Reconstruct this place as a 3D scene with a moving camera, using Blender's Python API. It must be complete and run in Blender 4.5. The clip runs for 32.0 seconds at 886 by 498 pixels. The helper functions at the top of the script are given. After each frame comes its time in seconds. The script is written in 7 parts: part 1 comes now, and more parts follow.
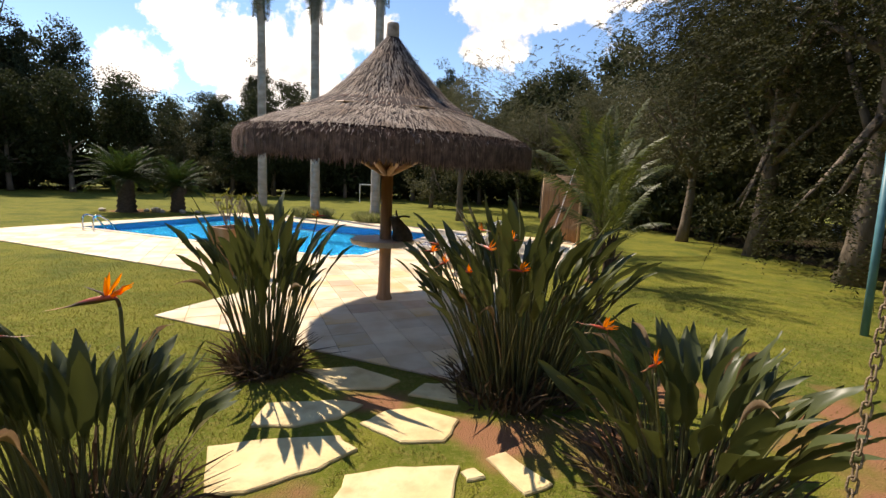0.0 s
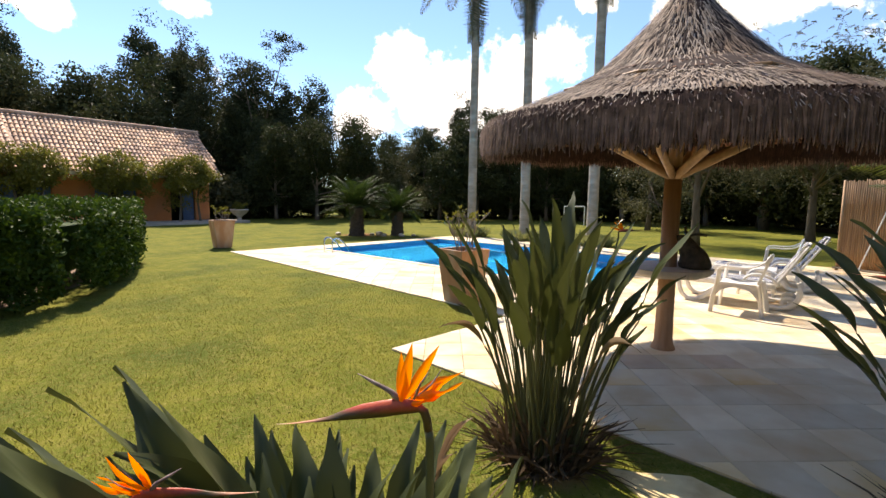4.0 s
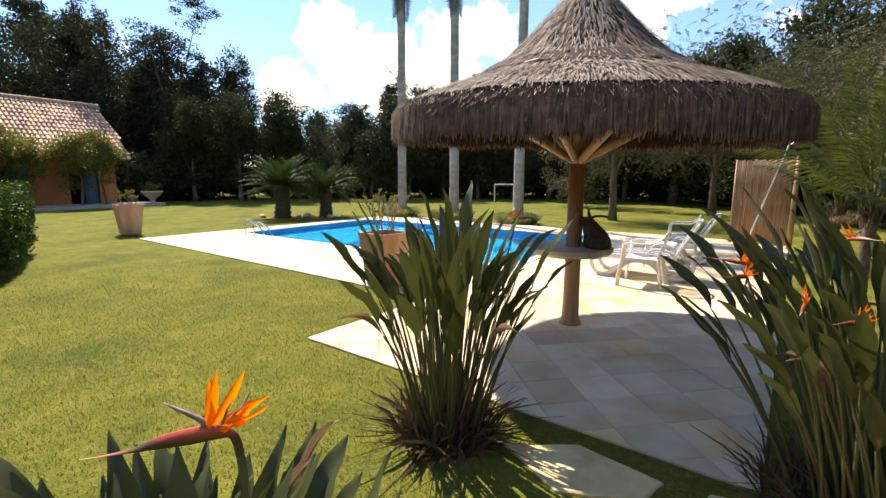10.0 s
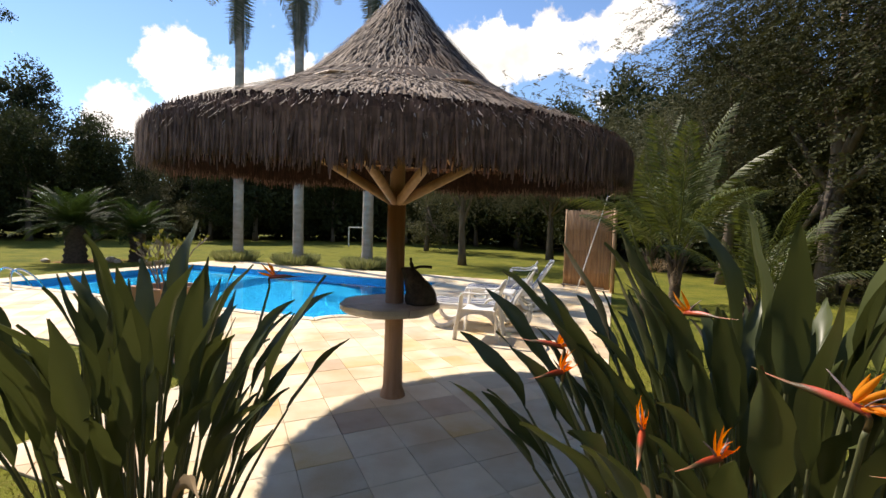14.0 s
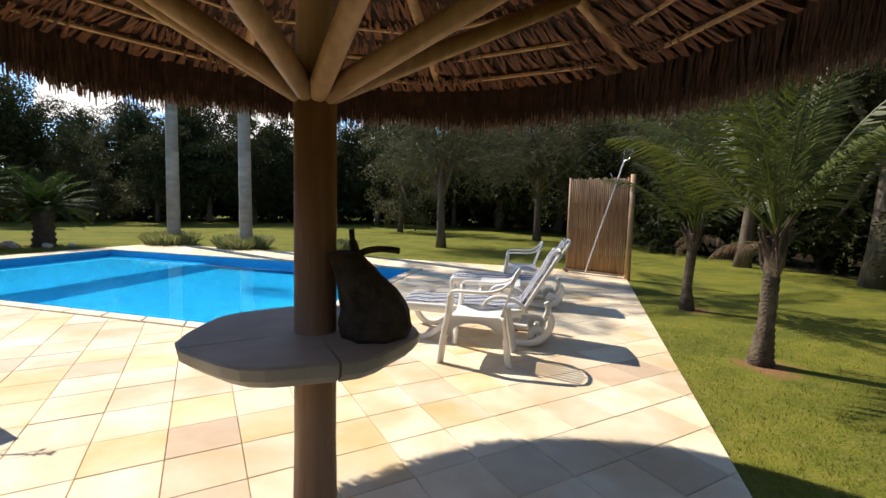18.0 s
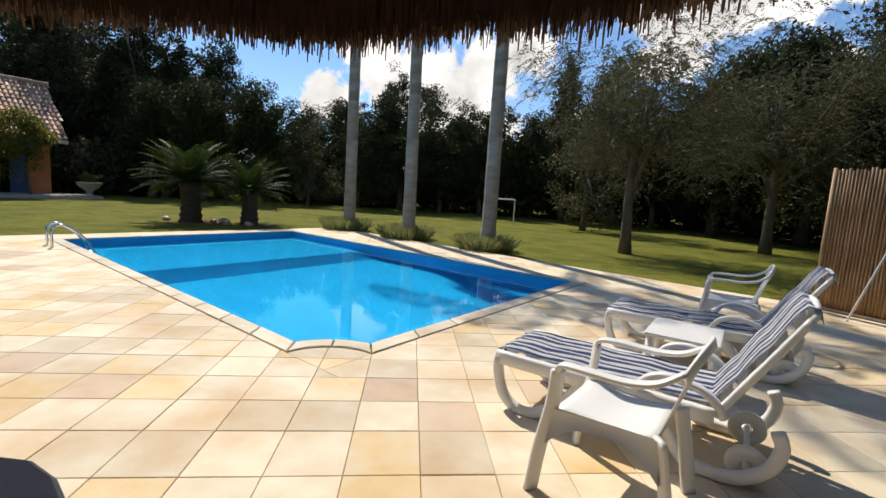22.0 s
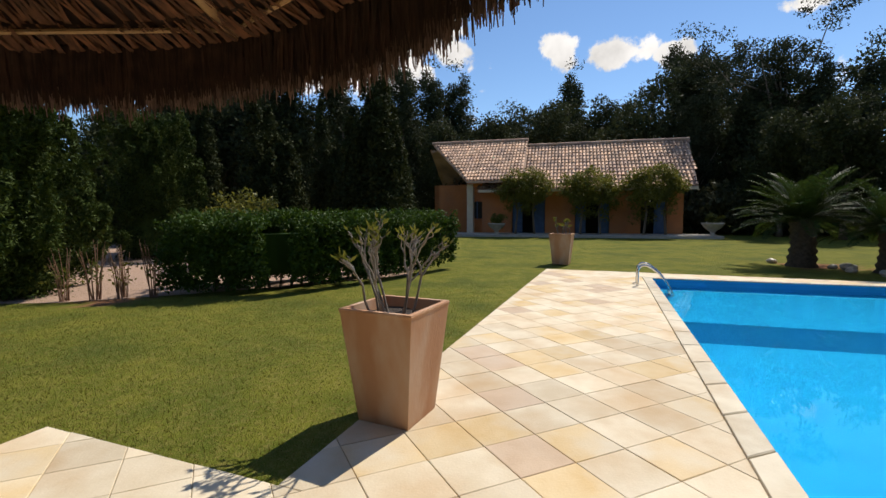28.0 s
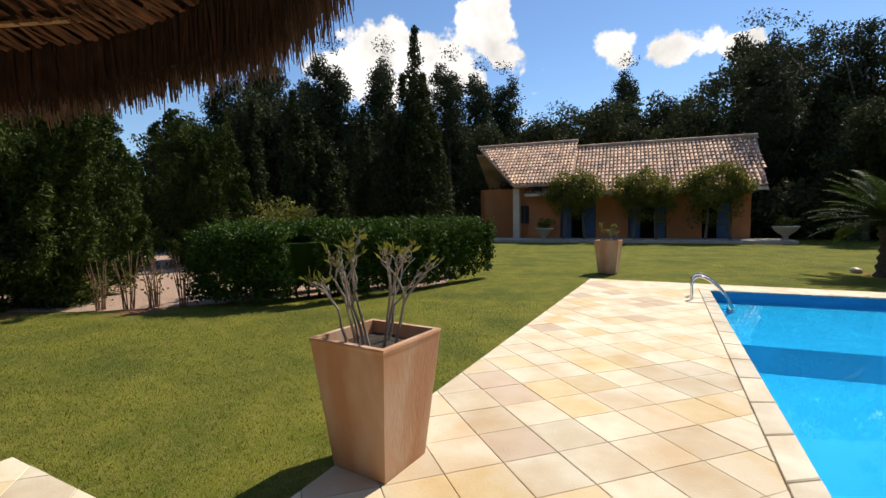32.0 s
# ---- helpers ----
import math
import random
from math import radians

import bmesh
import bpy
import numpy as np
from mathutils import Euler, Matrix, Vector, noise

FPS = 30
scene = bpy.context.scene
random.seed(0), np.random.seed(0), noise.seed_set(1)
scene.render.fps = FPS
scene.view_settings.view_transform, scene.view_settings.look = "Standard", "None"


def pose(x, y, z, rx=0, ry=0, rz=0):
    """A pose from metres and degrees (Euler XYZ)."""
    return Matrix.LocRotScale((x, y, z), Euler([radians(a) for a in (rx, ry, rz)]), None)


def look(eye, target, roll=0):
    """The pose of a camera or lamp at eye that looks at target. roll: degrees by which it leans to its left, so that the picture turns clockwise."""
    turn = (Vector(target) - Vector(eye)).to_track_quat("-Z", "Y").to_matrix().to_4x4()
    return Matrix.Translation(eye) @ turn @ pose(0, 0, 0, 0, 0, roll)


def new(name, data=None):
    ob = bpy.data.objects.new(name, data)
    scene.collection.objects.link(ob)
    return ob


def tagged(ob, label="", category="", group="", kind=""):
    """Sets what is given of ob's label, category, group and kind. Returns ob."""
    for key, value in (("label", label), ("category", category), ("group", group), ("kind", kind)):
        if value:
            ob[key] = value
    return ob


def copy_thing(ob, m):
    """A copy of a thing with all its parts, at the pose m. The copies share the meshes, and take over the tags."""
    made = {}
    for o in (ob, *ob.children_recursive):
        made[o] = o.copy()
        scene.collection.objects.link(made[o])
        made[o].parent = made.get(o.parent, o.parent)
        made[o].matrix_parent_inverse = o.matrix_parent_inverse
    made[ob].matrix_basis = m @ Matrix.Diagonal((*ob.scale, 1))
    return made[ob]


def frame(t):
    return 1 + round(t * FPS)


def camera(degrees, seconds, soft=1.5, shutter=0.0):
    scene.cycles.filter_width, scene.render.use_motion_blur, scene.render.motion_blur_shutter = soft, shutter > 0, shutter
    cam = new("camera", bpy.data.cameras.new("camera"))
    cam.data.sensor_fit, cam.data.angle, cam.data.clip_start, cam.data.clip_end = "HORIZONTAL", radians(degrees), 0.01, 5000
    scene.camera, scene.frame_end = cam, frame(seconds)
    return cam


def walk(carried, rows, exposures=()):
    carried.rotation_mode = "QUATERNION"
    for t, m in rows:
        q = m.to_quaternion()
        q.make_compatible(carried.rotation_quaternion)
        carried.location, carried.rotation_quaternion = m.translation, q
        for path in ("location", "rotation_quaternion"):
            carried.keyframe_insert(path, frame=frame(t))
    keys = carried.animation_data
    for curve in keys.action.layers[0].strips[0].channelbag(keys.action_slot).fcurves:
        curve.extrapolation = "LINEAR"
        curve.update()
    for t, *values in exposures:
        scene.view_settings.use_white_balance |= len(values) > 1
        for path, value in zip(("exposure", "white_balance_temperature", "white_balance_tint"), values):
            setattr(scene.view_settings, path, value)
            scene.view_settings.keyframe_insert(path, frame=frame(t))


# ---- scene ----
cam = camera(87.9, 32.0)
PATH = [
    (0, (0.852, 0.418, 1.699), (0.563, 2.374, 1.399), 2.7),
    (1, (0.56, 0.779, 1.667), (0.237, 2.731, 1.376), 2.4),
    (2, (0.334, 1.117, 1.548), (-0.25, 3.018, 1.336), 1.5),
    (3, (-0.058, 1.286, 1.52), (-0.953, 3.067, 1.357), 1.0),
    (3.5, (-0.213, 1.369, 1.515), (-1.275, 3.054, 1.341), 0.7),
    (5.5, (-0.702, 1.761, 1.349), (-1.594, 3.485, 0.865), 1.4),
    (6, (-0.747, 1.835, 1.307), (-1.575, 3.542, 0.672), 1.5),
    (6.5, (-0.77, 1.865, 1.278), (-1.552, 3.532, 0.499), 1.6),
    (7, (-0.78, 1.914, 1.251), (-1.535, 3.547, 0.377), 1.9),
    (7.5, (-0.768, 1.879, 1.274), (-1.553, 3.501, 0.407), 1.6),
    (8, (-0.726, 1.826, 1.346), (-1.587, 3.464, 0.588), 1.4),
    (8.5, (-0.597, 1.761, 1.444), (-1.524, 3.43, 0.847), -0.0),
    (9, (-0.422, 1.713, 1.49), (-1.413, 3.381, 1.005), -0.7),
    (9.5, (-0.273, 1.658, 1.537), (-1.231, 3.366, 1.131), -0.1),
    (10, (-0.161, 1.566, 1.567), (-0.966, 3.37, 1.257), 0.2),
    (10.5, (-0.046, 1.49, 1.633), (-0.696, 3.375, 1.478), 0.7),
    (11, (0.085, 1.531, 1.676), (-0.538, 3.432, 1.646), -0.6),
    (11.5, (0.201, 1.651, 1.717), (-0.32, 3.582, 1.69), 2.0),
    (12, (0.17, 1.787, 1.69), (-0.24, 3.744, 1.696), 2.0),
    (12.5, (0.154, 1.927, 1.679), (-0.167, 3.901, 1.649), 1.3),
    (13, (0.199, 2.141, 1.627), (-0.077, 4.121, 1.58), 2.2),
    (14, (0.06, 2.555, 1.567), (-0.189, 4.536, 1.452), 1.7),
    (14.5, (-0.04, 2.887, 1.472), (-0.326, 4.862, 1.342), 1.8),
    (16.5, (-0.304, 3.901, 1.343), (-0.524, 5.881, 1.161), 1.7),
    (17, (-0.354, 4.21, 1.351), (-0.541, 6.193, 1.17), 1.5),
    (17.5, (-0.312, 4.497, 1.343), (-0.493, 6.48, 1.161), 1.5),
    (18, (-0.246, 4.805, 1.346), (-0.386, 6.792, 1.159), 1.5),
    (18.5, (-0.175, 5.074, 1.335), (-0.258, 7.063, 1.142), 1.2),
    (19, (-0.148, 5.293, 1.339), (-0.193, 7.281, 1.128), 1.1),
    (19.5, (-0.072, 5.541, 1.348), (-0.129, 7.527, 1.115), 1.7),
    (20, (-0.036, 5.758, 1.332), (-0.191, 7.736, 1.082), 2.1),
    (20.5, (-0.059, 6.007, 1.318), (-0.383, 7.962, 1.05), 2.5),
    (21, (-0.052, 6.206, 1.336), (-0.603, 8.109, 1.064), 2.7),
    (21.5, (-0.006, 6.444, 1.345), (-0.795, 8.259, 1.058), 4.2),
    (22, (-0.012, 6.645, 1.364), (-0.929, 8.404, 1.113), 3.5),
    (22.5, (-0.035, 6.814, 1.369), (-1.067, 8.509, 1.116), 2.7),
    (23, (0.001, 6.98, 1.383), (-1.231, 8.532, 1.111), 4.1),
    (23.5, (0.01, 7.111, 1.381), (-1.288, 8.603, 1.079), 3.5),
    (24, (-0.034, 7.239, 1.4), (-1.349, 8.725, 1.144), 3.3),
    (24.5, (-0.121, 7.349, 1.417), (-1.515, 8.766, 1.191), 2.5),
    (25, (-0.152, 7.438, 1.425), (-1.709, 8.678, 1.227), 2.0),
    (25.5, (-0.163, 7.561, 1.431), (-1.894, 8.539, 1.217), 3.5),
    (27.5, (-0.473, 7.99, 1.441), (-2.449, 8.23, 1.245), 1.5),
    (28, (-0.591, 7.99, 1.408), (-2.566, 7.719, 1.243), -0.3),
    (28.5, (-0.647, 7.932, 1.42), (-2.503, 7.2, 1.287), -1.5),
    (29, (-0.736, 7.997, 1.425), (-2.446, 6.967, 1.306), -1.1),
    (29.5, (-0.825, 8.075, 1.428), (-2.549, 7.074, 1.272), -1.5),
    (30, (-0.95, 8.063, 1.402), (-2.767, 7.249, 1.206), -1.3),
    (30.5, (-1.023, 8.09, 1.424), (-2.914, 7.456, 1.267), -3.2),
    (31, (-1.077, 8.132, 1.452), (-2.997, 7.594, 1.29), -1.5),
    (31.5, (-1.101, 8.218, 1.453), (-3.018, 7.676, 1.283), -1.2),
    (32, (-1.131, 8.292, 1.456), (-3.064, 7.8, 1.312), -0.9),
]
EXPOSURES = [(0.0, 0.45, 7700, 16), (1.0, 0.55, 7700, 16), (3.5, 0.70, 7700, 15), (6.0, 0.98, 7800, 16), (7.5, 1.08, 7800, 16), (9.0, 1.05, 7700, 15), (10.5, 0.75, 7500, 14), (12.0, 0.42, 7500, 14), (13.0, 0.32, 7400, 14), (14.0, 0.42, 7400, 14), (17.0, 0.35, 7100, 13),
             (20.0, 0.38, 7000, 11), (22.0, -0.05, 7000, 11), (25.0, -0.42, 6900, 10), (28.0, -0.15, 7000, 11), (29.0, -0.15, 7000, 11), (30.0, 0.2, 7100, 11), (32.0, 0.02, 7100, 11)]
walk(cam, [(t, look(eye, target, roll)) for t, eye, target, roll in PATH], EXPOSURES)

# ==== place ====
# ---- world, sun ----
SUN = Vector((-0.537, 0.353, 0.767)).normalized()
world = bpy.data.worlds.new("sky")
scene.world = world
world.use_nodes = True


def build_sky():
    nt = world.node_tree
    nt.nodes.clear()
    N, L = nt.nodes.new, nt.links.new
    sky = N("ShaderNodeTexSky")
    sky.sky_type, sky.sun_disc = 'NISHITA', False
    sky.sun_elevation, sky.sun_rotation = math.asin(SUN.z), math.atan2(SUN.x, SUN.y)
    sky.air_density, sky.dust_density, sky.ozone_density = 1.0, 0.0, 3.0
    co = N("ShaderNodeTexCoord")
    big, fine = N("ShaderNodeTexNoise"), N("ShaderNodeTexNoise")
    big.inputs["Scale"].default_value, big.inputs["Detail"].default_value = 11.0, 9.0
    big.inputs["Roughness"].default_value = 0.62
    fine.inputs["Scale"].default_value, fine.inputs["Detail"].default_value = 14.0, 6.0
    L(co.outputs["Generated"], big.inputs["Vector"]), L(co.outputs["Generated"], fine.inputs["Vector"])
    total = None
    # cumulus banks: azimuth to the left of +y, elevation, half width, height
    for az, el, wid, hgt, amp in CLOUDS:
        d = Vector((-math.sin(radians(az)) * math.cos(radians(el)), math.cos(radians(az)) * math.cos(radians(el)), math.sin(radians(el))))
        sub = N("ShaderNodeVectorMath"); sub.operation = 'SUBTRACT'
        sub.inputs[1].default_value = d
        L(co.outputs["Generated"], sub.inputs[0])
        side = Vector((math.cos(radians(az)), math.sin(radians(az)), 0))
        rot = N("ShaderNodeVectorMath"); rot.operation = 'DOT_PRODUCT'
        rot.inputs[1].default_value = side / wid
        L(sub.outputs[0], rot.inputs[0])
        up = N("ShaderNodeVectorMath"); up.operation = 'DOT_PRODUCT'
        up.inputs[1].default_value = side.cross(d) * -1 / hgt
        L(sub.outputs[0], up.inputs[0])
        fro = N("ShaderNodeVectorMath"); fro.operation = 'DOT_PRODUCT'
        fro.inputs[1].default_value = d * 1.5
        L(sub.outputs[0], fro.inputs[0])
        comb = N("ShaderNodeCombineXYZ")
        L(rot.outputs["Value"], comb.inputs[0]), L(up.outputs["Value"], comb.inputs[1]), L(fro.outputs["Value"], comb.inputs[2])
        ln = N("ShaderNodeVectorMath"); ln.operation = 'LENGTH'
        L(comb.outputs[0], ln.inputs[0])
        mp = N("ShaderNodeMapRange")
        mp.inputs["From Min"].default_value, mp.inputs["From Max"].default_value = 1.5, 0.2
        mp.inputs["To Min"].default_value, mp.inputs["To Max"].default_value = 0.0, amp
        L(ln.outputs["Value"], mp.inputs["Value"])
        if total is None:
            total = mp.outputs[0]
        else:
            mx = N("ShaderNodeMath"); mx.operation = 'MAXIMUM'
            L(total, mx.inputs[0]), L(mp.outputs[0], mx.inputs[1])
            total = mx.outputs[0]
    nz = N("ShaderNodeMapRange")
    nz.inputs["From Min"].default_value, nz.inputs["From Max"].default_value = 0.3, 0.7
    nz.inputs["To Min"].default_value, nz.inputs["To Max"].default_value = -0.55, 0.45
    L(big.outputs["Fac"], nz.inputs["Value"])
    ad = N("ShaderNodeMath"); ad.operation = 'ADD'
    L(total, ad.inputs[0]), L(nz.outputs[0], ad.inputs[1])
    edge = N("ShaderNodeMapRange"); edge.interpolation_type = 'SMOOTHSTEP'
    edge.inputs["From Min"].default_value, edge.inputs["From Max"].default_value = 0.25, 0.50
    L(ad.outputs[0], edge.inputs["Value"])
    shade = N("ShaderNodeMapRange")
    shade.inputs["From Min"].default_value, shade.inputs["From Max"].default_value = 0.3, 0.7
    shade.inputs["To Min"].default_value, shade.inputs["To Max"].default_value = 5.0, 8.5
    L(fine.outputs["Fac"], shade.inputs["Value"])
    tint = N("ShaderNodeVectorMath"); tint.operation = 'SCALE'
    tint.inputs[0].default_value = (0.97, 0.98, 1.0)
    L(shade.outputs[0], tint.inputs["Scale"])
    mix = N("ShaderNodeMix"); mix.data_type = 'RGBA'
    deep = N("ShaderNodeVectorMath"); deep.operation = 'MULTIPLY'
    deep.inputs[1].default_value = (0.72, 0.86, 1.0)
    L(sky.outputs[0], deep.inputs[0])
    L(edge.outputs[0], mix.inputs[0]), L(deep.outputs[0], mix.inputs[6]), L(tint.outputs[0], mix.inputs[7])
    bg, out = N("ShaderNodeBackground"), N("ShaderNodeOutputWorld")
    bg.inputs[1].default_value = 0.15
    L(mix.outputs[2], bg.inputs[0]), L(bg.outputs[0], out.inputs[0])


CLOUDS = [(37.5, 15.5, .055, .075, 1.0), (32, 12.5, .12, .07, 1.05), (41.5, 9.5, .065, .05, 1.0), (24, 13.5, .10, .075, 1.05), (19.5, 16, .065, .06, 1.0), (28, 9, .16, .055, 1.0), (14.5, 22, .035, .03, .9), (3, 19.5, .09, .065, 1.05), (-5, 20.5, .11, .06, 1.05),
          (-12, 22.5, .09, .05, 1.0), (4, 15, .06, .045, 1.0), (13, 8, .09, .04, .8), (83.5, 17.8, .04, .035, 1.05), (77.5, 17.2, .075, .03, 1.05), (72, 16.3, .035, .025, 1.0), (114, 17, .10, .06, 1.1), (110.5, 19.5, .06, .06, 1.05), (104.5, 18, .11, .065, 1.1), (99.2, 21.2, .06, .06, 1.1), (96.5, 18, .045, .035, 1.0),
          (60, 19, .04, .015, .8), (-40, 30, .2, .1, .8), (170, 35, .3, .1, .8), (220, 25, .3, .12, .8)]
build_sky()
sun = new("sun", bpy.data.lights.new("sun", 'SUN'))
sun.data.energy, sun.data.angle, sun.data.color = 5.0, radians(0.5), (1.0, 0.965, 0.90)
sun.matrix_world = look((0, 0, 30), Vector((0, 0, 30)) - SUN)

# ---- materials ----


def mat(name, c1, c2, scale=8.0, rough=0.7, bump=0.0, fine=0.0, metal=0.0, c3=None, scale3=1.0, vary=0.0, stretch=None, spec=0.5, island=0.0, world_co=False):
    """Two-scale noise colour on a Principled surface. vary: by object; island: by loose piece."""
    m = bpy.data.materials.new(name)
    m.use_nodes = True
    nt = m.node_tree
    N, L = nt.nodes.new, nt.links.new
    p = nt.nodes["Principled BSDF"]
    p.inputs["Roughness"].default_value, p.inputs["Metallic"].default_value = rough, metal
    p.inputs["Specular IOR Level"].default_value = spec
    if world_co:
        vec = N("ShaderNodeNewGeometry").outputs["Position"]
    else:
        vec = N("ShaderNodeTexCoord").outputs["Object"]
    if stretch:
        mp = N("ShaderNodeMapping")
        mp.inputs["Scale"].default_value = stretch
        L(vec, mp.inputs[0])
        vec = mp.outputs[0]
    n1 = N("ShaderNodeTexNoise")
    n1.inputs["Scale"].default_value, n1.inputs["Detail"].default_value = scale, 6
    L(vec, n1.inputs["Vector"])
    ramp = N("ShaderNodeMapRange")
    ramp.inputs["From Min"].default_value, ramp.inputs["From Max"].default_value = 0.32, 0.68
    L(n1.outputs["Fac"], ramp.inputs["Value"])
    mix = N("ShaderNodeMix"); mix.data_type = 'RGBA'
    mix.inputs[6].default_value, mix.inputs[7].default_value = (*c1, 1), (*c2, 1)
    L(ramp.outputs[0], mix.inputs[0])
    col = mix.outputs[2]
    if c3:
        n3 = N("ShaderNodeTexNoise")
        n3.inputs["Scale"].default_value, n3.inputs["Detail"].default_value = scale3, 4
        L(vec, n3.inputs["Vector"])
        r3 = N("ShaderNodeMapRange")
        r3.inputs["From Min"].default_value, r3.inputs["From Max"].default_value = 0.45, 0.7
        L(n3.outputs["Fac"], r3.inputs["Value"])
        m3 = N("ShaderNodeMix"); m3.data_type = 'RGBA'
        m3.inputs[7].default_value = (*c3, 1)
        L(r3.outputs[0], m3.inputs[0]), L(col, m3.inputs[6])
        col = m3.outputs[2]
    for amount, src in ((vary, "o"), (island, "i")):
        if amount:
            rnd = N("ShaderNodeObjectInfo").outputs["Random"] if src == "o" else N("ShaderNodeNewGeometry").outputs["Random Per Island"]
            hs = N("ShaderNodeHueSaturation")
            mr = N("ShaderNodeMapRange")
            mr.inputs["To Min"].default_value, mr.inputs["To Max"].default_value = 1 - amount, 1 + amount
            L(rnd, mr.inputs["Value"]), L(mr.outputs[0], hs.inputs["Value"]), L(col, hs.inputs["Color"])
            col = hs.outputs[0]
    L(col, p.inputs["Base Color"])
    if bump or fine:
        n2 = N("ShaderNodeTexNoise")
        n2.inputs["Scale"].default_value, n2.inputs["Detail"].default_value = fine or scale * 6, 5
        L(vec, n2.inputs["Vector"])
        b = N("ShaderNodeBump")
        b.inputs["Strength"].default_value, b.inputs["Distance"].default_value = bump or 0.3, 0.02
        L(n2.outputs["Fac"], b.inputs["Height"]), L(b.outputs[0], p.inputs["Normal"])
    return m


def leaf_mat(name, c1, c2, rough=0.5, trans=0.35, gloss=0.35):
    """Leaf: gloss on top, light through the blade, each leaf a little different."""
    m = bpy.data.materials.new(name)
    m.use_nodes = True
    nt = m.node_tree
    N, L = nt.nodes.new, nt.links.new
    p, out = nt.nodes["Principled BSDF"], nt.nodes["Material Output"]
    p.inputs["Roughness"].default_value = rough
    p.inputs["Specular IOR Level"].default_value = gloss
    g = N("ShaderNodeNewGeometry")
    n = N("ShaderNodeTexNoise")
    n.inputs["Scale"].default_value, n.inputs["Detail"].default_value = 1.3, 3
    L(g.outputs["Position"], n.inputs["Vector"])
    mix = N("ShaderNodeMix"); mix.data_type = 'RGBA'
    mix.inputs[6].default_value, mix.inputs[7].default_value = (*c1, 1), (*c2, 1)
    ad = N("ShaderNodeMath"); ad.operation = 'MULTIPLY_ADD'
    ad.inputs[1].default_value, ad.inputs[2].default_value = 0.7, 0.0
    L(g.outputs["Random Per Island"], ad.inputs[0])
    ad2 = N("ShaderNodeMath"); ad2.operation = 'MULTIPLY_ADD'
    ad2.inputs[1].default_value = 0.45
    L(n.outputs["Fac"], ad2.inputs[0]), L(ad.outputs[0], ad2.inputs[2])
    L(ad2.outputs[0], mix.inputs[0])
    L(mix.outputs[2], p.inputs["Base Color"])
    t = N("ShaderNodeBsdfTranslucent")
    hs = N("ShaderNodeHueSaturation")
    hs.inputs["Value"].default_value, hs.inputs["Saturation"].default_value, hs.inputs["Hue"].default_value = 1.5, 1.1, 0.485
    L(mix.outputs[2], hs.inputs["Color"]), L(hs.outputs[0], t.inputs["Color"])
    ms = N("ShaderNodeMixShader")
    ms.inputs[0].default_value = trans
    L(p.outputs[0], ms.inputs[1]), L(t.outputs[0], ms.inputs[2]), L(ms.outputs[0], out.inputs["Surface"])
    return m


def ground_mat():
    m = mat("lawn", (0.105, 0.126, 0.014), (0.185, 0.182, 0.026), 3.0, 0.95, 0.8, 90.0, c3=(0.070, 0.098, 0.014), scale3=0.9, world_co=True, spec=0.1)
    nt = m.node_tree
    N, L = nt.nodes.new, nt.links.new
    p = nt.nodes["Principled BSDF"]
    col = p.inputs["Base Color"].links[0].from_socket
    g = N("ShaderNodeNewGeometry")
    # dry straw flecks
    n = N("ShaderNodeTexNoise")
    n.inputs["Scale"].default_value, n.inputs["Detail"].default_value, n.inputs["Roughness"].default_value = 22.0, 9, 0.8
    L(g.outputs["Position"], n.inputs["Vector"])
    r = N("ShaderNodeMapRange")
    r.inputs["From Min"].default_value, r.inputs["From Max"].default_value, r.inputs["To Max"].default_value = 0.48, 0.72, 0.75
    L(n.outputs["Fac"], r.inputs["Value"])
    mx = N("ShaderNodeMix"); mx.data_type = 'RGBA'
    mx.inputs[7].default_value = (0.31, 0.235, 0.085, 1)
    L(r.outputs[0], mx.inputs[0]), L(col, mx.inputs[6])
    col = mx.outputs[2]
    # bare red soil beside the stepping stones and the planting
    big = N("ShaderNodeTexNoise")
    big.inputs["Scale"].default_value, big.inputs["Detail"].default_value = 2.6, 7
    L(g.outputs["Position"], big.inputs["Vector"])
    worst = None
    for x, y, rad in SOIL:
        dd = N("ShaderNodeVectorMath"); dd.operation = 'DISTANCE'
        dd.inputs[1].default_value = (x, y, 0)
        L(g.outputs["Position"], dd.inputs[0])
        mr = N("ShaderNodeMapRange")
        mr.inputs["From Min"].default_value, mr.inputs["From Max"].default_value = rad * 1.35, rad * 0.1
        mr.inputs["To Max"].default_value = 0.74
        L(dd.outputs["Value"], mr.inputs["Value"])
        if worst is None:
            worst = mr.outputs[0]
        else:
            q = N("ShaderNodeMath"); q.operation = 'MAXIMUM'
            L(worst, q.inputs[0]), L(mr.outputs[0], q.inputs[1])
            worst = q.outputs[0]
    sm = N("ShaderNodeMath"); sm.operation = 'MULTIPLY_ADD'
    sm.inputs[1].default_value = 0.9
    L(big.outputs["Fac"], sm.inputs[0]), L(worst, sm.inputs[2])
    th = N("ShaderNodeMapRange")
    th.inputs["From Min"].default_value, th.inputs["From Max"].default_value = 0.86, 1.12
    L(sm.outputs[0], th.inputs["Value"])
    m2 = N("ShaderNodeMix"); m2.data_type = 'RGBA'
    m2.inputs[7].default_value = (0.28, 0.135, 0.07, 1)
    L(th.outputs[0], m2.inputs[0]), L(col, m2.inputs[6]), L(m2.outputs[2], p.inputs["Base Color"])
    return m


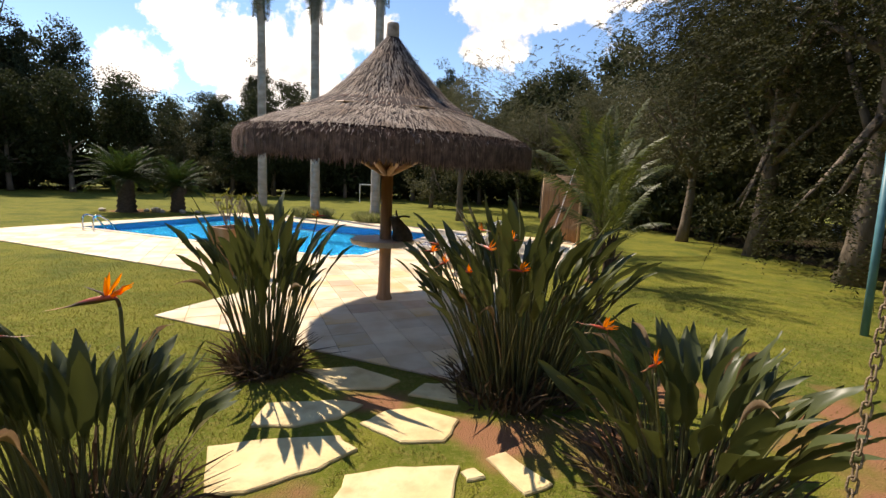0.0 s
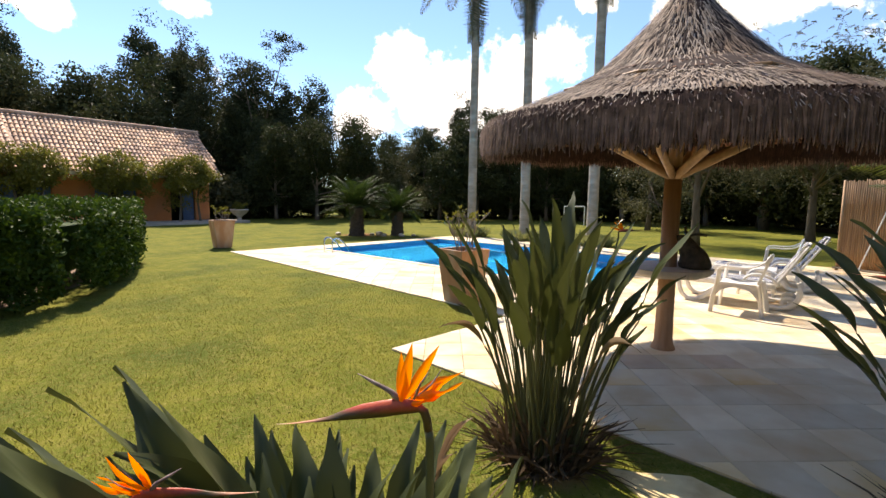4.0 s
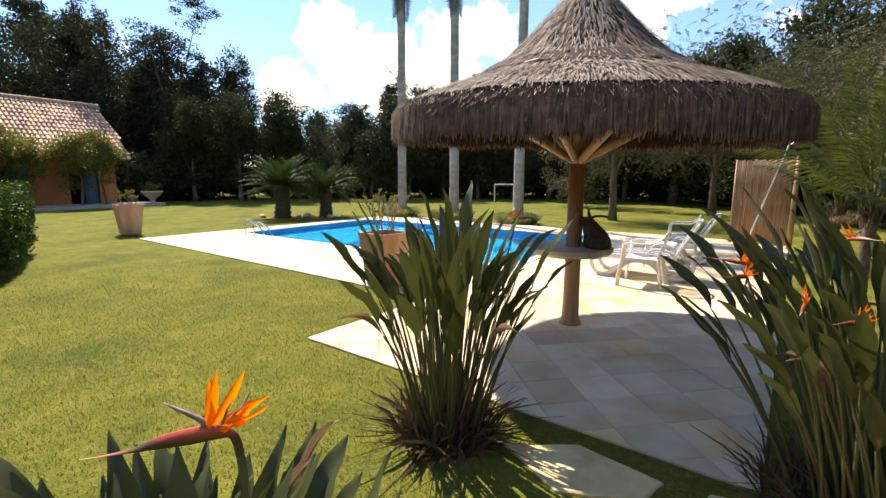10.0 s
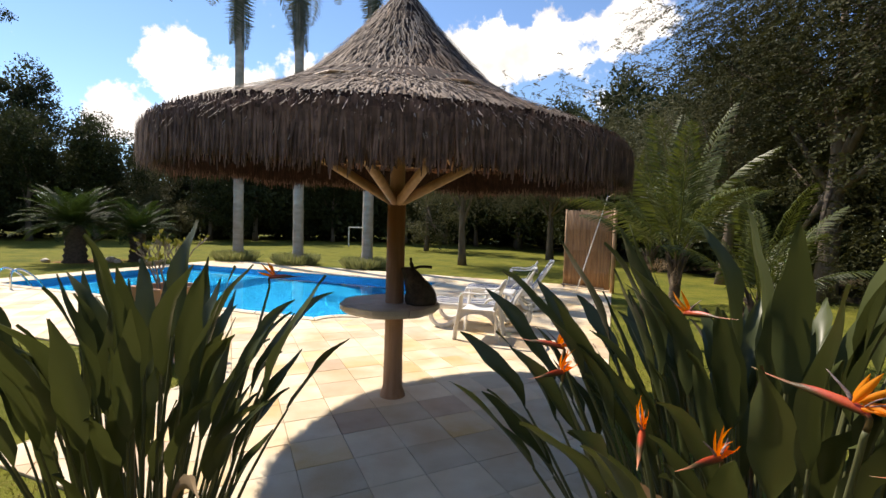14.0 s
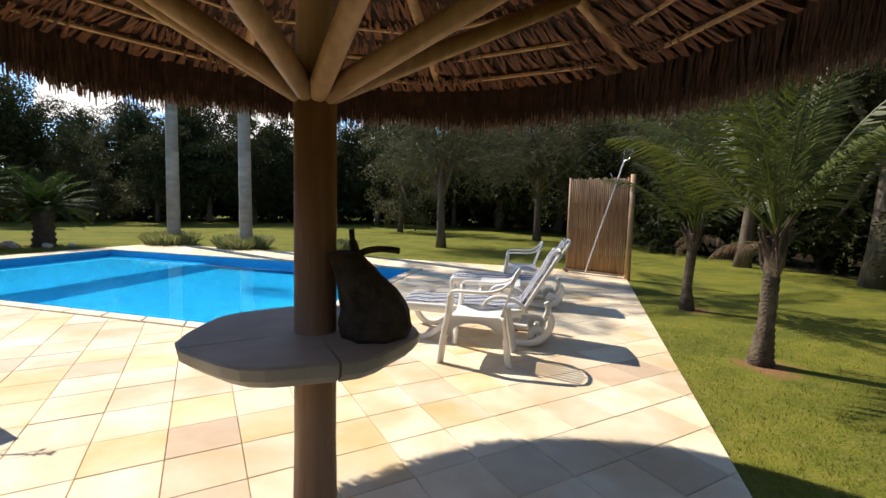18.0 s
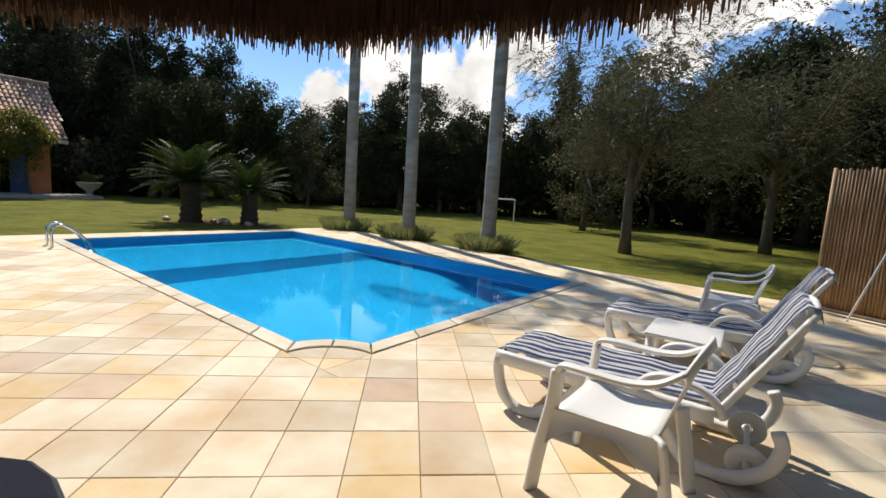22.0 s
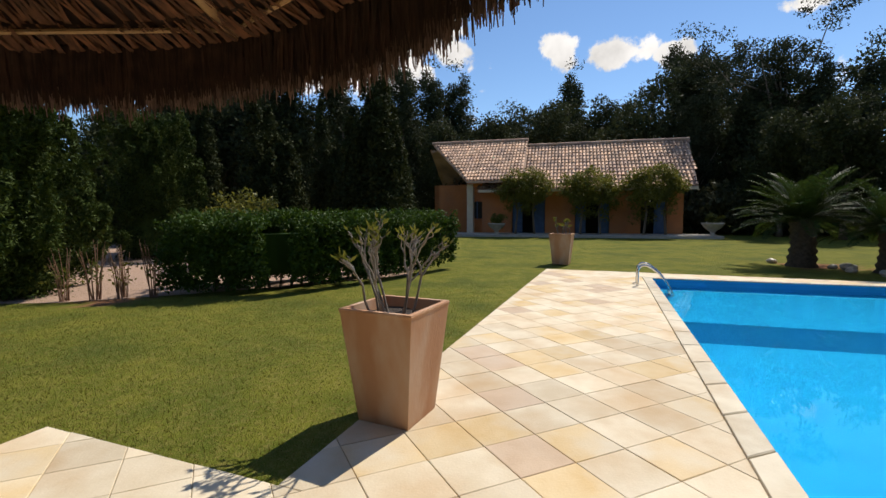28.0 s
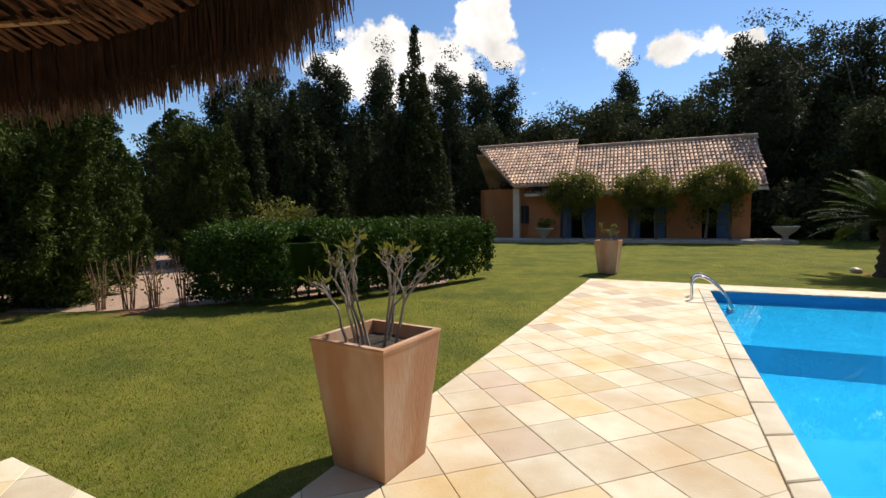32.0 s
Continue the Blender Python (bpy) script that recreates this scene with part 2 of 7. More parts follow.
SOIL = [(2.3, 4.4, .6), (3.3, 3.0, 1.1), (1.3, 2.1, .6), (0.55, 2.2, .7), (-.3, 2.2, .6), (-.1, 3.65, .45), (.75, 3.4, .5), (0.95, 3.3, 0.6), (0.9, 4.1, 0.75), (2.6, 2.6, 0.9), (1.6, 3.4, 0.6), (-1.1, 3.9, 0.35), (3.6, 4.0, 1.3), (-7.2, 1.6, 1.0), (-9.0, 3.0, 0.9), (-6.6, -0.6, 1.2), (2.4, 9.0, 0.45), (2.8, 11.4, 0.4), (-13.2, 15.8, 1.6)]
M_GROUND = ground_mat()
M_TILE = mat("sandstone tile", (0.66, 0.545, 0.375), (0.76, 0.66, 0.49), 4.0, 0.72, 0.12, 60, c3=(0.60, 0.43, 0.25), scale3=1.6, vary=0.14, world_co=True, spec=0.3)
M_TILE_WARM = mat("honey sandstone tile", (0.64, 0.44, 0.20), (0.73, 0.57, 0.34), 3.0, 0.72, 0.12, 60, c3=(0.70, 0.60, 0.44), scale3=2.0, vary=0.12, world_co=True, spec=0.3)
M_TILE_PINK = mat("pink sandstone tile", (0.52, 0.375, 0.25), (0.60, 0.45, 0.31), 5.0, 0.72, 0.12, 60, c3=(0.58, 0.46, 0.34), scale3=2.0, vary=0.14, world_co=True, spec=0.3)
M_JOINT = mat("paving joint", (0.26, 0.20, 0.13), (0.36, 0.28, 0.19), 14, 0.9, 0.2, world_co=True)
M_COPE = mat("coping stone", (0.63, 0.545, 0.40), (0.72, 0.64, 0.49), 5.0, 0.7, 0.12, 60, c3=(0.56, 0.44, 0.29), scale3=2.0, vary=0.10, world_co=True, spec=0.3)
M_STEP = mat("stepping stone", (0.66, 0.51, 0.25), (0.78, 0.65, 0.37), 3.0, 0.8, 0.25, 40, c3=(0.55, 0.40, 0.20), scale3=6.0, world_co=True, spec=0.25)
M_POOL = mat("pool lining", (0.006, 0.33, 0.58), (0.008, 0.36, 0.62), 2.0, 0.9, spec=0.0, world_co=True)
M_BARK = mat("bark", (0.10, 0.075, 0.05), (0.19, 0.15, 0.11), 6, 0.9, 0.8, 25, stretch=(1, 1, 0.25))
M_PALM_TRUNK = mat("royal palm trunk", (0.30, 0.27, 0.22), (0.42, 0.38, 0.32), 3, 0.85, 0.3, 20, c3=(0.2, 0.18, 0.14), scale3=1.2, stretch=(1, 1, 2.5))
M_POST = mat("treated timber", (0.34, 0.18, 0.095), (0.47, 0.28, 0.165), 5, 0.6, 0.25, 30, stretch=(4, 4, 0.35))
M_POLE = mat("eucalyptus pole", (0.33, 0.19, 0.09), (0.47, 0.29, 0.15), 6, 0.6, 0.2, 30, stretch=(3, 3, 0.5))
M_THATCH = mat("grey thatch", (0.22, 0.172, 0.135), (0.47, 0.385, 0.31), 12, 0.9, island=0.35, c3=(0.24, 0.16, 0.11), scale3=2.0)
# one straw in two tones: outer as lit, inner with its shade painted in
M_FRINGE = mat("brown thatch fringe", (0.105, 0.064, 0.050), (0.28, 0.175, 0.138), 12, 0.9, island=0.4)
M_INNER_SHADED = mat("dark red-brown inner straw", (0.024, 0.011, 0.008), (0.065, 0.030, 0.021), 12, 0.9, island=0.4)
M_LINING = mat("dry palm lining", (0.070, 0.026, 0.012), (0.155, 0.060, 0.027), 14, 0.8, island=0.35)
M_SLAB = mat("grey stone slab", (0.46, 0.40, 0.32), (0.56, 0.50, 0.42), 6, 0.55, 0.15, 40, c3=(0.36, 0.30, 0.23), scale3=2)
M_TERRA = mat("terracotta", (0.47, 0.235, 0.12), (0.58, 0.33, 0.19), 3, 0.85, 0.15, 40, c3=(0.60, 0.43, 0.31), scale3=4.0, stretch=(1, 1, 0.4), vary=0.06)
M_SOILPOT = mat("potting soil", (0.035, 0.025, 0.018), (0.07, 0.05, 0.035), 30, 0.95, 0.8)
M_WALL = mat("orange render", (0.56, 0.19, 0.06), (0.64, 0.25, 0.09), 1.5, 0.85, 0.1, 50, c3=(0.48, 0.20, 0.09), scale3=0.7)
M_CREAM = mat("cream render", (0.62, 0.52, 0.40), (0.70, 0.60, 0.47), 2.5, 0.8, 0.1)
M_ROOF = mat("clay barrel tile", (0.46, 0.275, 0.17), (0.63, 0.43, 0.30), 2.2, 0.85, 0.2, island=0.38, c3=(0.32, 0.21, 0.16), scale3=1.1)
M_BLUE = mat("blue paint", (0.05, 0.10, 0.20), (0.07, 0.13, 0.26), 5, 0.5)
M_DARK = mat("painted unlit interior", (0.02, 0.018, 0.016), (0.03, 0.026, 0.022), 4, 0.6)
M_STONE = mat("cast stone", (0.42, 0.37, 0.30), (0.55, 0.49, 0.41), 5, 0.85, 0.3)
M_WHITE = mat("white plastic", (0.74, 0.72, 0.67), (0.80, 0.78, 0.74), 3, 0.38)
M_CHROME = mat("stainless steel", (0.62, 0.62, 0.62), (0.7, 0.7, 0.7), 8, 0.18, metal=1.0)
M_GRAVEL = mat("pink gravel", (0.36, 0.235, 0.165), (0.50, 0.34, 0.25), 30, 0.95, 0.6, 120, world_co=True)
M_BAMBOO = mat("bamboo", (0.25, 0.125, 0.05), (0.37, 0.205, 0.092), 5, 0.55, 0.2, vary=0.18, stretch=(3, 3, 0.4))
M_BRUSH = mat("dark rough wood", (0.05, 0.036, 0.026), (0.12, 0.088, 0.064), 18, 0.85, 0.8, 50)

L_WOOD = leaf_mat("woodland leaf", (0.020, 0.028, 0.012), (0.062, 0.074, 0.030), 0.7, 0.15, 0.1)
L_OLIVE = leaf_mat("olive leaf", (0.046, 0.050, 0.024), (0.135, 0.135, 0.068), 0.6, 0.2, 0.15)
L_PINE = leaf_mat("conifer foliage", (0.020, 0.028, 0.014), (0.062, 0.070, 0.032), 0.7, 0.1, 0.1)
L_FINE = leaf_mat("fine olive-green foliage", (0.016, 0.020, 0.007), (0.064, 0.066, 0.024), 0.65, 0.2, 0.12)
L_THUJA = leaf_mat("thuja foliage", (0.016, 0.024, 0.008), (0.055, 0.066, 0.022), 0.7, 0.08, 0.1)
L_JUNIPER = leaf_mat("juniper foliage", (0.009, 0.019, 0.005), (0.080, 0.115, 0.024), 0.7, 0.1, 0.1)
L_HEDGE = leaf_mat("hedge leaf", (0.020, 0.048, 0.009), (0.060, 0.110, 0.018), 0.6, 0.18, 0.15)
L_VINE = leaf_mat("vine leaf", (0.070, 0.088, 0.020), (0.20, 0.195, 0.045), 0.55, 0.3, 0.2)
L_BIRD = leaf_mat("strelitzia leaf", (0.034, 0.047, 0.015), (0.088, 0.102, 0.034), 0.40, 0.14)
L_STALK = leaf_mat("strelitzia stalk", (0.07, 0.085, 0.035), (0.16, 0.16, 0.075), 0.4, 0.1)
L_DRY = leaf_mat("dry leaf", (0.20, 0.13, 0.07), (0.33, 0.24, 0.14), 0.7, 0.2)
L_PALM = leaf_mat("palm frond", (0.034, 0.052, 0.012), (0.10, 0.12, 0.028), 0.45, 0.25)
L_CYCAD = leaf_mat("cycad frond", (0.016, 0.036, 0.009), (0.042, 0.068, 0.016), 0.6, 0.25, 0.15)
L_GREY = leaf_mat("royal palm frond", (0.05, 0.06, 0.035), (0.12, 0.125, 0.07), 0.5, 0.3)
L_GRASS = leaf_mat("grass blade", (0.070, 0.088, 0.014), (0.235, 0.215, 0.058), 0.75, 0.3, 0.1)
L_TUFT = leaf_mat("grass tuft", (0.12, 0.15, 0.05), (0.26, 0.27, 0.12), 0.6, 0.3)


def water_mat():
    """Clear water: it bends the view of the basin and mirrors by the angle."""
    m = bpy.data.materials.new("pool water")
    m.use_nodes = True
    nt = m.node_tree
    nt.nodes.clear()
    N, L = nt.nodes.new, nt.links.new
    tr, gl, fr, ms, out = (N("ShaderNode" + k) for k in ("BsdfRefraction", "BsdfGlossy", "Fresnel", "MixShader", "OutputMaterial"))
    tr.inputs["Color"].default_value = (0.60, 0.93, 1.0, 1)
    tr.inputs["Roughness"].default_value, tr.inputs["IOR"].default_value = 0.0, 1.33
    gl.inputs["Roughness"].default_value = 0.0
    fr.inputs["IOR"].default_value = 1.3
    g, n, b = N("ShaderNodeNewGeometry"), N("ShaderNodeTexNoise"), N("ShaderNodeBump")
    n.inputs["Scale"].default_value, n.inputs["Detail"].default_value = 3.0, 3
    b.inputs["Strength"].default_value, b.inputs["Distance"].default_value = 0.06, 0.01
    L(g.outputs["Position"], n.inputs["Vector"]), L(n.outputs["Fac"], b.inputs["Height"])
    L(b.outputs[0], gl.inputs["Normal"]), L(b.outputs[0], fr.inputs["Normal"])
    L(fr.outputs[0], ms.inputs[0]), L(tr.outputs[0], ms.inputs[1]), L(gl.outputs[0], ms.inputs[2]), L(ms.outputs[0], out.inputs[0])
    return m


M_WATER = water_mat()

# ---- building helpers ----


def mesh_ob(name, verts, faces, material, parent=None, label="", smooth=False):
    me = bpy.data.meshes.new(name)
    me.from_pydata([tuple(v) for v in verts], [], [tuple(f) for f in faces])
    me.materials.append(material)
    if smooth:
        me.polygons.foreach_set("use_smooth", [True] * len(me.polygons))
    ob = new(name, me)
    if parent:
        ob.parent = parent
    if label:
        tagged(ob, label)
    return ob


def part(name, bm, material, parent=None, label="", smooth=False):
    me = bpy.data.meshes.new(name)
    bm.to_mesh(me)
    bm.free()
    me.materials.append(material)
    if smooth:
        me.polygons.foreach_set("use_smooth", [True] * len(me.polygons))
    ob = new(name, me)
    if parent:
        ob.parent = parent
    if label:
        tagged(ob, label)
    return ob


def thing(name, loc, label, category, group="", rz=0.0, kind=""):
    e = new(name)
    e.matrix_basis = pose(*loc, 0, 0, rz)
    e.empty_display_size = 0.1
    return tagged(e, label, category, group, kind)


def tube(bm, pts, radii, seg=8, cap=True):
    """A round bar along points, with a radius at each."""
    pts = [Vector(p) for p in pts]
    if not hasattr(radii, "__len__"):
        radii = [radii] * len(pts)
    rings, ref = [], None
    for i, p in enumerate(pts):
        d = (pts[min(i + 1, len(pts) - 1)] - pts[max(i - 1, 0)]).normalized()
        if ref is None:
            ref = d.orthogonal().normalized()
        ref = (ref - d * ref.dot(d)).normalized()
        s = d.cross(ref)
        rings.append([bm.verts.new(p + radii[i] * (math.cos(2 * math.pi * k / seg) * ref + math.sin(2 * math.pi * k / seg) * s)) for k in range(seg)])
    for a, b in zip(rings, rings[1:]):
        for k in range(seg):
            bm.faces.new((a[k], a[(k + 1) % seg], b[(k + 1) % seg], b[k]))
    if cap:
        bm.faces.new(rings[0][::-1]), bm.faces.new(rings[-1])
    return bm


def lathe(bm, profile, seg=24, centre=(0, 0), wob=0.0):
    """A turned shape from (radius, height) pairs."""
    rings = []
    for r, z in profile:
        rings.append([bm.verts.new((centre[0] + r * (1 + wob * noise.noise((3 * math.cos(6.283 * k / seg), 3 * math.sin(6.283 * k / seg), z * 2))) * math.cos(6.283185 * k / seg), centre[1] + r * (1 + wob * noise.noise((3 * math.cos(6.283 * k / seg), 3 * math.sin(6.283 * k / seg), z * 2))) * math.sin(6.283185 * k / seg), z)) for k in range(seg)])
    for a, b in zip(rings, rings[1:]):
        for k in range(seg):
            bm.faces.new((a[k], a[(k + 1) % seg], b[(k + 1) % seg], b[k]))
    if profile[0][0] > 1e-4:
        bm.faces.new(rings[0][::-1])
    if profile[-1][0] > 1e-4:
        bm.faces.new(rings[-1])
    return bm


def box(bm, x0, y0, z0, x1, y1, z1, bevel=0.0, m=None):
    g = bmesh.ops.create_cube(bm, size=1.0)
    vs = g["verts"]
    bmesh.ops.transform(bm, matrix=Matrix.Translation(((x0 + x1) / 2, (y0 + y1) / 2, (z0 + z1) / 2)) @ Matrix.Diagonal((x1 - x0, y1 - y0, z1 - z0, 1)), verts=vs)
    if bevel:
        es = list({e for v in vs for e in v.link_edges})
        r = bmesh.ops.bevel(bm, geom=es, offset=bevel, segments=2, affect='EDGES', profile=0.5)
        vs = list({v for f in r["faces"] for v in f.verts} | {v for v in vs if v.is_valid})
    if m is not None:
        bmesh.ops.transform(bm, matrix=m, verts=[v for v in vs if v.is_valid])
    return bm


E1, E2 = Vector((0.974, -0.227)), Vector((0.227, 0.974))


def W(a, b, z=0.0):
    """World place from the terrace's own axes: a along the pool, b across it."""
    return (a * E1.x + b * E2.x, a * E1.y + b * E2.y, z)


TURN_T = math.degrees(math.atan2(E1.y, E1.x))

# ---- ground, terrace, pool ----
A0, A1, B0, B1, BN, AN = -13.6, -0.5, 4.14, 15.2, 6.03, -4.2
PA0, PA1, PB0, PB1 = -12.83, -4.26, 8.39, 13.75    # outer line of the coping, in the pool's own slightly turned axes
SC = 0.485                                           # scallop at one corner
CW = 0.18                                            # coping width
LAWN_Z = -0.02


def to_pool(a, b):
    """From the terrace's axes to the pool's."""
    k = 1 + .058 * .030
    u, w = a - PA1, b - PB0
    return PA1 + (u + .058 * w) / k, PB0 + (w - .030 * u) / k


def from_pool(c, d):
    return c - .058 * (d - PB0), d + .030 * (c - PA1)


def PW(c, d, z=0.0):
    return W(*from_pool(c, d), z)


def ring_ground():
    ia, ib = (A0 + 0.3, -4.5), (6.3, B1 - 0.3)
    xs = [-700, -40, ia[0], ia[1], 40, 700]
    ys = [-700, -40, ib[0], ib[1], 40, 700]
    v, f = [], []
    for j, y in enumerate(ys):
        for i, x in enumerate(xs):
            v.append(W(x, y, LAWN_Z))
    for j in range(5):
        for i in range(5):
            if i == 2 and j == 2:
                continue
            k = j * 6 + i
            f.append((k, k + 1, k + 7, k + 6))
    return tagged(mesh_ob("ground", v, f, M_GROUND), "sunlit mown lawn with dry flecks and red soil patches", "lawn", kind="structure")


ring_ground()


def clip(poly, nx, ny, d):
    """The part of a convex polygon where nx*x + ny*y <= d."""
    out = []
    for i, p in enumerate(poly):
        q = poly[(i + 1) % len(poly)]
        s, t = nx * p[0] + ny * p[1] - d, nx * q[0] + ny * q[1] - d
        if s <= 0:
            out.append(p)
        if (s < 0 < t) or (t < 0 < s):
            k = s / (s - t)
            out.append((p[0] + k * (q[0] - p[0]), p[1] + k * (q[1] - p[1])))
    return out


def area(poly):
    return abs(sum(p[0] * q[1] - q[0] * p[1] for p, q in zip(poly, poly[1:] + poly[:1]))) / 2 if len(poly) > 2 else 0


def rect(poly, a0, a1, b0, b1):
    return clip(clip(clip(clip(poly, -1, 0, -a0), 1, 0, a1), 0, -1, -b0), 0, 1, b1)


def slab_piece(poly, z0, z1, bev=0.0035, gap=0.0016):
    """A flat stone with a small bevel, from its outline."""
    cx, cy = sum(p[0] for p in poly) / len(poly), sum(p[1] for p in poly) / len(poly)

    def shrink(d):
        out = []
        for p in poly:
            v = Vector((p[0] - cx, p[1] - cy))
            out.append((p[0] - v.x / max(v.length, 1e-6) * d * 1.414, p[1] - v.y / max(v.length, 1e-6) * d * 1.414))
        return out
    lo, hi = shrink(gap), shrink(gap + bev)
    n = len(poly)
    v = [(*p, z0) for p in lo] + [(*p, z1 - bev) for p in lo] + [(*p, z1) for p in hi]
    f = [tuple(range(2 * n, 3 * n))]
    for k in range(n):
        j = (k + 1) % n
        f += [(k, j, n + j, n + k), (n + k, n + j, 2 * n + j, 2 * n + k)]
    return v, f


def scallop(r, steps=10):
    """Points of the bitten corner of the coping line, at radius r about the outer corner."""
    return [(PA1 - r * math.cos(math.pi / 2 * k / steps), PB0 + r * math.sin(math.pi / 2 * k / steps)) for k in range(steps + 1)]


# tiles of a colour of their own: 1 honey, 2 pink
MARKED = {(1, 0): 2, (0, -1): 2, (-10, -3): 2, (-6, -1): 1, (-9, -4): 1, (-8, -4): 1, (1, -1): 0, (2, 0): 0, (0, 0): 0, (1, 1): 0}


def build_terrace():
    # bed under the tiles, with the hole for the pool
    H00, H10, H11, H01 = (from_pool(*p) for p in ((PA0, PB0), (PA1, PB0), (PA1, PB1), (PA0, PB1)))
    v, f = [], []
    for quad in (((AN, B0), (A1, B0), (A1, BN), (AN, BN)), ((A0, BN), (A1, BN), H10, H00), ((A1, BN), (A1, B1), H11, H10), ((A1, B1), (A0, B1), H01, H11), ((A0, B1), (A0, BN), H00, H01)):
        k = len(v)
        v += [W(*p, -0.014) for p in quad]
        f.append((k, k + 1, k + 2, k + 3))
    # quarter of the scallop, and the outer skirt
    k = len(v)
    v += [PW(PA1, PB0, -0.0135)] + [PW(a, b, -0.0135) for a, b in scallop(SC)]
    f += [(k, k + 1 + i, k + 2 + i) for i in range(10)][::-1]
    rim = [(AN, BN), (AN, B0), (A1, B0), (A1, B1), (A0, B1), (A0, BN)]
    for p, q in zip(rim, rim[1:] + rim[:1]):
        k = len(v)
        v += [W(*p, -0.014), W(*q, -0.014), W(*q, -0.25), W(*p, -0.25)]
        f.append((k + 3, k + 2, k + 1, k))
    terrace = tagged(mesh_ob("pavement", v, f, M_JOINT), "sunlit sandstone terrace of square tiles laid diagonally", "pavement", kind="structure")
    S = 0.5175
    pieces = []
    # the two sets of joints: one evenly spaced, one with a wider course in the middle
    P = lambda i: 1.0092 * i + .075
    Q = lambda j: j + (.04 if j <= 1 else .15 if j == 2 else .29)

    def corner(u, v):
        p, q = 4.55 + S * u, -11.99 + S * (v - .037 * u)
        return (p + q) / 2, (p - q) / 2
    for i in range(-42, 30):
        for j in range(-60, 22):
            c = [corner(P(i + x), Q(j + y)) for x, y in ((0, 0), (1, 0), (1, 1), (0, 1))]
            body = rect(c, A0, A1, B0, B1)
            if area(body) < 1e-4:
                continue
            got = []
            # outside the lawn notch
            outs = [body] if area(rect(body, A0 - 1, AN, B0 - 1, BN)) < 1e-5 else [clip(body, -1, 0, -AN), rect(body, A0, AN, BN, B1)]
            for o in outs:
                if area(o) < 2e-4:
                    continue
                o = [to_pool(*p) for p in o]
                back = len(got)
                inside = area(rect(o, PA0, PA1, PB0, PB1))
                if inside < 1e-5:
                    got.append([from_pool(*p) for p in o])
                    continue
                got += [clip(o, 0, 1, PB0), clip(o, 0, -1, -PB1), rect(o, A0 - 1, PA0, PB0, PB1), rect(o, PA1, A1 + 1, PB0, PB1)]
                sc = rect(o, PA1 - SC, PA1, PB0, PB0 + SC)
                pts = scallop(SC)
                for u, w in zip(pts, pts[1:]):
                    n = Vector((u[0] + w[0] - 2 * PA1, u[1] + w[1] - 2 * PB0)).normalized()
                    sc = clip(sc, n.x, n.y, n.x * u[0] + n.y * u[1])
                got.append(sc)
                got[back:] = [[from_pool(*p) for p in g] for g in got[back:]]
            for g in got:
                if area(g) > 8e-4:
                    pieces.append((g, len(g) == 4 and area(g) > 0.99999 * area(c), (i, j)))
    cx, cy = -3.4, 7.2
    pieces.sort(key=lambda g: (sum(p[0] for p in g[0]) / len(g[0]) - cx) ** 2 * 0.7 + (sum(p[1] for p in g[0]) / len(g[0]) - cy) ** 2)
    shared = {}
    rnd = random.Random(4)
    rest = {0: ([], []), 1: ([], []), 2: ([], [])}
    mats = (M_TILE, M_TILE_WARM, M_TILE_PINK)
    for n, (g, full, cell) in enumerate(pieces):
        which = rnd.choices((0, 1, 2), (0.76, 0.17, 0.07))[0]
        which = MARKED.get(cell, which)
        x, y = sum(p[0] for p in g) / len(g), sum(p[1] for p in g) / len(g)
        if n < 300:
            rel = [(p[0] - x, p[1] - y) for p in g]
            key = (which, cell[1] if cell[1] in (1, 2) else 0)
            if not full or key not in shared:
                v, f = slab_piece(rel, -0.03, 0.0)
                me = bpy.data.meshes.new("tile")
                me.from_pydata(v, [], f)
                me.materials.append(mats[which])
                if full:
                    shared[key] = me
            else:
                me = shared[key]
            t = new("tile", me)
            t.parent = terrace
            t.matrix_basis = Matrix.Translation((*W(x, y)[:2], rnd.uniform(-0.0015, 0.0015))) @ pose(0, 0, 0, rnd.uniform(-.12, .12), rnd.uniform(-.12, .12), TURN_T)
        else:
            v, f = slab_piece(g, -0.03, rnd.uniform(-0.0015, 0.0015))
            V, F = rest[which]
            k = len(V)
            V += [W(*p) for p in v]
            F += [tuple(i + k for i in q) for q in f]
    for which, (V, F) in rest.items():
        if V:
            tagged(mesh_ob("far_tiles", V, F, mats[which], terrace), kind="stuff")
    return terrace


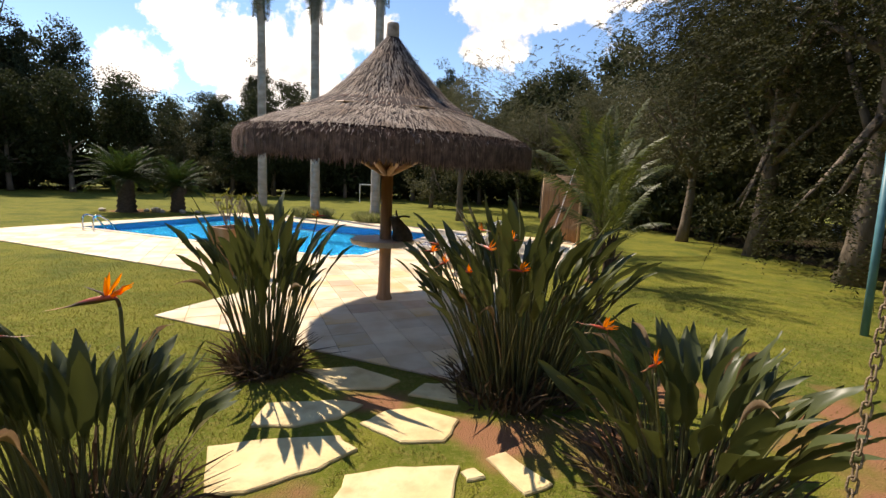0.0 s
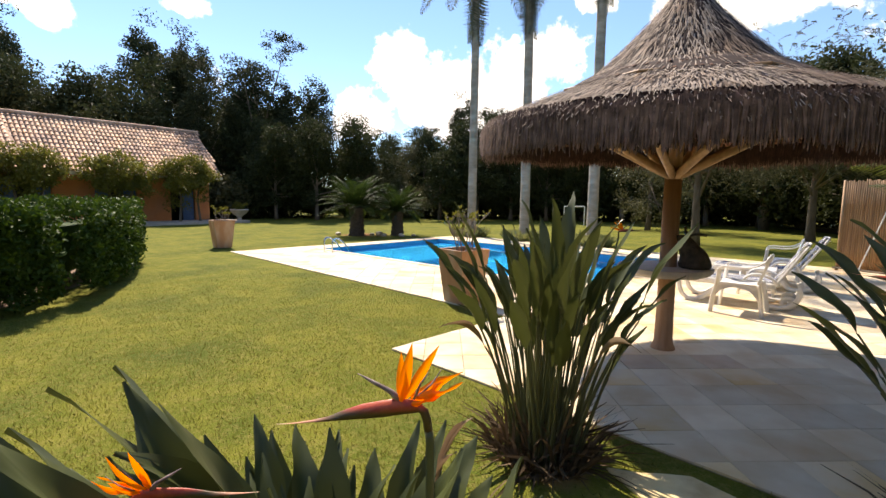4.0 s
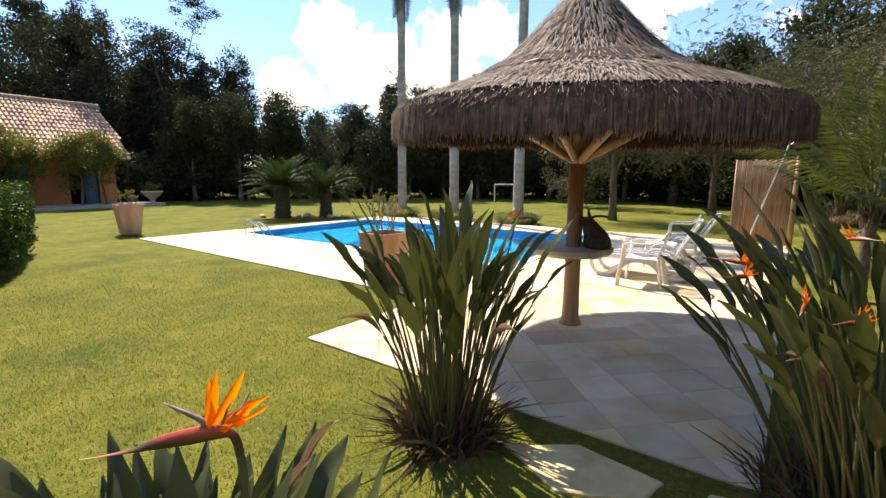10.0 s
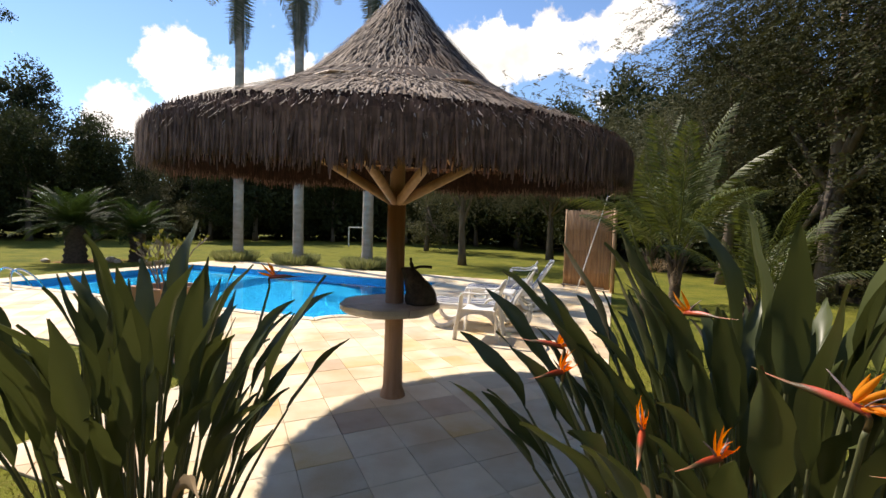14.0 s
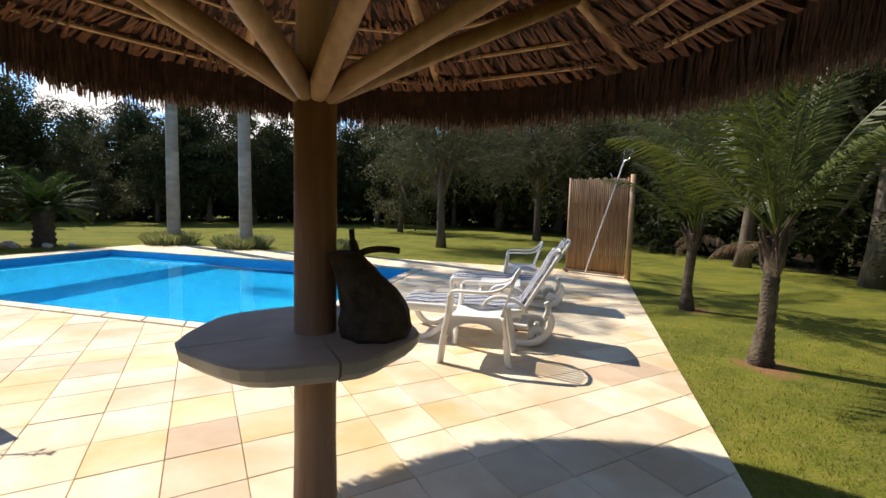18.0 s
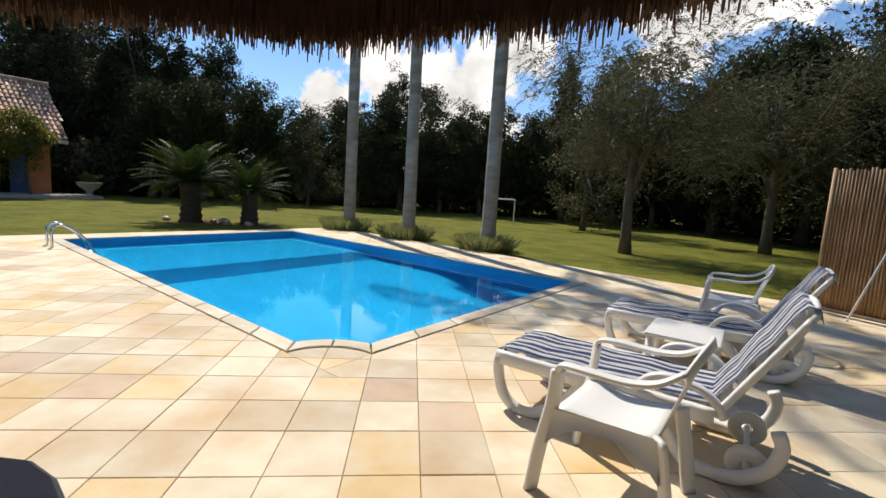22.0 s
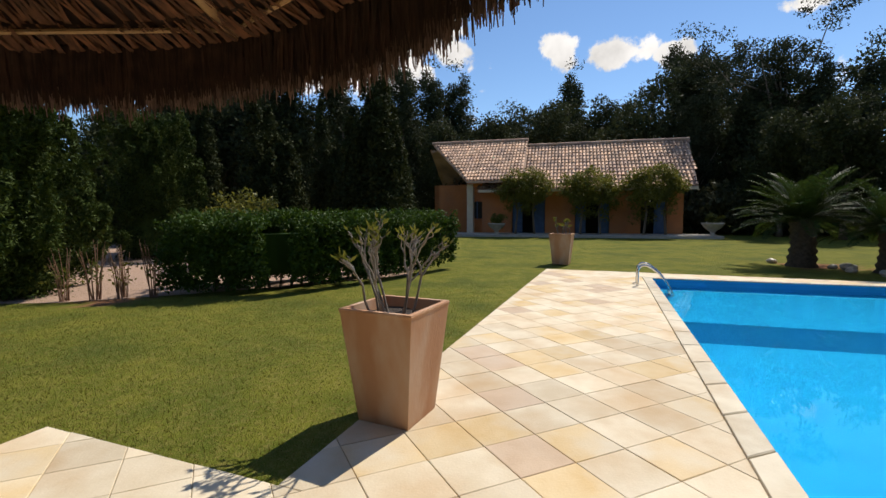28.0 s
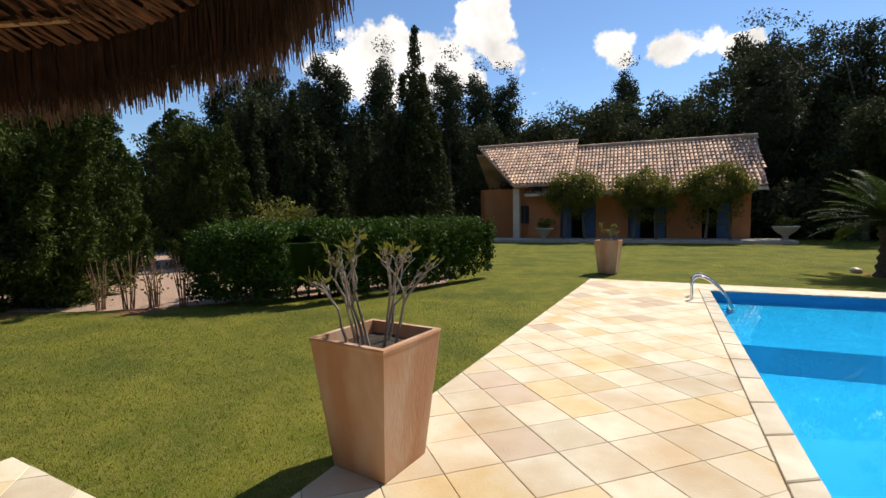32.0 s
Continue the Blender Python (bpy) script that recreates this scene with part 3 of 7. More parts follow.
def build_pool():
    # coping outline, outer and inner, as stones
    ia0, ia1, ib0, ib1 = PA0 + CW, PA1 - CW, PB0 + CW, PB1 - CW
    pool = thing("swimming_pool", (0, 0, 0), "blue tiled swimming pool with sandstone coping and clear water", "pool")
    stones = []

    def run(p, q, pi, qi, n):
        for k in range(n):
            s, t = k / n, (k + 1) / n
            lerp = lambda u, w, x: (u[0] + (w[0] - u[0]) * x, u[1] + (w[1] - u[1]) * x)
            stones.append([lerp(p, q, s), lerp(p, q, t), lerp(pi, qi, t), lerp(pi, qi, s)])
    so = scallop(SC)
    lo = math.asin(CW / (SC + CW))
    si = [(PA1 - (SC + CW) * math.cos(lo + (math.pi / 2 - 2 * lo) * k / 10), PB0 + (SC + CW) * math.sin(lo + (math.pi / 2 - 2 * lo) * k / 10)) for k in range(11)]
    run((PA0, PB0), (PA1 - SC, PB0), (ia0, ib0), si[0], 14)
    run((PA1, PB0 + SC), (PA1, PB1), si[-1], (ia1, ib1), 8)
    run((PA1, PB1), (PA0, PB1), (ia1, ib1), (ia0, ib1), 19)
    run((PA0, PB1), (PA0, PB0), (ia0, ib1), (ia0, ib0), 11)
    for k in range(0, 10, 5):
        stones.append(so[k:k + 6] + si[k:k + 6][::-1])
    for g in stones:
        v, f = slab_piece(g, -0.06, 0.014, 0.007, 0.006)
        mesh_ob("coping_stone", [PW(*p) for p in v], f, M_COPE, pool)
    # basin
    inner = [(ia0, ib0)] + si + [(ia1, ib1), (ia0, ib1)]
    n = len(inner)
    D, SH, SA, SB = -0.92, -0.42, -9.62, -9.06
    v = [PW(*p, -0.005) for p in inner] + [PW(*p, D) for p in inner]
    f = [(k, n + k, n + (k + 1) % n, (k + 1) % n) for k in range(n)] + [tuple(range(n, 2 * n))]
    mesh_ob("basin", v, f, M_POOL, pool)
    bm = bmesh.new()
    prof = [(ia0 + .004, D + .004), (ia0 + .004, SH), (SA, SH), (SB, D + .004)]
    ends = [[bm.verts.new(PW(c, d, z)) for c, z in prof] for d in (ib0 + .004, ib1 - .004)]
    bm.faces.new(ends[0]), bm.faces.new(ends[1][::-1])
    for k in range(3):
        bm.faces.new((ends[0][k], ends[1][k], ends[1][k + 1], ends[0][k + 1]))
    bmesh.ops.recalc_face_normals(bm, faces=bm.faces)
    part("shallow_shelf", bm, M_POOL, pool, "pale blue shallow shelf under water")
    WZ = -0.11
    w = mesh_ob("water", [PW(*p, WZ) for p in inner], [tuple(range(n))], M_WATER, pool, "still clear water mirroring sky and palms")
    w.visible_shadow = False
    return pool


build_pool()

# ---- stepping stones and edging ----


def stone_slab(outline, z):
    c = Vector((sum(p[0] for p in outline) / len(outline), sum(p[1] for p in outline) / len(outline)))
    rnd = random.Random(int(c.x * 1000))
    pts = []
    for i, p in enumerate(outline):
        q = outline[(i + 1) % len(outline)]
        for s in (0.0, 0.33, 0.66):
            pts.append((p[0] + (q[0] - p[0]) * s + rnd.uniform(-.012, .012), p[1] + (q[1] - p[1]) * s + rnd.uniform(-.012, .012)))
    v, f = slab_piece([(x - c.x, y - c.y) for x, y in pts], -0.04 - z, 0.0, 0.008, 0.0)
    ob = mesh_ob("stepping_stone", v, f, M_STEP)
    ob.matrix_basis = pose(c.x, c.y, z)
    tagged(ob, "irregular pale sandstone stepping stone set in the lawn", "stepping stone", "stepping stones")


STONES = [
    [(-.10, 3.28), (0.03, 3.5), (.26, 3.6), (.58, 3.5), (.51, 3.2), (.22, 3.13)],
    [(-.65, 2.4), (-.91, 2.8), (-.63, 2.96), (-.18, 3.1), (-.02, 3.0), (-.17, 2.74), (-.47, 2.48)],
    [(.03, 2.45), (0.0, 2.73), (.27, 2.87), (.64, 2.97), (.63, 2.5), (.3, 2.35)],
    [(.79, 3.09), (.9, 3.17), (1.19, 2.91), (1.03, 2.79)],
    [(-.80, 3.08), (-.86, 3.4), (-.41, 3.57), (-.16, 3.55), (-.26, 3.32), (-.52, 3.14)],
    [(-.85, 4.02), (-.45, 4.2), (.01, 4.03), (-.08, 3.84), (-.49, 3.74)],
    [(.13, 3.80), (.22, 4.02), (.47, 4.08), (.54, 3.76)],
    [(.66, 2.92), (.74, 2.97), (.80, 2.9), (.7, 2.84)]]
for s in STONES:
    stone_slab(s, 0.0)

# ---- foliage helpers ----


def leaf_soup(centres, radii, per, size, rng, flat=0.75, aspect=0.55):
    """Many small leaves scattered round clump centres: verts and faces."""
    c = np.repeat(np.asarray(centres, float), per, 0)
    r = np.repeat(np.asarray(radii, float), per)[:, None]
    n = len(c)
    d = rng.normal(size=(n, 3))
    d /= np.linalg.norm(d, axis=1)[:, None]
    p = c + d * r * (rng.random((n, 1)) ** 0.45) * np.array([1, 1, flat])
    u = rng.normal(size=(n, 3)) + d * 0.4
    u /= np.linalg.norm(u, axis=1)[:, None]
    w = np.cross(u, rng.normal(size=(n, 3)))
    w /= np.linalg.norm(w, axis=1)[:, None]
    s = size * (0.6 + 0.8 * rng.random((n, 1)))
    a, b = u * s, w * s * aspect
    v = np.stack([p - a, p - b * .9 - a * .1, p + a, p + b * .9 + a * .1], 1).reshape(-1, 3)
    f = np.arange(4 * n).reshape(-1, 4)
    return v, f


def spray_soup(centres, rng, sprays, per, length, leaf, droop=.55):
    """Drooping twigs that leave each clump outwards, with two rows of narrow leaves: verts and faces."""
    c = np.repeat(np.asarray(centres, float), sprays, 0)
    n = len(c)
    d = c * np.array([1, 1, 0])
    d /= np.linalg.norm(d, axis=1)[:, None] + 1e-6
    d = d + rng.normal(size=(n, 3)) * np.array([.75, .75, .35])
    d /= np.linalg.norm(d, axis=1)[:, None]
    ln = length * rng.uniform(.5, 1.25, (n, 1))
    c = c + rng.normal(size=(n, 3)) * .3
    side = np.cross(d, np.array([0, 0, 1.0])) + rng.normal(size=(n, 3)) * .25
    side /= np.linalg.norm(side, axis=1)[:, None]
    V = []
    for k in range(per):
        t = (k + .5) / per
        p = c + d * ln * t + np.array([0, 0, -1.0]) * droop * ln * t * t
        for sg in (1, -1):
            e = side * sg + d * .6 + rng.normal(size=(n, 3)) * .3 + np.array([0, 0, -.25])
            e /= np.linalg.norm(e, axis=1)[:, None]
            w = np.cross(e, d + rng.normal(size=(n, 3)) * .4)
            w /= np.linalg.norm(w, axis=1)[:, None]
            l = leaf * rng.uniform(.6, 1.2, (n, 1)) * (1.1 - .5 * t)
            V.append(np.stack([p, p + e * l * .5 + w * l * .2, p + e * l, p + e * l * .5 - w * l * .2], 1))
    v = np.concatenate(V).reshape(-1, 3)
    return v, np.arange(len(v)).reshape(-1, 4)


def soup_ob(name, v, f, material, parent, label=""):
    me = bpy.data.meshes.new(name)
    n, k = len(v), len(f)
    me.vertices.add(n)
    me.vertices.foreach_set("co", np.asarray(v, np.float32).ravel())
    me.loops.add(k * f.shape[1])
    me.loops.foreach_set("vertex_index", np.asarray(f, np.int32).ravel())
    me.polygons.add(k)
    me.polygons.foreach_set("loop_start", np.arange(0, k * f.shape[1], f.shape[1], dtype=np.int32))
    me.update(calc_edges=True)
    me.validate()
    me.materials.append(material)
    ob = new(name, me)
    ob.parent = parent
    if label:
        tagged(ob, label)
    return ob


def crown_points(n, rx, rz, z, rng, cone=0.0):
    """Clump centres filling a lumpy crown, thicker at its outside."""
    out = []
    lumps = [(rng.normal(size=3) * np.array([rx * .45, rx * .45, rz * .45]), 0.35 + 0.4 * rng.random()) for _ in range(7)]
    while len(out) < n:
        d = rng.normal(size=3)
        d /= np.linalg.norm(d)
        o, k = lumps[rng.integers(7)]
        q = o + d * k * (0.55 + 0.45 * rng.random()) * np.array([rx, rx, rz])
        if cone:
            h = (q[2] + rz) / (2 * rz)
            q[:2] *= max(0.12, 1.25 - cone * h)
        out.append(q + (0, 0, z))
    return np.array(out)


def make_tree(label, category, h, rx, rz, zc, n, per, leaf, material, seed, cone=0.0, trunk_r=0.2, clump=0.7, limbs=6, name="tree", flat=0.75, spray=None):
    rng = np.random.default_rng(seed)
    rnd = random.Random(seed)
    t = thing(name, (0, 0, -300), label, category, "woodland trees")
    bm = bmesh.new()
    lean = rnd.uniform(-.3, .3), rnd.uniform(-.3, .3)
    top = zc + rz * (0.3 if not cone else 0.8)
    pts = [(lean[0] * s * s + 0.08 * math.sin(5 * s), lean[1] * s * s + 0.06 * math.cos(4 * s), -0.1 + top * s) for s in (0, .12, .3, .5, .75, 1)]
    tube(bm, pts, [trunk_r * 1.35, trunk_r, trunk_r * .85, trunk_r * .65, trunk_r * .4, trunk_r * .12], 8)
    cents = crown_points(n, rx, rz, zc, rng, cone)
    for k in range(limbs):
        c = cents[rng.integers(n)]
        z0 = top * rnd.uniform(.3, .75)
        s = (z0 + .1) / top
        a = Vector((lean[0] * s * s, lean[1] * s * s, z0))
        m = a.lerp(Vector(c), .5) + Vector((0, 0, -.15 * rnd.random()))
        tube(bm, [a, m, Vector(c)], [trunk_r * .4, trunk_r * .25, trunk_r * .06], 6)
    part("trunk", bm, M_BARK, t, smooth=True)
    if spray:
        v, f = spray_soup(cents, rng, *spray)
    else:
        v, f = leaf_soup(cents, clump * (0.6 + .7 * rng.random(n)), per, leaf, rng, flat)
    soup_ob("crown", v, f, material, t)
    return t


def put(proto, x, y, s=1.0, rz=0.0, z=0.0, tilt=0.0, label=""):
    c = copy_thing(proto, pose(x, y, z, tilt, 0, rz) @ Matrix.Diagonal((s, s, s, 1)))
    c.scale = (s, s, s)
    if label:
        tagged(c, label)
    return c


def drop_proto(ob):
    for o in (*ob.children_recursive, ob):
        bpy.data.objects.remove(o)


# ---- woodland round the garden ----
WOODS = [make_tree("dense dark broadleaf tree in the woodland edge", "tree", 11, 3.1, 5.0, 5.3, 210, 92, 0.115, L_WOOD, 11, trunk_r=.22, clump=.95),
         make_tree("dense dark broadleaf tree with a rounded crown", "tree", 12, 3.4, 5.4, 5.7, 220, 92, 0.12, L_WOOD, 12, trunk_r=.24, clump=1.0),
         make_tree("tall dark cypress-like tree in the woodland edge", "tree", 12, 2.5, 6.2, 5.9, 210, 92, 0.105, L_PINE, 13, cone=.75, trunk_r=.2, clump=.8),
         make_tree("grey-green leafy tree behind the lawn", "tree", 8, 2.6, 3.0, 4.7, 120, 110, 0.075, L_OLIVE, 14, trunk_r=.16, clump=.75),
         make_tree("tall thin-crowned pine above the woodland", "tree", 14, 1.9, 2.6, 9.8, 46, 92, 0.10, L_PINE, 15, trunk_r=.2, clump=.8),
         make_tree("big fine-leaved tree with low drooping branches", "tree", 11, 3.5, 4.5, 6.4, 260, 0, 0, L_FINE, 19, trunk_r=.26, limbs=16, spray=(10, 14, 1.0, .105)),
         make_tree("grey-green spreading tree with fine leaves", "tree", 8, 2.7, 3.0, 4.6, 220, 0, 0, L_OLIVE, 23, trunk_r=.17, limbs=16, spray=(10, 12, .8, .09)),
         make_tree("tall pine with a broad airy crown above the woodland", "tree", 14, 3.5, 2.3, 9.7, 95, 100, 0.085, L_PINE, 29, trunk_r=.24, clump=.75, limbs=14, flat=.6)]


def plant_woods():
    rnd = random.Random(7)
    centre = Vector((-1.0, 6.0))

    def ring(a0, a1, step, dist, kinds, s0, s1, jit=1.2):
        a = a0
        while a < a1:
            d = (dist(a) if callable(dist) else dist) + rnd.uniform(-jit, jit)
            x, y = centre.x - math.sin(radians(a)) * d, centre.y + math.cos(radians(a)) * d
            put(WOODS[rnd.choice(kinds)], x, y, rnd.uniform(s0, s1), rnd.uniform(0, 360))
            a += step * rnd.uniform(.85, 1.15)
    # azimuth to the left of +y
    ring(-14, 62, 5.0, 29.5, (0, 1, 0, 3), .56, .70)
    ring(-12, 66, 5.0, 35, (0, 1, 2, 2), .62, .76)
    ring(56, 130, 3.3, lambda a: 40 + 3 * math.sin(a), (0, 1, 0, 1, 2), .86, 1.02)
    ring(60, 128, 4.2, 47, (0, 1, 2, 1), 1.0, 1.14)
    ring(106, 168, 6.5, 27, (0, 1, 2), .66, .82, 2.0)
    ring(-64, -16, 6.5, lambda a: 24 + (a + 64) * .09, (5, 5, 6), .75, .95)
    ring(-84, -18, 6.0, 31, (0, 1, 1), .9, 1.1)
    ring(-160, -64, 9.0, 22, (0, 1, 2), .9, 1.1)
    ring(168, 200, 9.0, 24, (0, 1), .9, 1.1)
    for x, y, k, s, rz in ((-32.5, 25.3, 7, 1.05, 20), (-16.5, 35.0, 4, .72, 80), (-22, 33, 4, .62, 10), (6.6, 17.0, 6, 1.0, 0), (9.6, 18.0, 5, .85, 60), (7.7, 10.6, 5, .95, 10), (11.4, 13.6, 5, 1.05, 120), (7.6, 14.2, 5, .9, 33),
                           (6.3, 21.5, 6, .95, 200), (2.4, 24.5, 6, .95, 100), (-4.0, 27.5, 3, .8, 30), (-23.2, -7.0, 1, .80, 40), (9.0, 7.2, 5, 1.05, 40), (14.0, 10.5, 5, 1.2, 10), (13.4, 17.5, 5, 1.2, 200), (15.5, 14.0, 5, 1.2, 300), (5.2, 27.5, 0, .7, 10), (10.4, 4.0, 5, 1.0, 100), (-1.42, 19.9, 6, .86, 250), (4.5, 31.4, 1, 1.0, 15), (8.5, 29.0, 0, 1.05, 70), (1.2, 32.5, 1, .88, 200), (12.5, 25.5, 1, 1.05, 120)):
        put(WOODS[k], x, y, s, rz)


plant_woods()

# ---- thatched umbrella ----
UX, UY = -0.862, 6.535


def thatch_profile(s):
    """Radius and height of the thatch's upper side, s from the cap to the eave."""
    pts = [(0.09, 3.45), (0.30, 3.20), (0.58, 2.92), (0.86, 2.67), (1.15, 2.50), (1.50, 2.385), (1.78, 2.275), (1.92, 2.195), (1.975, 2.07)]
    x = s * (len(pts) - 1)
    i = min(int(x), len(pts) - 2)
    return tuple(np.array(pts[i]) + (np.array(pts[i + 1]) - np.array(pts[i])) * (x - i))


def build_umbrella():
    u = thing("thatched_umbrella", (UX, UY, 0), "large thatched garden umbrella on a timber post with stone table", "parasol")
    bm = bmesh.new()
    tube(bm, [(0, 0, -.05), (0, 0, .0), (0, 0, .025), (0, 0, .06), (0, 0, .1), (0, 0, .4), (0, 0, 1.78)], [.115, .115, .11, .095, .088, .082, .079], 20)
    part("lower_post", bm, M_POST, u, "smooth orange-brown timber post", True)
    bm = bmesh.new()
    tube(bm, [(0, 0, 1.78), (0, 0, 2.6), (0, 0, 3.35)], [.07, .066, .06], 14)
    part("king_post", bm, M_POST, u, smooth=True)
    bm = bmesh.new()
    lathe(bm, [(0.085, 3.38), (0.09, 3.42), (0.085, 3.60), (0.075, 3.625)], 14)
    part("cap", bm, M_THATCH, u, "bound straw cap")
    for k in range(8):
        a = radians(35 + 45 * k)
        c, s = math.cos(a), math.sin(a)
        bm = bmesh.new()
        tube(bm, [(.06 * c, .06 * s, 2.97), (1.90 * c, 1.90 * s, 2.15)], [.038, .034], 10)
        part("rafter", bm, M_POLE, u, smooth=True)
        bm = bmesh.new()
        tube(bm, [(.05 * c, .05 * s, 1.74), (1.36 * c, 1.36 * s, 2.375)], [.042, .036], 10)
        part("brace", bm, M_POLE, u, smooth=True)
    for r, z in ((.45, 2.84), (.7, 2.735), (.95, 2.625), (1.2, 2.515), (1.45, 2.385), (1.7, 2.27), (1.88, 2.17)):
        bm = bmesh.new()
        big = r > 1.9
        n = 8
        pts = [(r * math.cos(radians(35 + 45 * k)), r * math.sin(radians(35 + 45 * k)), z) for k in range(9)]
        bm.free()
        for p, q in zip(pts, pts[1:]):
            bm = bmesh.new()
            tube(bm, [p, q], .024 if big else .012, 6)
            part("batten", bm, M_POLE, u)
    # shell, in the straw colour darkened for the shaded underside
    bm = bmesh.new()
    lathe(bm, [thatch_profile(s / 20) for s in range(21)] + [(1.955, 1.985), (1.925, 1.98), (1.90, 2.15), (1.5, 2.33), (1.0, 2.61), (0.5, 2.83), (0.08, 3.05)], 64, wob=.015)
    part("thatch_layer", bm, M_INNER_SHADED, u)
    rng = np.random.default_rng(5)
    # upper straws
    V, F = [], []

    def straw(p, d, ln, wid, side):
        k = len(V)
        q = p + d * ln
        V.extend([p - side * wid, p + side * wid, q + side * wid * .4, q - side * wid * .4])
        F.append((k, k + 1, k + 2, k + 3))
    for _ in range(15000):
        s = math.sqrt(rng.random()) * .90
        a = rng.random() * 6.283
        r0, z0 = thatch_profile(s)
        r1, z1 = thatch_profile(min(1, s + .05))
        out = np.array([math.cos(a), math.sin(a), 0])
        side = np.array([-math.sin(a), math.cos(a), 0])
        d = out * (r1 - r0) + np.array([0, 0, z1 - z0])
        d /= np.linalg.norm(d)
        nrm = np.cross(side, d)
        nrm *= np.sign(nrm[2] + 1e-9)
        d = d + side * rng.normal() * .16 + nrm * abs(rng.normal()) * .04 + np.array([0, 0, -.5]) * max(0, s - .75)
        straw(out * r0 + np.array([0, 0, z0]) + nrm * rng.random() * .02, d, .08 + .13 * rng.random(), .0035 + .004 * rng.random(), side)
    soup_ob("straw_coat", np.array(V), np.array(F), M_THATCH, u, "weathered grey straw")
    # hanging fringe, outer and inner; the inner straws have their shade in the colour
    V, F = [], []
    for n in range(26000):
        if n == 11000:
            soup_ob("inner_fringe", np.array(V), np.array(F), M_INNER_SHADED, u, "dark red-brown inner straw")
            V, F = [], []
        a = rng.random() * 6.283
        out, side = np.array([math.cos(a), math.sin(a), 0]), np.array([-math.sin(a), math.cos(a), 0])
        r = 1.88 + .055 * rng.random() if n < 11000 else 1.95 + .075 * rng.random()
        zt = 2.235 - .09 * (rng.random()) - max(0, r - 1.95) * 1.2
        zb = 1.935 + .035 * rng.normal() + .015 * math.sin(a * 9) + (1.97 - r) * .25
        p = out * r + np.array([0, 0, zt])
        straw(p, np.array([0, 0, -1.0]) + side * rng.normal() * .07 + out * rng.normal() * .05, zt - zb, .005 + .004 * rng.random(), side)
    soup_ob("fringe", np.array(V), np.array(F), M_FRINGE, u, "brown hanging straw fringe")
    # lining of dry palm leaves below, in rows
    V, F = [], []
    for r, z in [(.32 + .142 * k, 2.90 - .0645 * k - (.012 * max(0, k - 5))) for k in range(12)]:
        for b in range(int(r * 70) * 8):
            a = 6.283 * (b // 8) / int(r * 70) + rng.normal() * .011 / r + (.02 if b % 2 else -.02) / r * rng.random()
            out, side = np.array([math.cos(a), math.sin(a), 0]), np.array([-math.sin(a), math.cos(a), 0])
            p = out * (r + .01 * rng.normal()) + np.array([0, 0, z + .02 - .02 * rng.random()])
            straw(p, -out * .90 + np.array([0, 0, .31 + .05 * rng.normal()]) + side * rng.normal() * .16, .13 + .06 * rng.random(), .008 + .007 * rng.random(), side)
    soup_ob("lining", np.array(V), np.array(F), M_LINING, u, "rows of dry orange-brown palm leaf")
    # thick stone table in three pieces round the post
    def rim(a):
        return .44 + .015 * math.sin(a) - .045 * math.cos(a) + .012 * math.sin(7 * a + 1)

    def slab(ang0, ang1, n):
        angs = [radians(ang0 + (ang1 - ang0) * k / n) for k in range(n + 1)]
        pts = [(rim(a) * math.cos(a), rim(a) * math.sin(a)) for a in angs]
        bm = bmesh.new()
        inner = [(0.078 * math.cos(a), 0.078 * math.sin(a)) for a in angs]
        lv = lambda ps, z, s=1.0: [bm.verts.new((p[0] * s, p[1] * s, z)) for p in ps]
        t0, t1, t2, t3 = lv(pts, .846, .98), lv(pts, .838), lv(pts, .800, .985), lv(pts, .768, .90)
        i0, i1 = lv(inner, .846), lv(inner, .762)
        for a, b in ((i0, t0), (t0, t1), (t1, t2), (t2, t3), (t3, i1), (i1, i0)):
            for k in range(n):
                bm.faces.new((a[k], b[k], b[k + 1], a[k + 1]))
        for e in (0, n):
            bm.faces.new([x[e] for x in (i0, t0, t1, t2, t3, i1)])
        bmesh.ops.recalc_face_normals(bm, faces=bm.faces)
        part("table_slab", bm, M_SLAB, u, "worn grey stone slab")
    slab(62, 218, 14), slab(219.2, 300, 8), slab(301.2, 421, 11)
    # the roof leans a little on its post
    lean = Matrix.Translation((.02, -.06, 2.2)) @ pose(0, 0, 0, 1.7, 1.3, 0) @ Matrix.Translation((0, 0, -2.2)) @ Matrix.Diagonal((.935, .935, 1, 1))
    for c in u.children:
        if not c.name.startswith(("lower_post", "table_slab")):
            c.matrix_basis = lean
    return u


build_umbrella()


# ---- terracotta planters ----


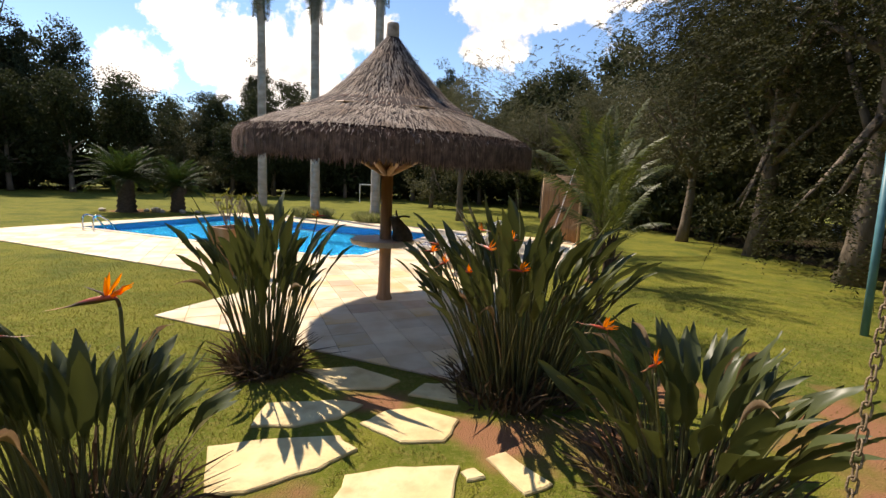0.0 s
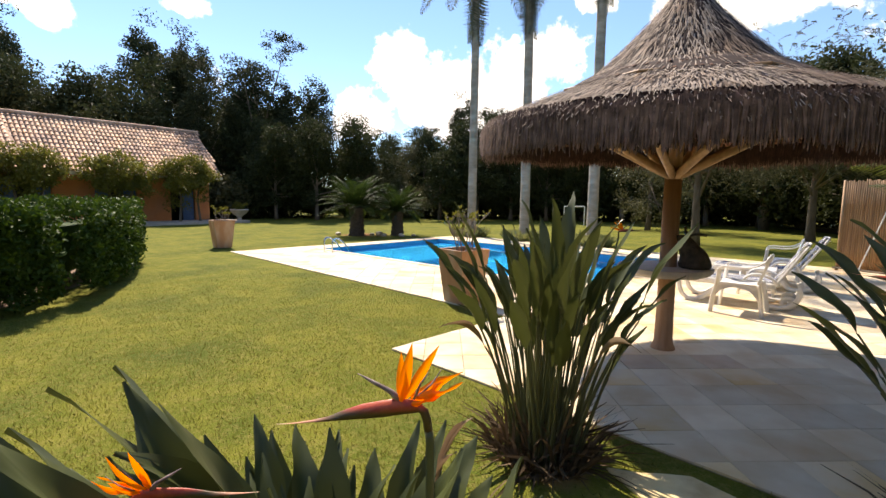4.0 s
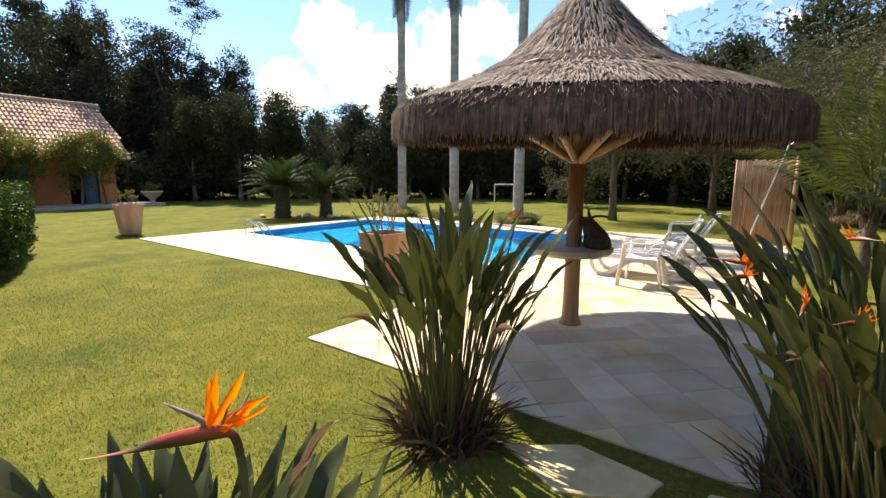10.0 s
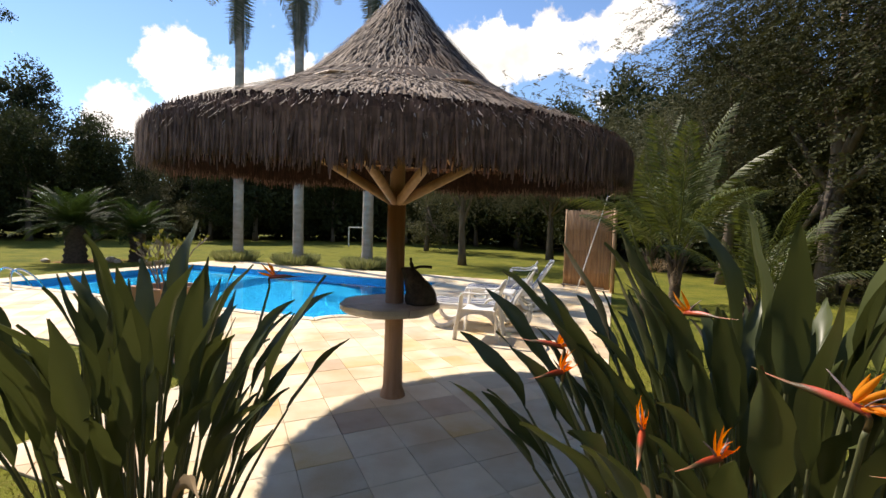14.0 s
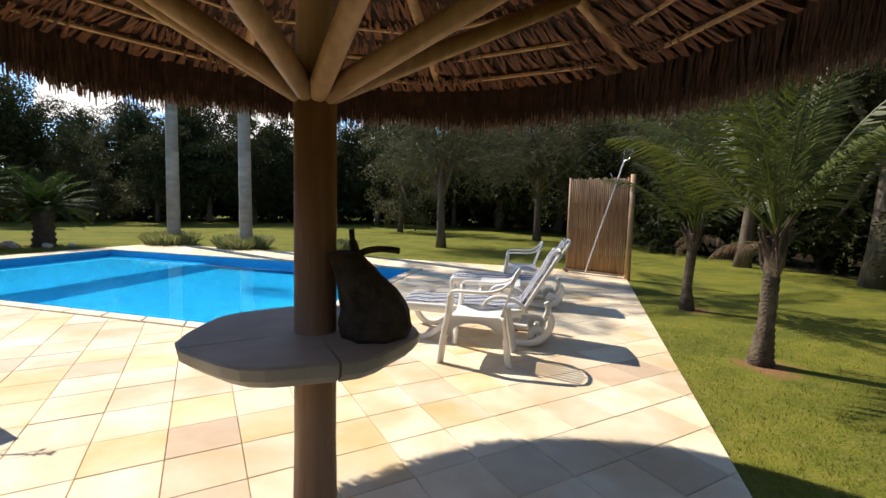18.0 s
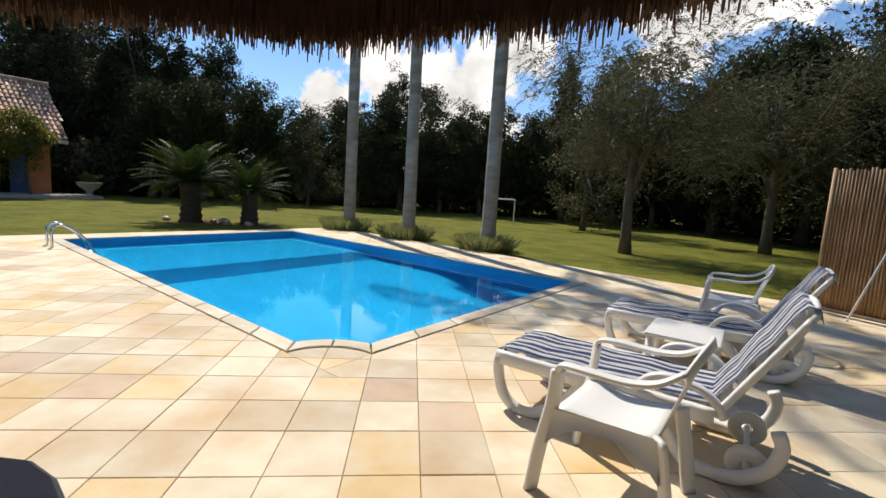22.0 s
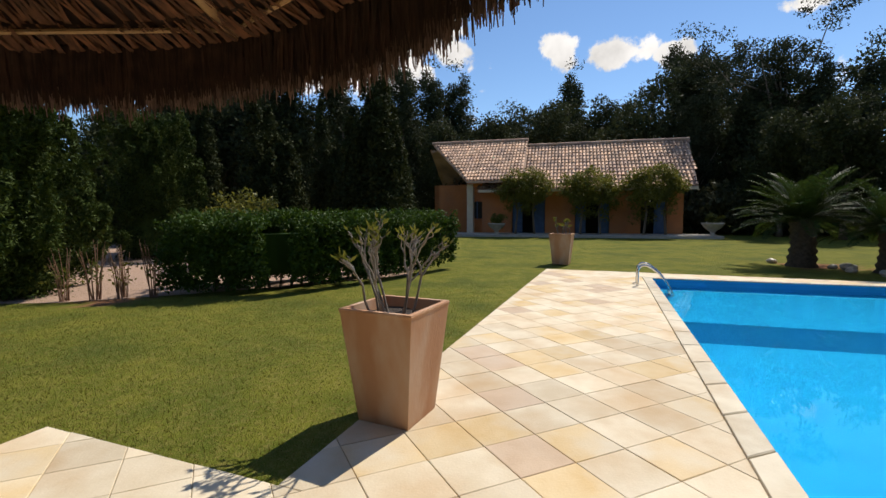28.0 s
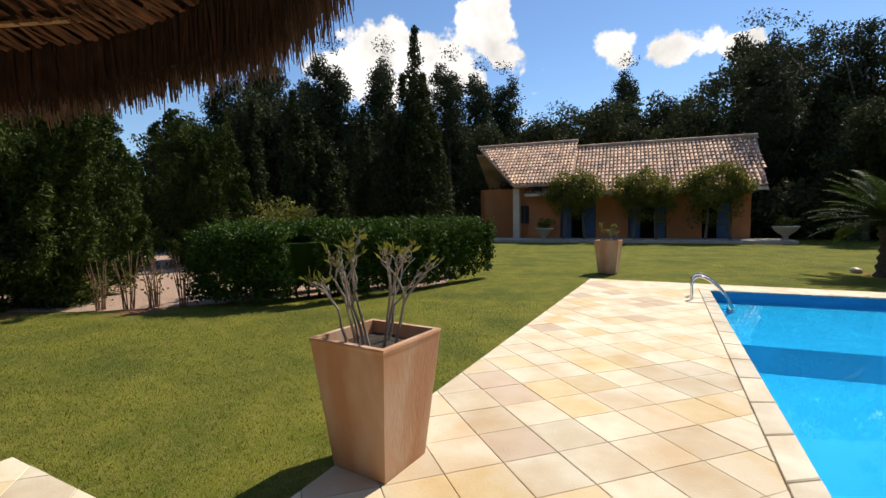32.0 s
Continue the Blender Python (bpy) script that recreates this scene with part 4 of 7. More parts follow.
def planter(x, y, rz, h=0.775, top=.275, bot=.19, seed=1, label="", z=0.0, leafy=1.0):
    t = thing("planter", (x, y, z), label or "tall square tapered terracotta planter on the terrace edge", "planter", "terracotta planters", rz)
    bm = bmesh.new()
    lv = lambda s, z: [bm.verts.new((s * i, s * j, z)) for i, j in ((-1, -1), (1, -1), (1, 1), (-1, 1))]
    rows = [lv(bot, 0), lv(bot + .003, .01), lv(top - .006, h - .03), lv(top, h - .012), lv(top - .003, h), lv(top - .035, h), lv(top - .045, h - .09)]
    for a, b in zip(rows, rows[1:]):
        for k in range(4):
            bm.faces.new((a[k], a[(k + 1) % 4], b[(k + 1) % 4], b[k]))
    bm.faces.new(rows[0][::-1])
    part("pot", bm, M_TERRA, t)
    bm = bmesh.new()
    s = top - .044
    vs = [bm.verts.new((-s + 2 * s * i / 6, -s + 2 * s * j / 6, h - .075 + .015 * noise.noise((i * .9, j * .9, seed)))) for j in range(7) for i in range(7)]
    for j in range(6):
        for i in range(6):
            k = j * 7 + i
            bm.faces.new((vs[k], vs[k + 1], vs[k + 8], vs[k + 7]))
    part("soil", bm, M_SOILPOT, t)
    return t


planter(-3.62, 7.25, 72, label="tall tapered terracotta planter with bare frangipani stems")
planter(-13.0, 9.45, 74, .80, .29, .2, 2, "terracotta planter with a small shrub at the terrace corner")


def stubby_plant(x, y, z, seed, n, h, material, leafy, label, name="potted_shrub"):
    """Grey, forked, nearly bare stems with tufts at the tips."""
    rnd = random.Random(seed)
    t = thing(name, (x, y, z), label, "shrub")
    tips = []
    for k in range(n):
        bm = bmesh.new()
        a, r = rnd.uniform(0, 6.28), rnd.uniform(.03, .17)
        p = Vector((r * math.cos(a), r * math.sin(a), -.03))
        d = Vector((math.cos(a) * .25, math.sin(a) * .25, 1)).normalized()

        def grow(p, d, ln, rad, depth):
            mid = p + d * ln * .5 + Vector((rnd.uniform(-.02, .02), rnd.uniform(-.02, .02), 0))
            q = p + d * ln
            tube(bm, [p, mid, q], [rad, rad * .9, rad * .8], 6)
            if depth == 0:
                tips.append((q, d))
                return
            for _ in range(2 if rnd.random() < .8 else 3):
                e = (d + Vector((rnd.uniform(-.55, .55), rnd.uniform(-.55, .55), rnd.uniform(-.05, .3)))).normalized()
                grow(q, e, ln * rnd.uniform(.42, .72), rad * .76, depth - 1)
        grow(p, d, h * rnd.uniform(.30, .5), .0095, 3)
        part("stem", bm, material, t)
    V, F = [], []
    for q, d in tips:
        for _ in range(int(leafy * rnd.uniform(0, 6))):
            e = (d + Vector((rnd.uniform(-1, 1), rnd.uniform(-1, 1), rnd.uniform(-.3, .6)))).normalized()
            s = e.orthogonal().normalized() * .013
            k = len(V)
            ln = rnd.uniform(.035, .08)
            V += [q, q + e * ln * .5 + s, q + e * ln, q + e * ln * .5 - s]
            F.append((k, k + 1, k + 2, k + 3))
    if F:
        soup_ob("foliage", np.array([tuple(v) for v in V]), np.array(F), L_VINE, t)
    return t


M_STEMS = mat("grey stem", (0.18, 0.155, 0.125), (0.31, 0.275, 0.23), 8, 0.8, 0.3)
stubby_plant(-3.62, 7.25, .71, 3, 9, .78, M_STEMS, .6, "bare forked grey frangipani stems with few leaves in the planter")
stubby_plant(-13.0, 9.45, .74, 8, 7, .45, M_STEMS, 1.6, "small shrub in the far planter")

# ---- undergrowth that closes the woodland foot ----


def make_bush(seed, r, h, n, per, leaf, material, label):
    rng = np.random.default_rng(seed)
    t = thing("shrub", (0, 0, -300), label, "shrub", "woodland shrubs")
    bm = bmesh.new()
    for k in range(5):
        a = k * 1.3
        tube(bm, [(.05 * math.cos(a), .05 * math.sin(a), -.1), (.5 * r * math.cos(a), .5 * r * math.sin(a), h * .7)], [.05, .015], 5)
    part("trunk", bm, M_BARK, t)
    d = rng.normal(size=(n, 3))
    d /= np.linalg.norm(d, axis=1)[:, None]
    c = d * (0.35 + .65 * rng.random((n, 1))) * np.array([r, r, h * .55]) + np.array([0, 0, h * .5])
    c[:, 2] = np.maximum(c[:, 2], .25)
    v, f = leaf_soup(c, .5 + .3 * rng.random(n), per, leaf, rng)
    soup_ob("foliage", v, f, material, t)
    return t


BUSH = [make_bush(21, 2.3, 3.0, 80, 44, .15, L_WOOD, "dark shrub at the foot of the woodland"), make_bush(22, 2.0, 2.4, 70, 44, .13, L_OLIVE, "dull green shrub at the foot of the woodland")]


def plant_bushes():
    rnd = random.Random(17)
    a = -160.0
    while a < 200:
        if -14 < a < 66:
            d = 32.5
        elif 66 <= a < 130:
            d = 43
        elif 130 <= a:
            d = 27
        elif a < -16:
            d = 22 + max(0, a + 64) * .17
        else:
            d = 30
        for k in (() if -100 < a < -22 else (0, 4.5)):
            dd = d + k + rnd.uniform(-1, 1)
            put(BUSH[rnd.random() < .25], -1 - math.sin(radians(a)) * dd, 6 + math.cos(radians(a)) * dd, rnd.uniform(.8, 1.25), rnd.uniform(0, 360))
        a += 4.6 * 28 / d


plant_bushes()

# litter sheet that puts the trees' deep shade into the ground colour
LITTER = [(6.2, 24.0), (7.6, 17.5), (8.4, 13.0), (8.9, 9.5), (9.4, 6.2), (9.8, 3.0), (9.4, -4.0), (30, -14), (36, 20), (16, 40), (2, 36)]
M_SHADE_LITTER = mat("leaf litter", (0.028, 0.020, 0.012), (0.065, 0.046, 0.026), 9, 0.95, 0.9, 60, c3=(0.040, 0.042, 0.014), scale3=0.8, world_co=True, spec=0.1)
tagged(mesh_ob("woodland_floor", [(x, y, LAWN_Z + .006) for x, y in LITTER], [tuple(range(len(LITTER)))[::-1]], M_SHADE_LITTER), "dark leaf litter under the trees beside the lawn", "ground", kind="structure")
for x, y, s, rz in ((8.8, 17.4, .8, 60), (6.9, 20.8, .8, 90)):
    put(BUSH[0], x, y, s, rz)

# ---- pinnate fronds: palms and cycads ----


def frond_mesh(name, length, leaflet, n, droop, vee, material, seed, stalk=.12, width=.012, curl=0.35, rise=0.0, late=False, half=0.0):
    """An arching rib with two rows of leaflets; it leaves the origin along +x and bends down."""
    rnd = random.Random(seed)
    V, F = [], []
    pts, d, p = [], Vector((1, 0, rise)).normalized(), Vector((0, 0, 0))
    m = 14
    for k in range(m + 1):
        pts.append(p.copy())
        p = p + d * (length / m)
        d = (d + Vector((.25 * droop / m if late else 0, 0, -droop / m * (2.6 * (k / m) ** 1.5 if late else 0.5 + k / m)))).normalized()
    for k in range(m):
        w0, w1 = width * (1 - .8 * k / m), width * (1 - .8 * (k + 1) / m)
        i = len(V)
        for q, w in ((pts[k], w0), (pts[k + 1], w1)):
            V += [q + Vector((0, w, 0)), q + Vector((0, 0, w * .8)), q + Vector((0, -w, 0))]
        F += [(i, i + 3, i + 4, i + 1), (i + 1, i + 4, i + 5, i + 2)]
    for k in range(n):
        s = stalk + (1 - stalk) * (k + .5) / n
        x = s * m
        i = min(int(x), m - 1)
        q = pts[i].lerp(pts[i + 1], x - i)
        t = (pts[i + 1] - pts[i]).normalized()
        ln = leaflet * (math.sin(math.pi * min(1, .18 + s * .82)) ** .6) * rnd.uniform(.88, 1.08)
        for side in (1, -1):
            up = Vector((0, side, 0)).cross(t) * side
            up = t.cross(Vector((0, side, 0))) if up.z < 0 else up
            e = (Vector((0, side, 0)) * math.cos(vee) + Vector((0, 0, 1)) * math.sin(vee) + t * rnd.uniform(.45, .8)).normalized()
            a = q
            b = q + e * ln * .55 + Vector((0, 0, -curl * ln * .10))
            c = q + e * ln + Vector((0, 0, -curl * ln * .55)) + Vector((rnd.uniform(-.04, .04), rnd.uniform(-.04, .04), 0)) * ln
            w = t * (half or leaflet * .032 + .004)
            j = len(V)
            V += [a, b - w, c, b + w]
            F.append((j, j + 1, j + 2, j + 3))
    me = bpy.data.meshes.new(name)
    me.from_pydata([tuple(v) for v in V], [], F)
    me.materials.append(material)
    return me


def fronds_on(t, meshes, z, count, lo, hi, rnd, s0=.85, s1=1.1, r=.05, name="frond"):
    for k in range(count):
        el = lo + (hi - lo) * ((k + .5) / count)
        ob = new(name, rnd.choice(meshes))
        ob.parent = t
        a = k * 137.5 + rnd.uniform(-14, 14)
        s = rnd.uniform(s0, s1)
        ob.matrix_basis = pose(r * math.cos(radians(a)), r * math.sin(radians(a)), z + rnd.uniform(-.04, .04), 0, 0, a) @ pose(0, 0, 0, rnd.uniform(-12, 12), -el, 0) @ Matrix.Diagonal((s, s, s, 1))


CYC = [frond_mesh("cycad_frond", 1.35, .26, 46, d, .35, L_CYCAD, 40 + i, .1, .014, .25) for i, d in enumerate((.55, .75, .95))]
PHX = [frond_mesh("palm_frond", ln, .38, 46, d, vee, L_PALM, 50 + i, .16, .016, 1.1, 0.0, True, .0135) for i, (ln, d, vee) in enumerate(((2.15, .45, .45), (2.1, .8, .3), (2.0, 1.15, .2), (1.9, 1.5, .1)))]
ROY = [frond_mesh("royal_frond", 3.0, .65, 44, d, .5, L_GREY, 60 + i, .1, .03, .8) for i, d in enumerate((1.0, 1.5))]
HANG = [frond_mesh("hanging_frond", 3.3, .55, 50, .25, -.6, L_GREY, 66, .1, .03, 1.0)]


def rough_trunk(t, pts, radii, material, rings, label="", wob=.12):
    bm = bmesh.new()
    P, R = [], []
    pts = [Vector(p) for p in pts]
    for k in range(rings + 1):
        x = k / rings * (len(pts) - 1)
        i = min(int(x), len(pts) - 2)
        P.append(pts[i].lerp(pts[i + 1], x - i))
        R.append((radii[i] + (radii[i + 1] - radii[i]) * (x - i)) * (1.0 + (wob if k % 2 else -wob * .5)))
    tube(bm, P, R, 12)
    part("trunk", bm, material, t, label, True)


M_CYC_TRUNK = mat("cycad trunk", (0.045, 0.035, 0.028), (0.10, 0.08, 0.06), 14, 0.95, 0.9, 30)


def cycad(x, y, h, s, seed):
    rnd = random.Random(seed)
    t = thing("cycad", (x, y, 0), "low sago cycad with dark trunk and stiff fronds near pool", "cycad", "cycads", rnd.uniform(0, 360))
    rough_trunk(t, [(0, 0, -.1), (0.02, 0, h * .5), (0, .03, h)], [.30 * s, .24 * s, .27 * s], M_CYC_TRUNK, 14)
    fronds_on(t, CYC, h, 72, 74, -6, rnd, .9 * s, 1.12 * s)


cycad(-13.1, 15.3, 1.15, 1.08, 3)
cycad(-11.9, 16.4, .95, .92, 4)


def royal_palm(x, y, h, seed, lean):
    rnd = random.Random(seed)
    t = thing("royal_palm", (x, y, -.02), "tall royal palm with a smooth grey trunk beyond the pool", "palm", "royal palms")
    tip = Vector((lean[0], lean[1], h))
    rough_trunk(t, [(0, 0, -.1), tip * .05, tip * .35, tip * .7, tip * .92, tip], [.23, .18, .165, .15, .14, .10], M_PALM_TRUNK, 40, "", .02)
    for k, (el, meshes) in enumerate([(e, ROY) for e in (80, 62, 50, 38, 28, 18, 8, 0, -10, -20)] + [(e, HANG) for e in (-80, -84, -76, -86, -82)]):
        ob = new("frond", rnd.choice(meshes))
        ob.parent = t
        ob.matrix_basis = Matrix.Translation(tip - Vector((0, 0, .2))) @ pose(0, 0, 0, 0, 0, k * 137.5 + seed * 40) @ pose(0, 0, 0, rnd.uniform(-20, 20), -el, 0)


royal_palm(-9.34, 18.05, 10.9, 1, (.05, 0))
royal_palm(-6.88, 17.65, 10.7, 2, (-.05, 0))
royal_palm(-4.32, 17.30, 11.0, 3, (0, .05))


def grass_bush(x, y, r, h, seed):
    rng = np.random.default_rng(seed)
    n = 1500
    a, q = rng.random(n) * 6.283, np.sqrt(rng.random(n)) * r * .55
    V, F = [], []
    for i in range(n):
        p = np.array([q[i] * math.cos(a[i]), q[i] * math.sin(a[i]), 0])
        d = np.array([math.cos(a[i]) * (.2 + .7 * q[i] / r), math.sin(a[i]) * (.2 + .7 * q[i] / r), 1.0]) + rng.normal(size=3) * .22
        d /= np.linalg.norm(d)
        ln = h * rng.uniform(.6, 1.15)
        m, e = p + d * ln * .6, p + d * ln + np.array([d[0], d[1], -.6]) * ln * .22
        s = np.cross(d, rng.normal(size=3))
        s = s / np.linalg.norm(s) * .008
        k = len(V)
        V += [p - s, p + s, m + s, m - s, e]
        F += [(k, k + 1, k + 2, k + 3), (k + 3, k + 2, k + 4, k + 4)]
    quads = np.array([f for f in F if f[2] != f[3]])
    t = thing("grass_clump", (x, y, -.02), "pale green ornamental grass clump round a palm foot", "grass clump", "grass clumps")
    tagged(soup_ob("foliage", np.array(V), quads, L_TUFT, t), kind="stuff")


for k, (x, y) in enumerate(((-9.34, 17.9), (-6.88, 17.5), (-4.32, 17.15))):
    grass_bush(x, y, 1.2, .62, 70 + k)


def garden_palm(x, y, pts, seed, count, s, label):
    rnd = random.Random(seed)
    t = thing("garden_palm", (x, y, -.03), label, "palm", "young palms", 0)
    P = [Vector(p) for p in pts]
    rough_trunk(t, [(0, 0, -.08), (0, 0, .06)] + P, [.135 * s, .11 * s] + [.072 * s] * len(P), M_PALM_BARK, 2 * int(P[-1].z / .05), "ringed brown palm trunk", .09)
    for k in range(18):
        bm = bmesh.new()
        a = k * 2.4
        z = P[-1].z * rnd.uniform(.72, 1.0)
        c = P[-1] * (z / P[-1].z)
        o = Vector((math.cos(a), math.sin(a), 0))
        tube(bm, [c + o * .055, c + o * .09 + Vector((0, 0, .10)), c + o * (.11 + .09 * rnd.random()) + Vector((0, 0, .24))], [.028, .018, .006], 5)
        part("leaf_base", bm, M_PALM_BARK, t)
    # long arching fronds, stiffer in the heart and hanging outside; the lowest are dry
    for k in range(count):
        u = (k + .5) / count
        ob = new("frond", PHX[min(3, int(u * 3.2 + rnd.random() * .9))])
        ob.parent = t
        el = 86 - 46 * u ** 1.1
        q = rnd.uniform(.85, 1.08) * s
        ob.matrix_basis = Matrix.Translation(P[-1]) @ pose(0, 0, 0, 0, 0, k * 137.5 + seed * 33) @ pose(0, 0, 0, rnd.uniform(-22, 22), -el, 0) @ Matrix.Diagonal((q, q, q, 1))
    for k in range(3):
        ob = new("dry_frond", PHX_DRY)
        ob.parent = t
        q = rnd.uniform(.45, .65) * s
        ob.matrix_basis = Matrix.Translation(P[-1] - Vector((0, 0, .06))) @ pose(0, 0, 0, 0, 0, k * 71 + seed * 50) @ pose(0, 0, 0, rnd.uniform(-20, 20), -rnd.uniform(-35, 15), 0) @ Matrix.Diagonal((q, q, q, 1))


M_PALM_BARK = mat("fibrous palm bark", (0.075, 0.052, 0.034), (0.20, 0.15, 0.10), 9, 0.95, 0.9, 40, c3=(0.055, 0.042, 0.028), scale3=3.0)
PHX_DRY = frond_mesh("dry_palm_frond", 1.0, .2, 26, 2.2, -.4, L_DRY, 59, .25, .010, 2.0, 0.0, True, .005)
garden_palm(2.39, 9.10, [(.02, 0, .4), (.04, .02, .85), (.05, .03, 1.18)], 2, 15, .94, "young palm with long arching feathery fronds on a ringed trunk")
garden_palm(2.755, 11.42, [(-.02, 0, .35), (.02, .02, .75), (.04, .03, 1.08)], 3, 13, .86, "young palm with yellow-green arching fronds on the lawn")
garden_palm(1.99, 6.29, [(.02, 0, .4), (.05, .02, .75), (.06, .04, 1.0)], 5, 10, .46, "young palm beside the terrace with drooping fronds")

# ---- bird-of-paradise clumps ----


def strel_leaf(seed, petiole, blade, width, lean, bend, dry=False):
    """One leaf: a stiff stalk and a folded lance blade. It leans along +x."""
    rnd = random.Random(seed)
    V, F, I = [], [], []
    d, p, pts = Vector((math.sin(lean * .4), 0, math.cos(lean * .4))), Vector((0, 0, 0)), []
    m = 6
    for k in range(m + 1):
        pts.append(p.copy())
        p = p + d * petiole / m
        ang = lean * (.4 + .6 * (k + 1) / m)
        d = Vector((math.sin(ang), 0, math.cos(ang)))
    for k, q in enumerate(pts):
        r = .011 - .006 * k / m
        t = Vector((math.cos(lean * (.4 + .6 * k / m)), 0, -math.sin(lean * (.4 + .6 * k / m))))
        V += [q + t * r, q + Vector((0, r, 0)), q - t * r, q - Vector((0, r, 0))]
    for k in range(m):
        for j in range(4):
            F.append((4 * k + j, 4 * k + (j + 1) % 4, 4 * k + 4 + (j + 1) % 4, 4 * k + 4 + j))
            I.append(1)
    n, ang, q = 10, lean, pts[-1].copy()
    tw = rnd.uniform(-.9, .9)
    base = len(V)
    for k in range(n + 1):
        s = k / n
        w = width * .5 * (math.sin(math.pi * min(1, s ** .80 * .97 + .03)) ** .85) * (1 + .10 * math.sin(17 * s + seed * 1.7)) if 0 < k < n else .002
        fold = .50 - .22 * s + (.9 if dry else 0)
        t = Vector((math.cos(ang), 0, -math.sin(ang)))       # across the blade, in the leaning plane
        face = Vector((0, 1, 0))
        c, sn = math.cos(tw * s), math.sin(tw * s)
        side = face * c + t * sn
        nrm = t * c - face * sn
        wav = .009 * math.sin(9 * s + seed)
        up = -nrm * (math.sin(fold) * w) + nrm * wav
        V += [q + side * w * math.cos(fold) + up, q + side * w * .5 * math.cos(fold * .8) + up * .38, q, q - side * w * .5 * math.cos(fold * .8) + up * .38, q - side * w * math.cos(fold) + up]
        q = q + Vector((math.sin(ang), 0, math.cos(ang))) * blade / n
        ang += bend / n * (.3 + 1.4 * s)
    for k in range(n):
        for j in range(4):
            a = base + 5 * k + j
            F.append((a, a + 1, a + 6, a + 5))
            I.append(0)
    me = bpy.data.meshes.new("leaf")
    me.from_pydata([tuple(v) for v in V], [], F)
    me.materials.append(L_DRY if dry else L_BIRD), me.materials.append(L_DRY if dry else L_STALK)
    me.polygons.foreach_set("material_index", I)
    me.polygons.foreach_set("use_smooth", [True] * len(F))
    return me


SIZES = [(.54, .44, .098), (.70, .42, .086), (.90, .43, .084), (1.05, .45, .086)]
LEAVES = {(k, j): strel_leaf(100 + 7 * k + j, pz * (1 + .06 * math.sin(j * 2.1)), bl * (1 + .1 * math.sin(j * 3.3)), wd * (1 + .12 * math.cos(j * 1.7)), (.06, .20, .36, .56)[j % 4] + .05 * math.sin(j * 5), .35 + .3 * (j % 3))
          for k, (pz, bl, wd) in enumerate(SIZES) for j in range(8)}
DRY = [strel_leaf(300 + j, .6 + .1 * j, .34, .06, .25 + .2 * j, 1.6, True) for j in range(3)]


L_DEAD = leaf_mat("dead leaf base", (0.045, 0.030, 0.018), (0.16, 0.11, 0.065), 0.8, 0.1, 0.1)


def strelitzia(x, y, size, count, spread, seed, label, hs=1.0, dry=4, fan=1.0, clear=None):
    rnd = random.Random(seed)
    t = thing("strelitzia_clump", (x, y, -.03), label, "plant", "strelitzia clumps")
    for k in range(count):
        q = math.sqrt((k + .5) / count)
        a = k * 137.5 + rnd.uniform(-20, 20)
        j = min(3, int((q * 3.2 + rnd.uniform(0, .9)) * fan)) + 4 * rnd.randint(0, 1)
        kk = max(0, min(3, size + (rnd.random() < .55) * -1 + (rnd.random() < .25) * -1))
        s = hs * rnd.uniform(.86, 1.1) * (1.04 - .1 * q)
        r = spread * q * .55
        m = pose(r * math.cos(radians(a)), r * math.sin(radians(a)), 0, 0, 0, a + rnd.uniform(-25, 25)) @ pose(0, 0, 0, rnd.uniform(-7, 7), rnd.uniform(-6, 6), 0) @ Matrix.Diagonal((s, s, s, 1))
        if clear:
            far = max(((m @ v.co) + Vector((x, y, 0)) for v in LEAVES[(kk, j)].vertices), key=lambda p: p.z)
            if far.y > 1.98:
                m = m @ Matrix.Diagonal((.9, .9, .86, 1))
            else:
                m = m @ Matrix.Diagonal((1.16, 1.16, 1.16, 1))
        # leaves that would hang over the trodden gap are gone
        if clear and any(((m @ v.co).xy + Vector((x - clear[0], y - clear[1]))).length < clear[2] for v in LEAVES[(kk, j)].vertices):
            continue
        ob = new("leaf", LEAVES[(kk, j)])
        ob.parent = t
        ob.matrix_basis = m
    # dead leaf bases and litter round the foot
    rng = np.random.default_rng(seed + 400)
    V, F = [], []
    for k in range(420):
        a, q = rng.random() * 6.283, spread * .75 * math.sqrt(rng.random()) + .02
        p = np.array([q * math.cos(a), q * math.sin(a), .01])
        d = np.array([math.cos(a) * rng.uniform(-.2, 1.0), math.sin(a) * rng.uniform(-.2, 1.0), rng.uniform(.25, 1.3)])
        d += rng.normal(size=3) * .25
        d[2] = abs(d[2])
        d /= np.linalg.norm(d)
        s = np.cross(d, rng.normal(size=3))
        s *= rng.uniform(.004, .011) / np.linalg.norm(s)
        ln = rng.uniform(.12, .42)
        e = p + d * ln + np.array([d[0], d[1], -.35]) * ln * .3
        k = len(V)
        V += [p - s, p + s, p + d * ln * .6 + s, p + d * ln * .6 - s, p + d * ln * .6 - s, p + d * ln * .6 + s, e + s * .2, e - s * .2]
        F += [(k, k + 1, k + 2, k + 3), (k + 4, k + 5, k + 6, k + 7)]
    tagged(soup_ob("dead_foliage", np.array(V), np.array(F), L_DEAD, t, "brown dead leaves round the foot"), kind="stuff")
    for k in range(dry):
        ob = new("dry_leaf", rnd.choice(DRY))
        ob.parent = t
        a = rnd.uniform(0, 360)
        ob.matrix_basis = pose(spread * .3 * math.cos(radians(a)), spread * .3 * math.sin(radians(a)), 0, 0, 0, a)
    return t


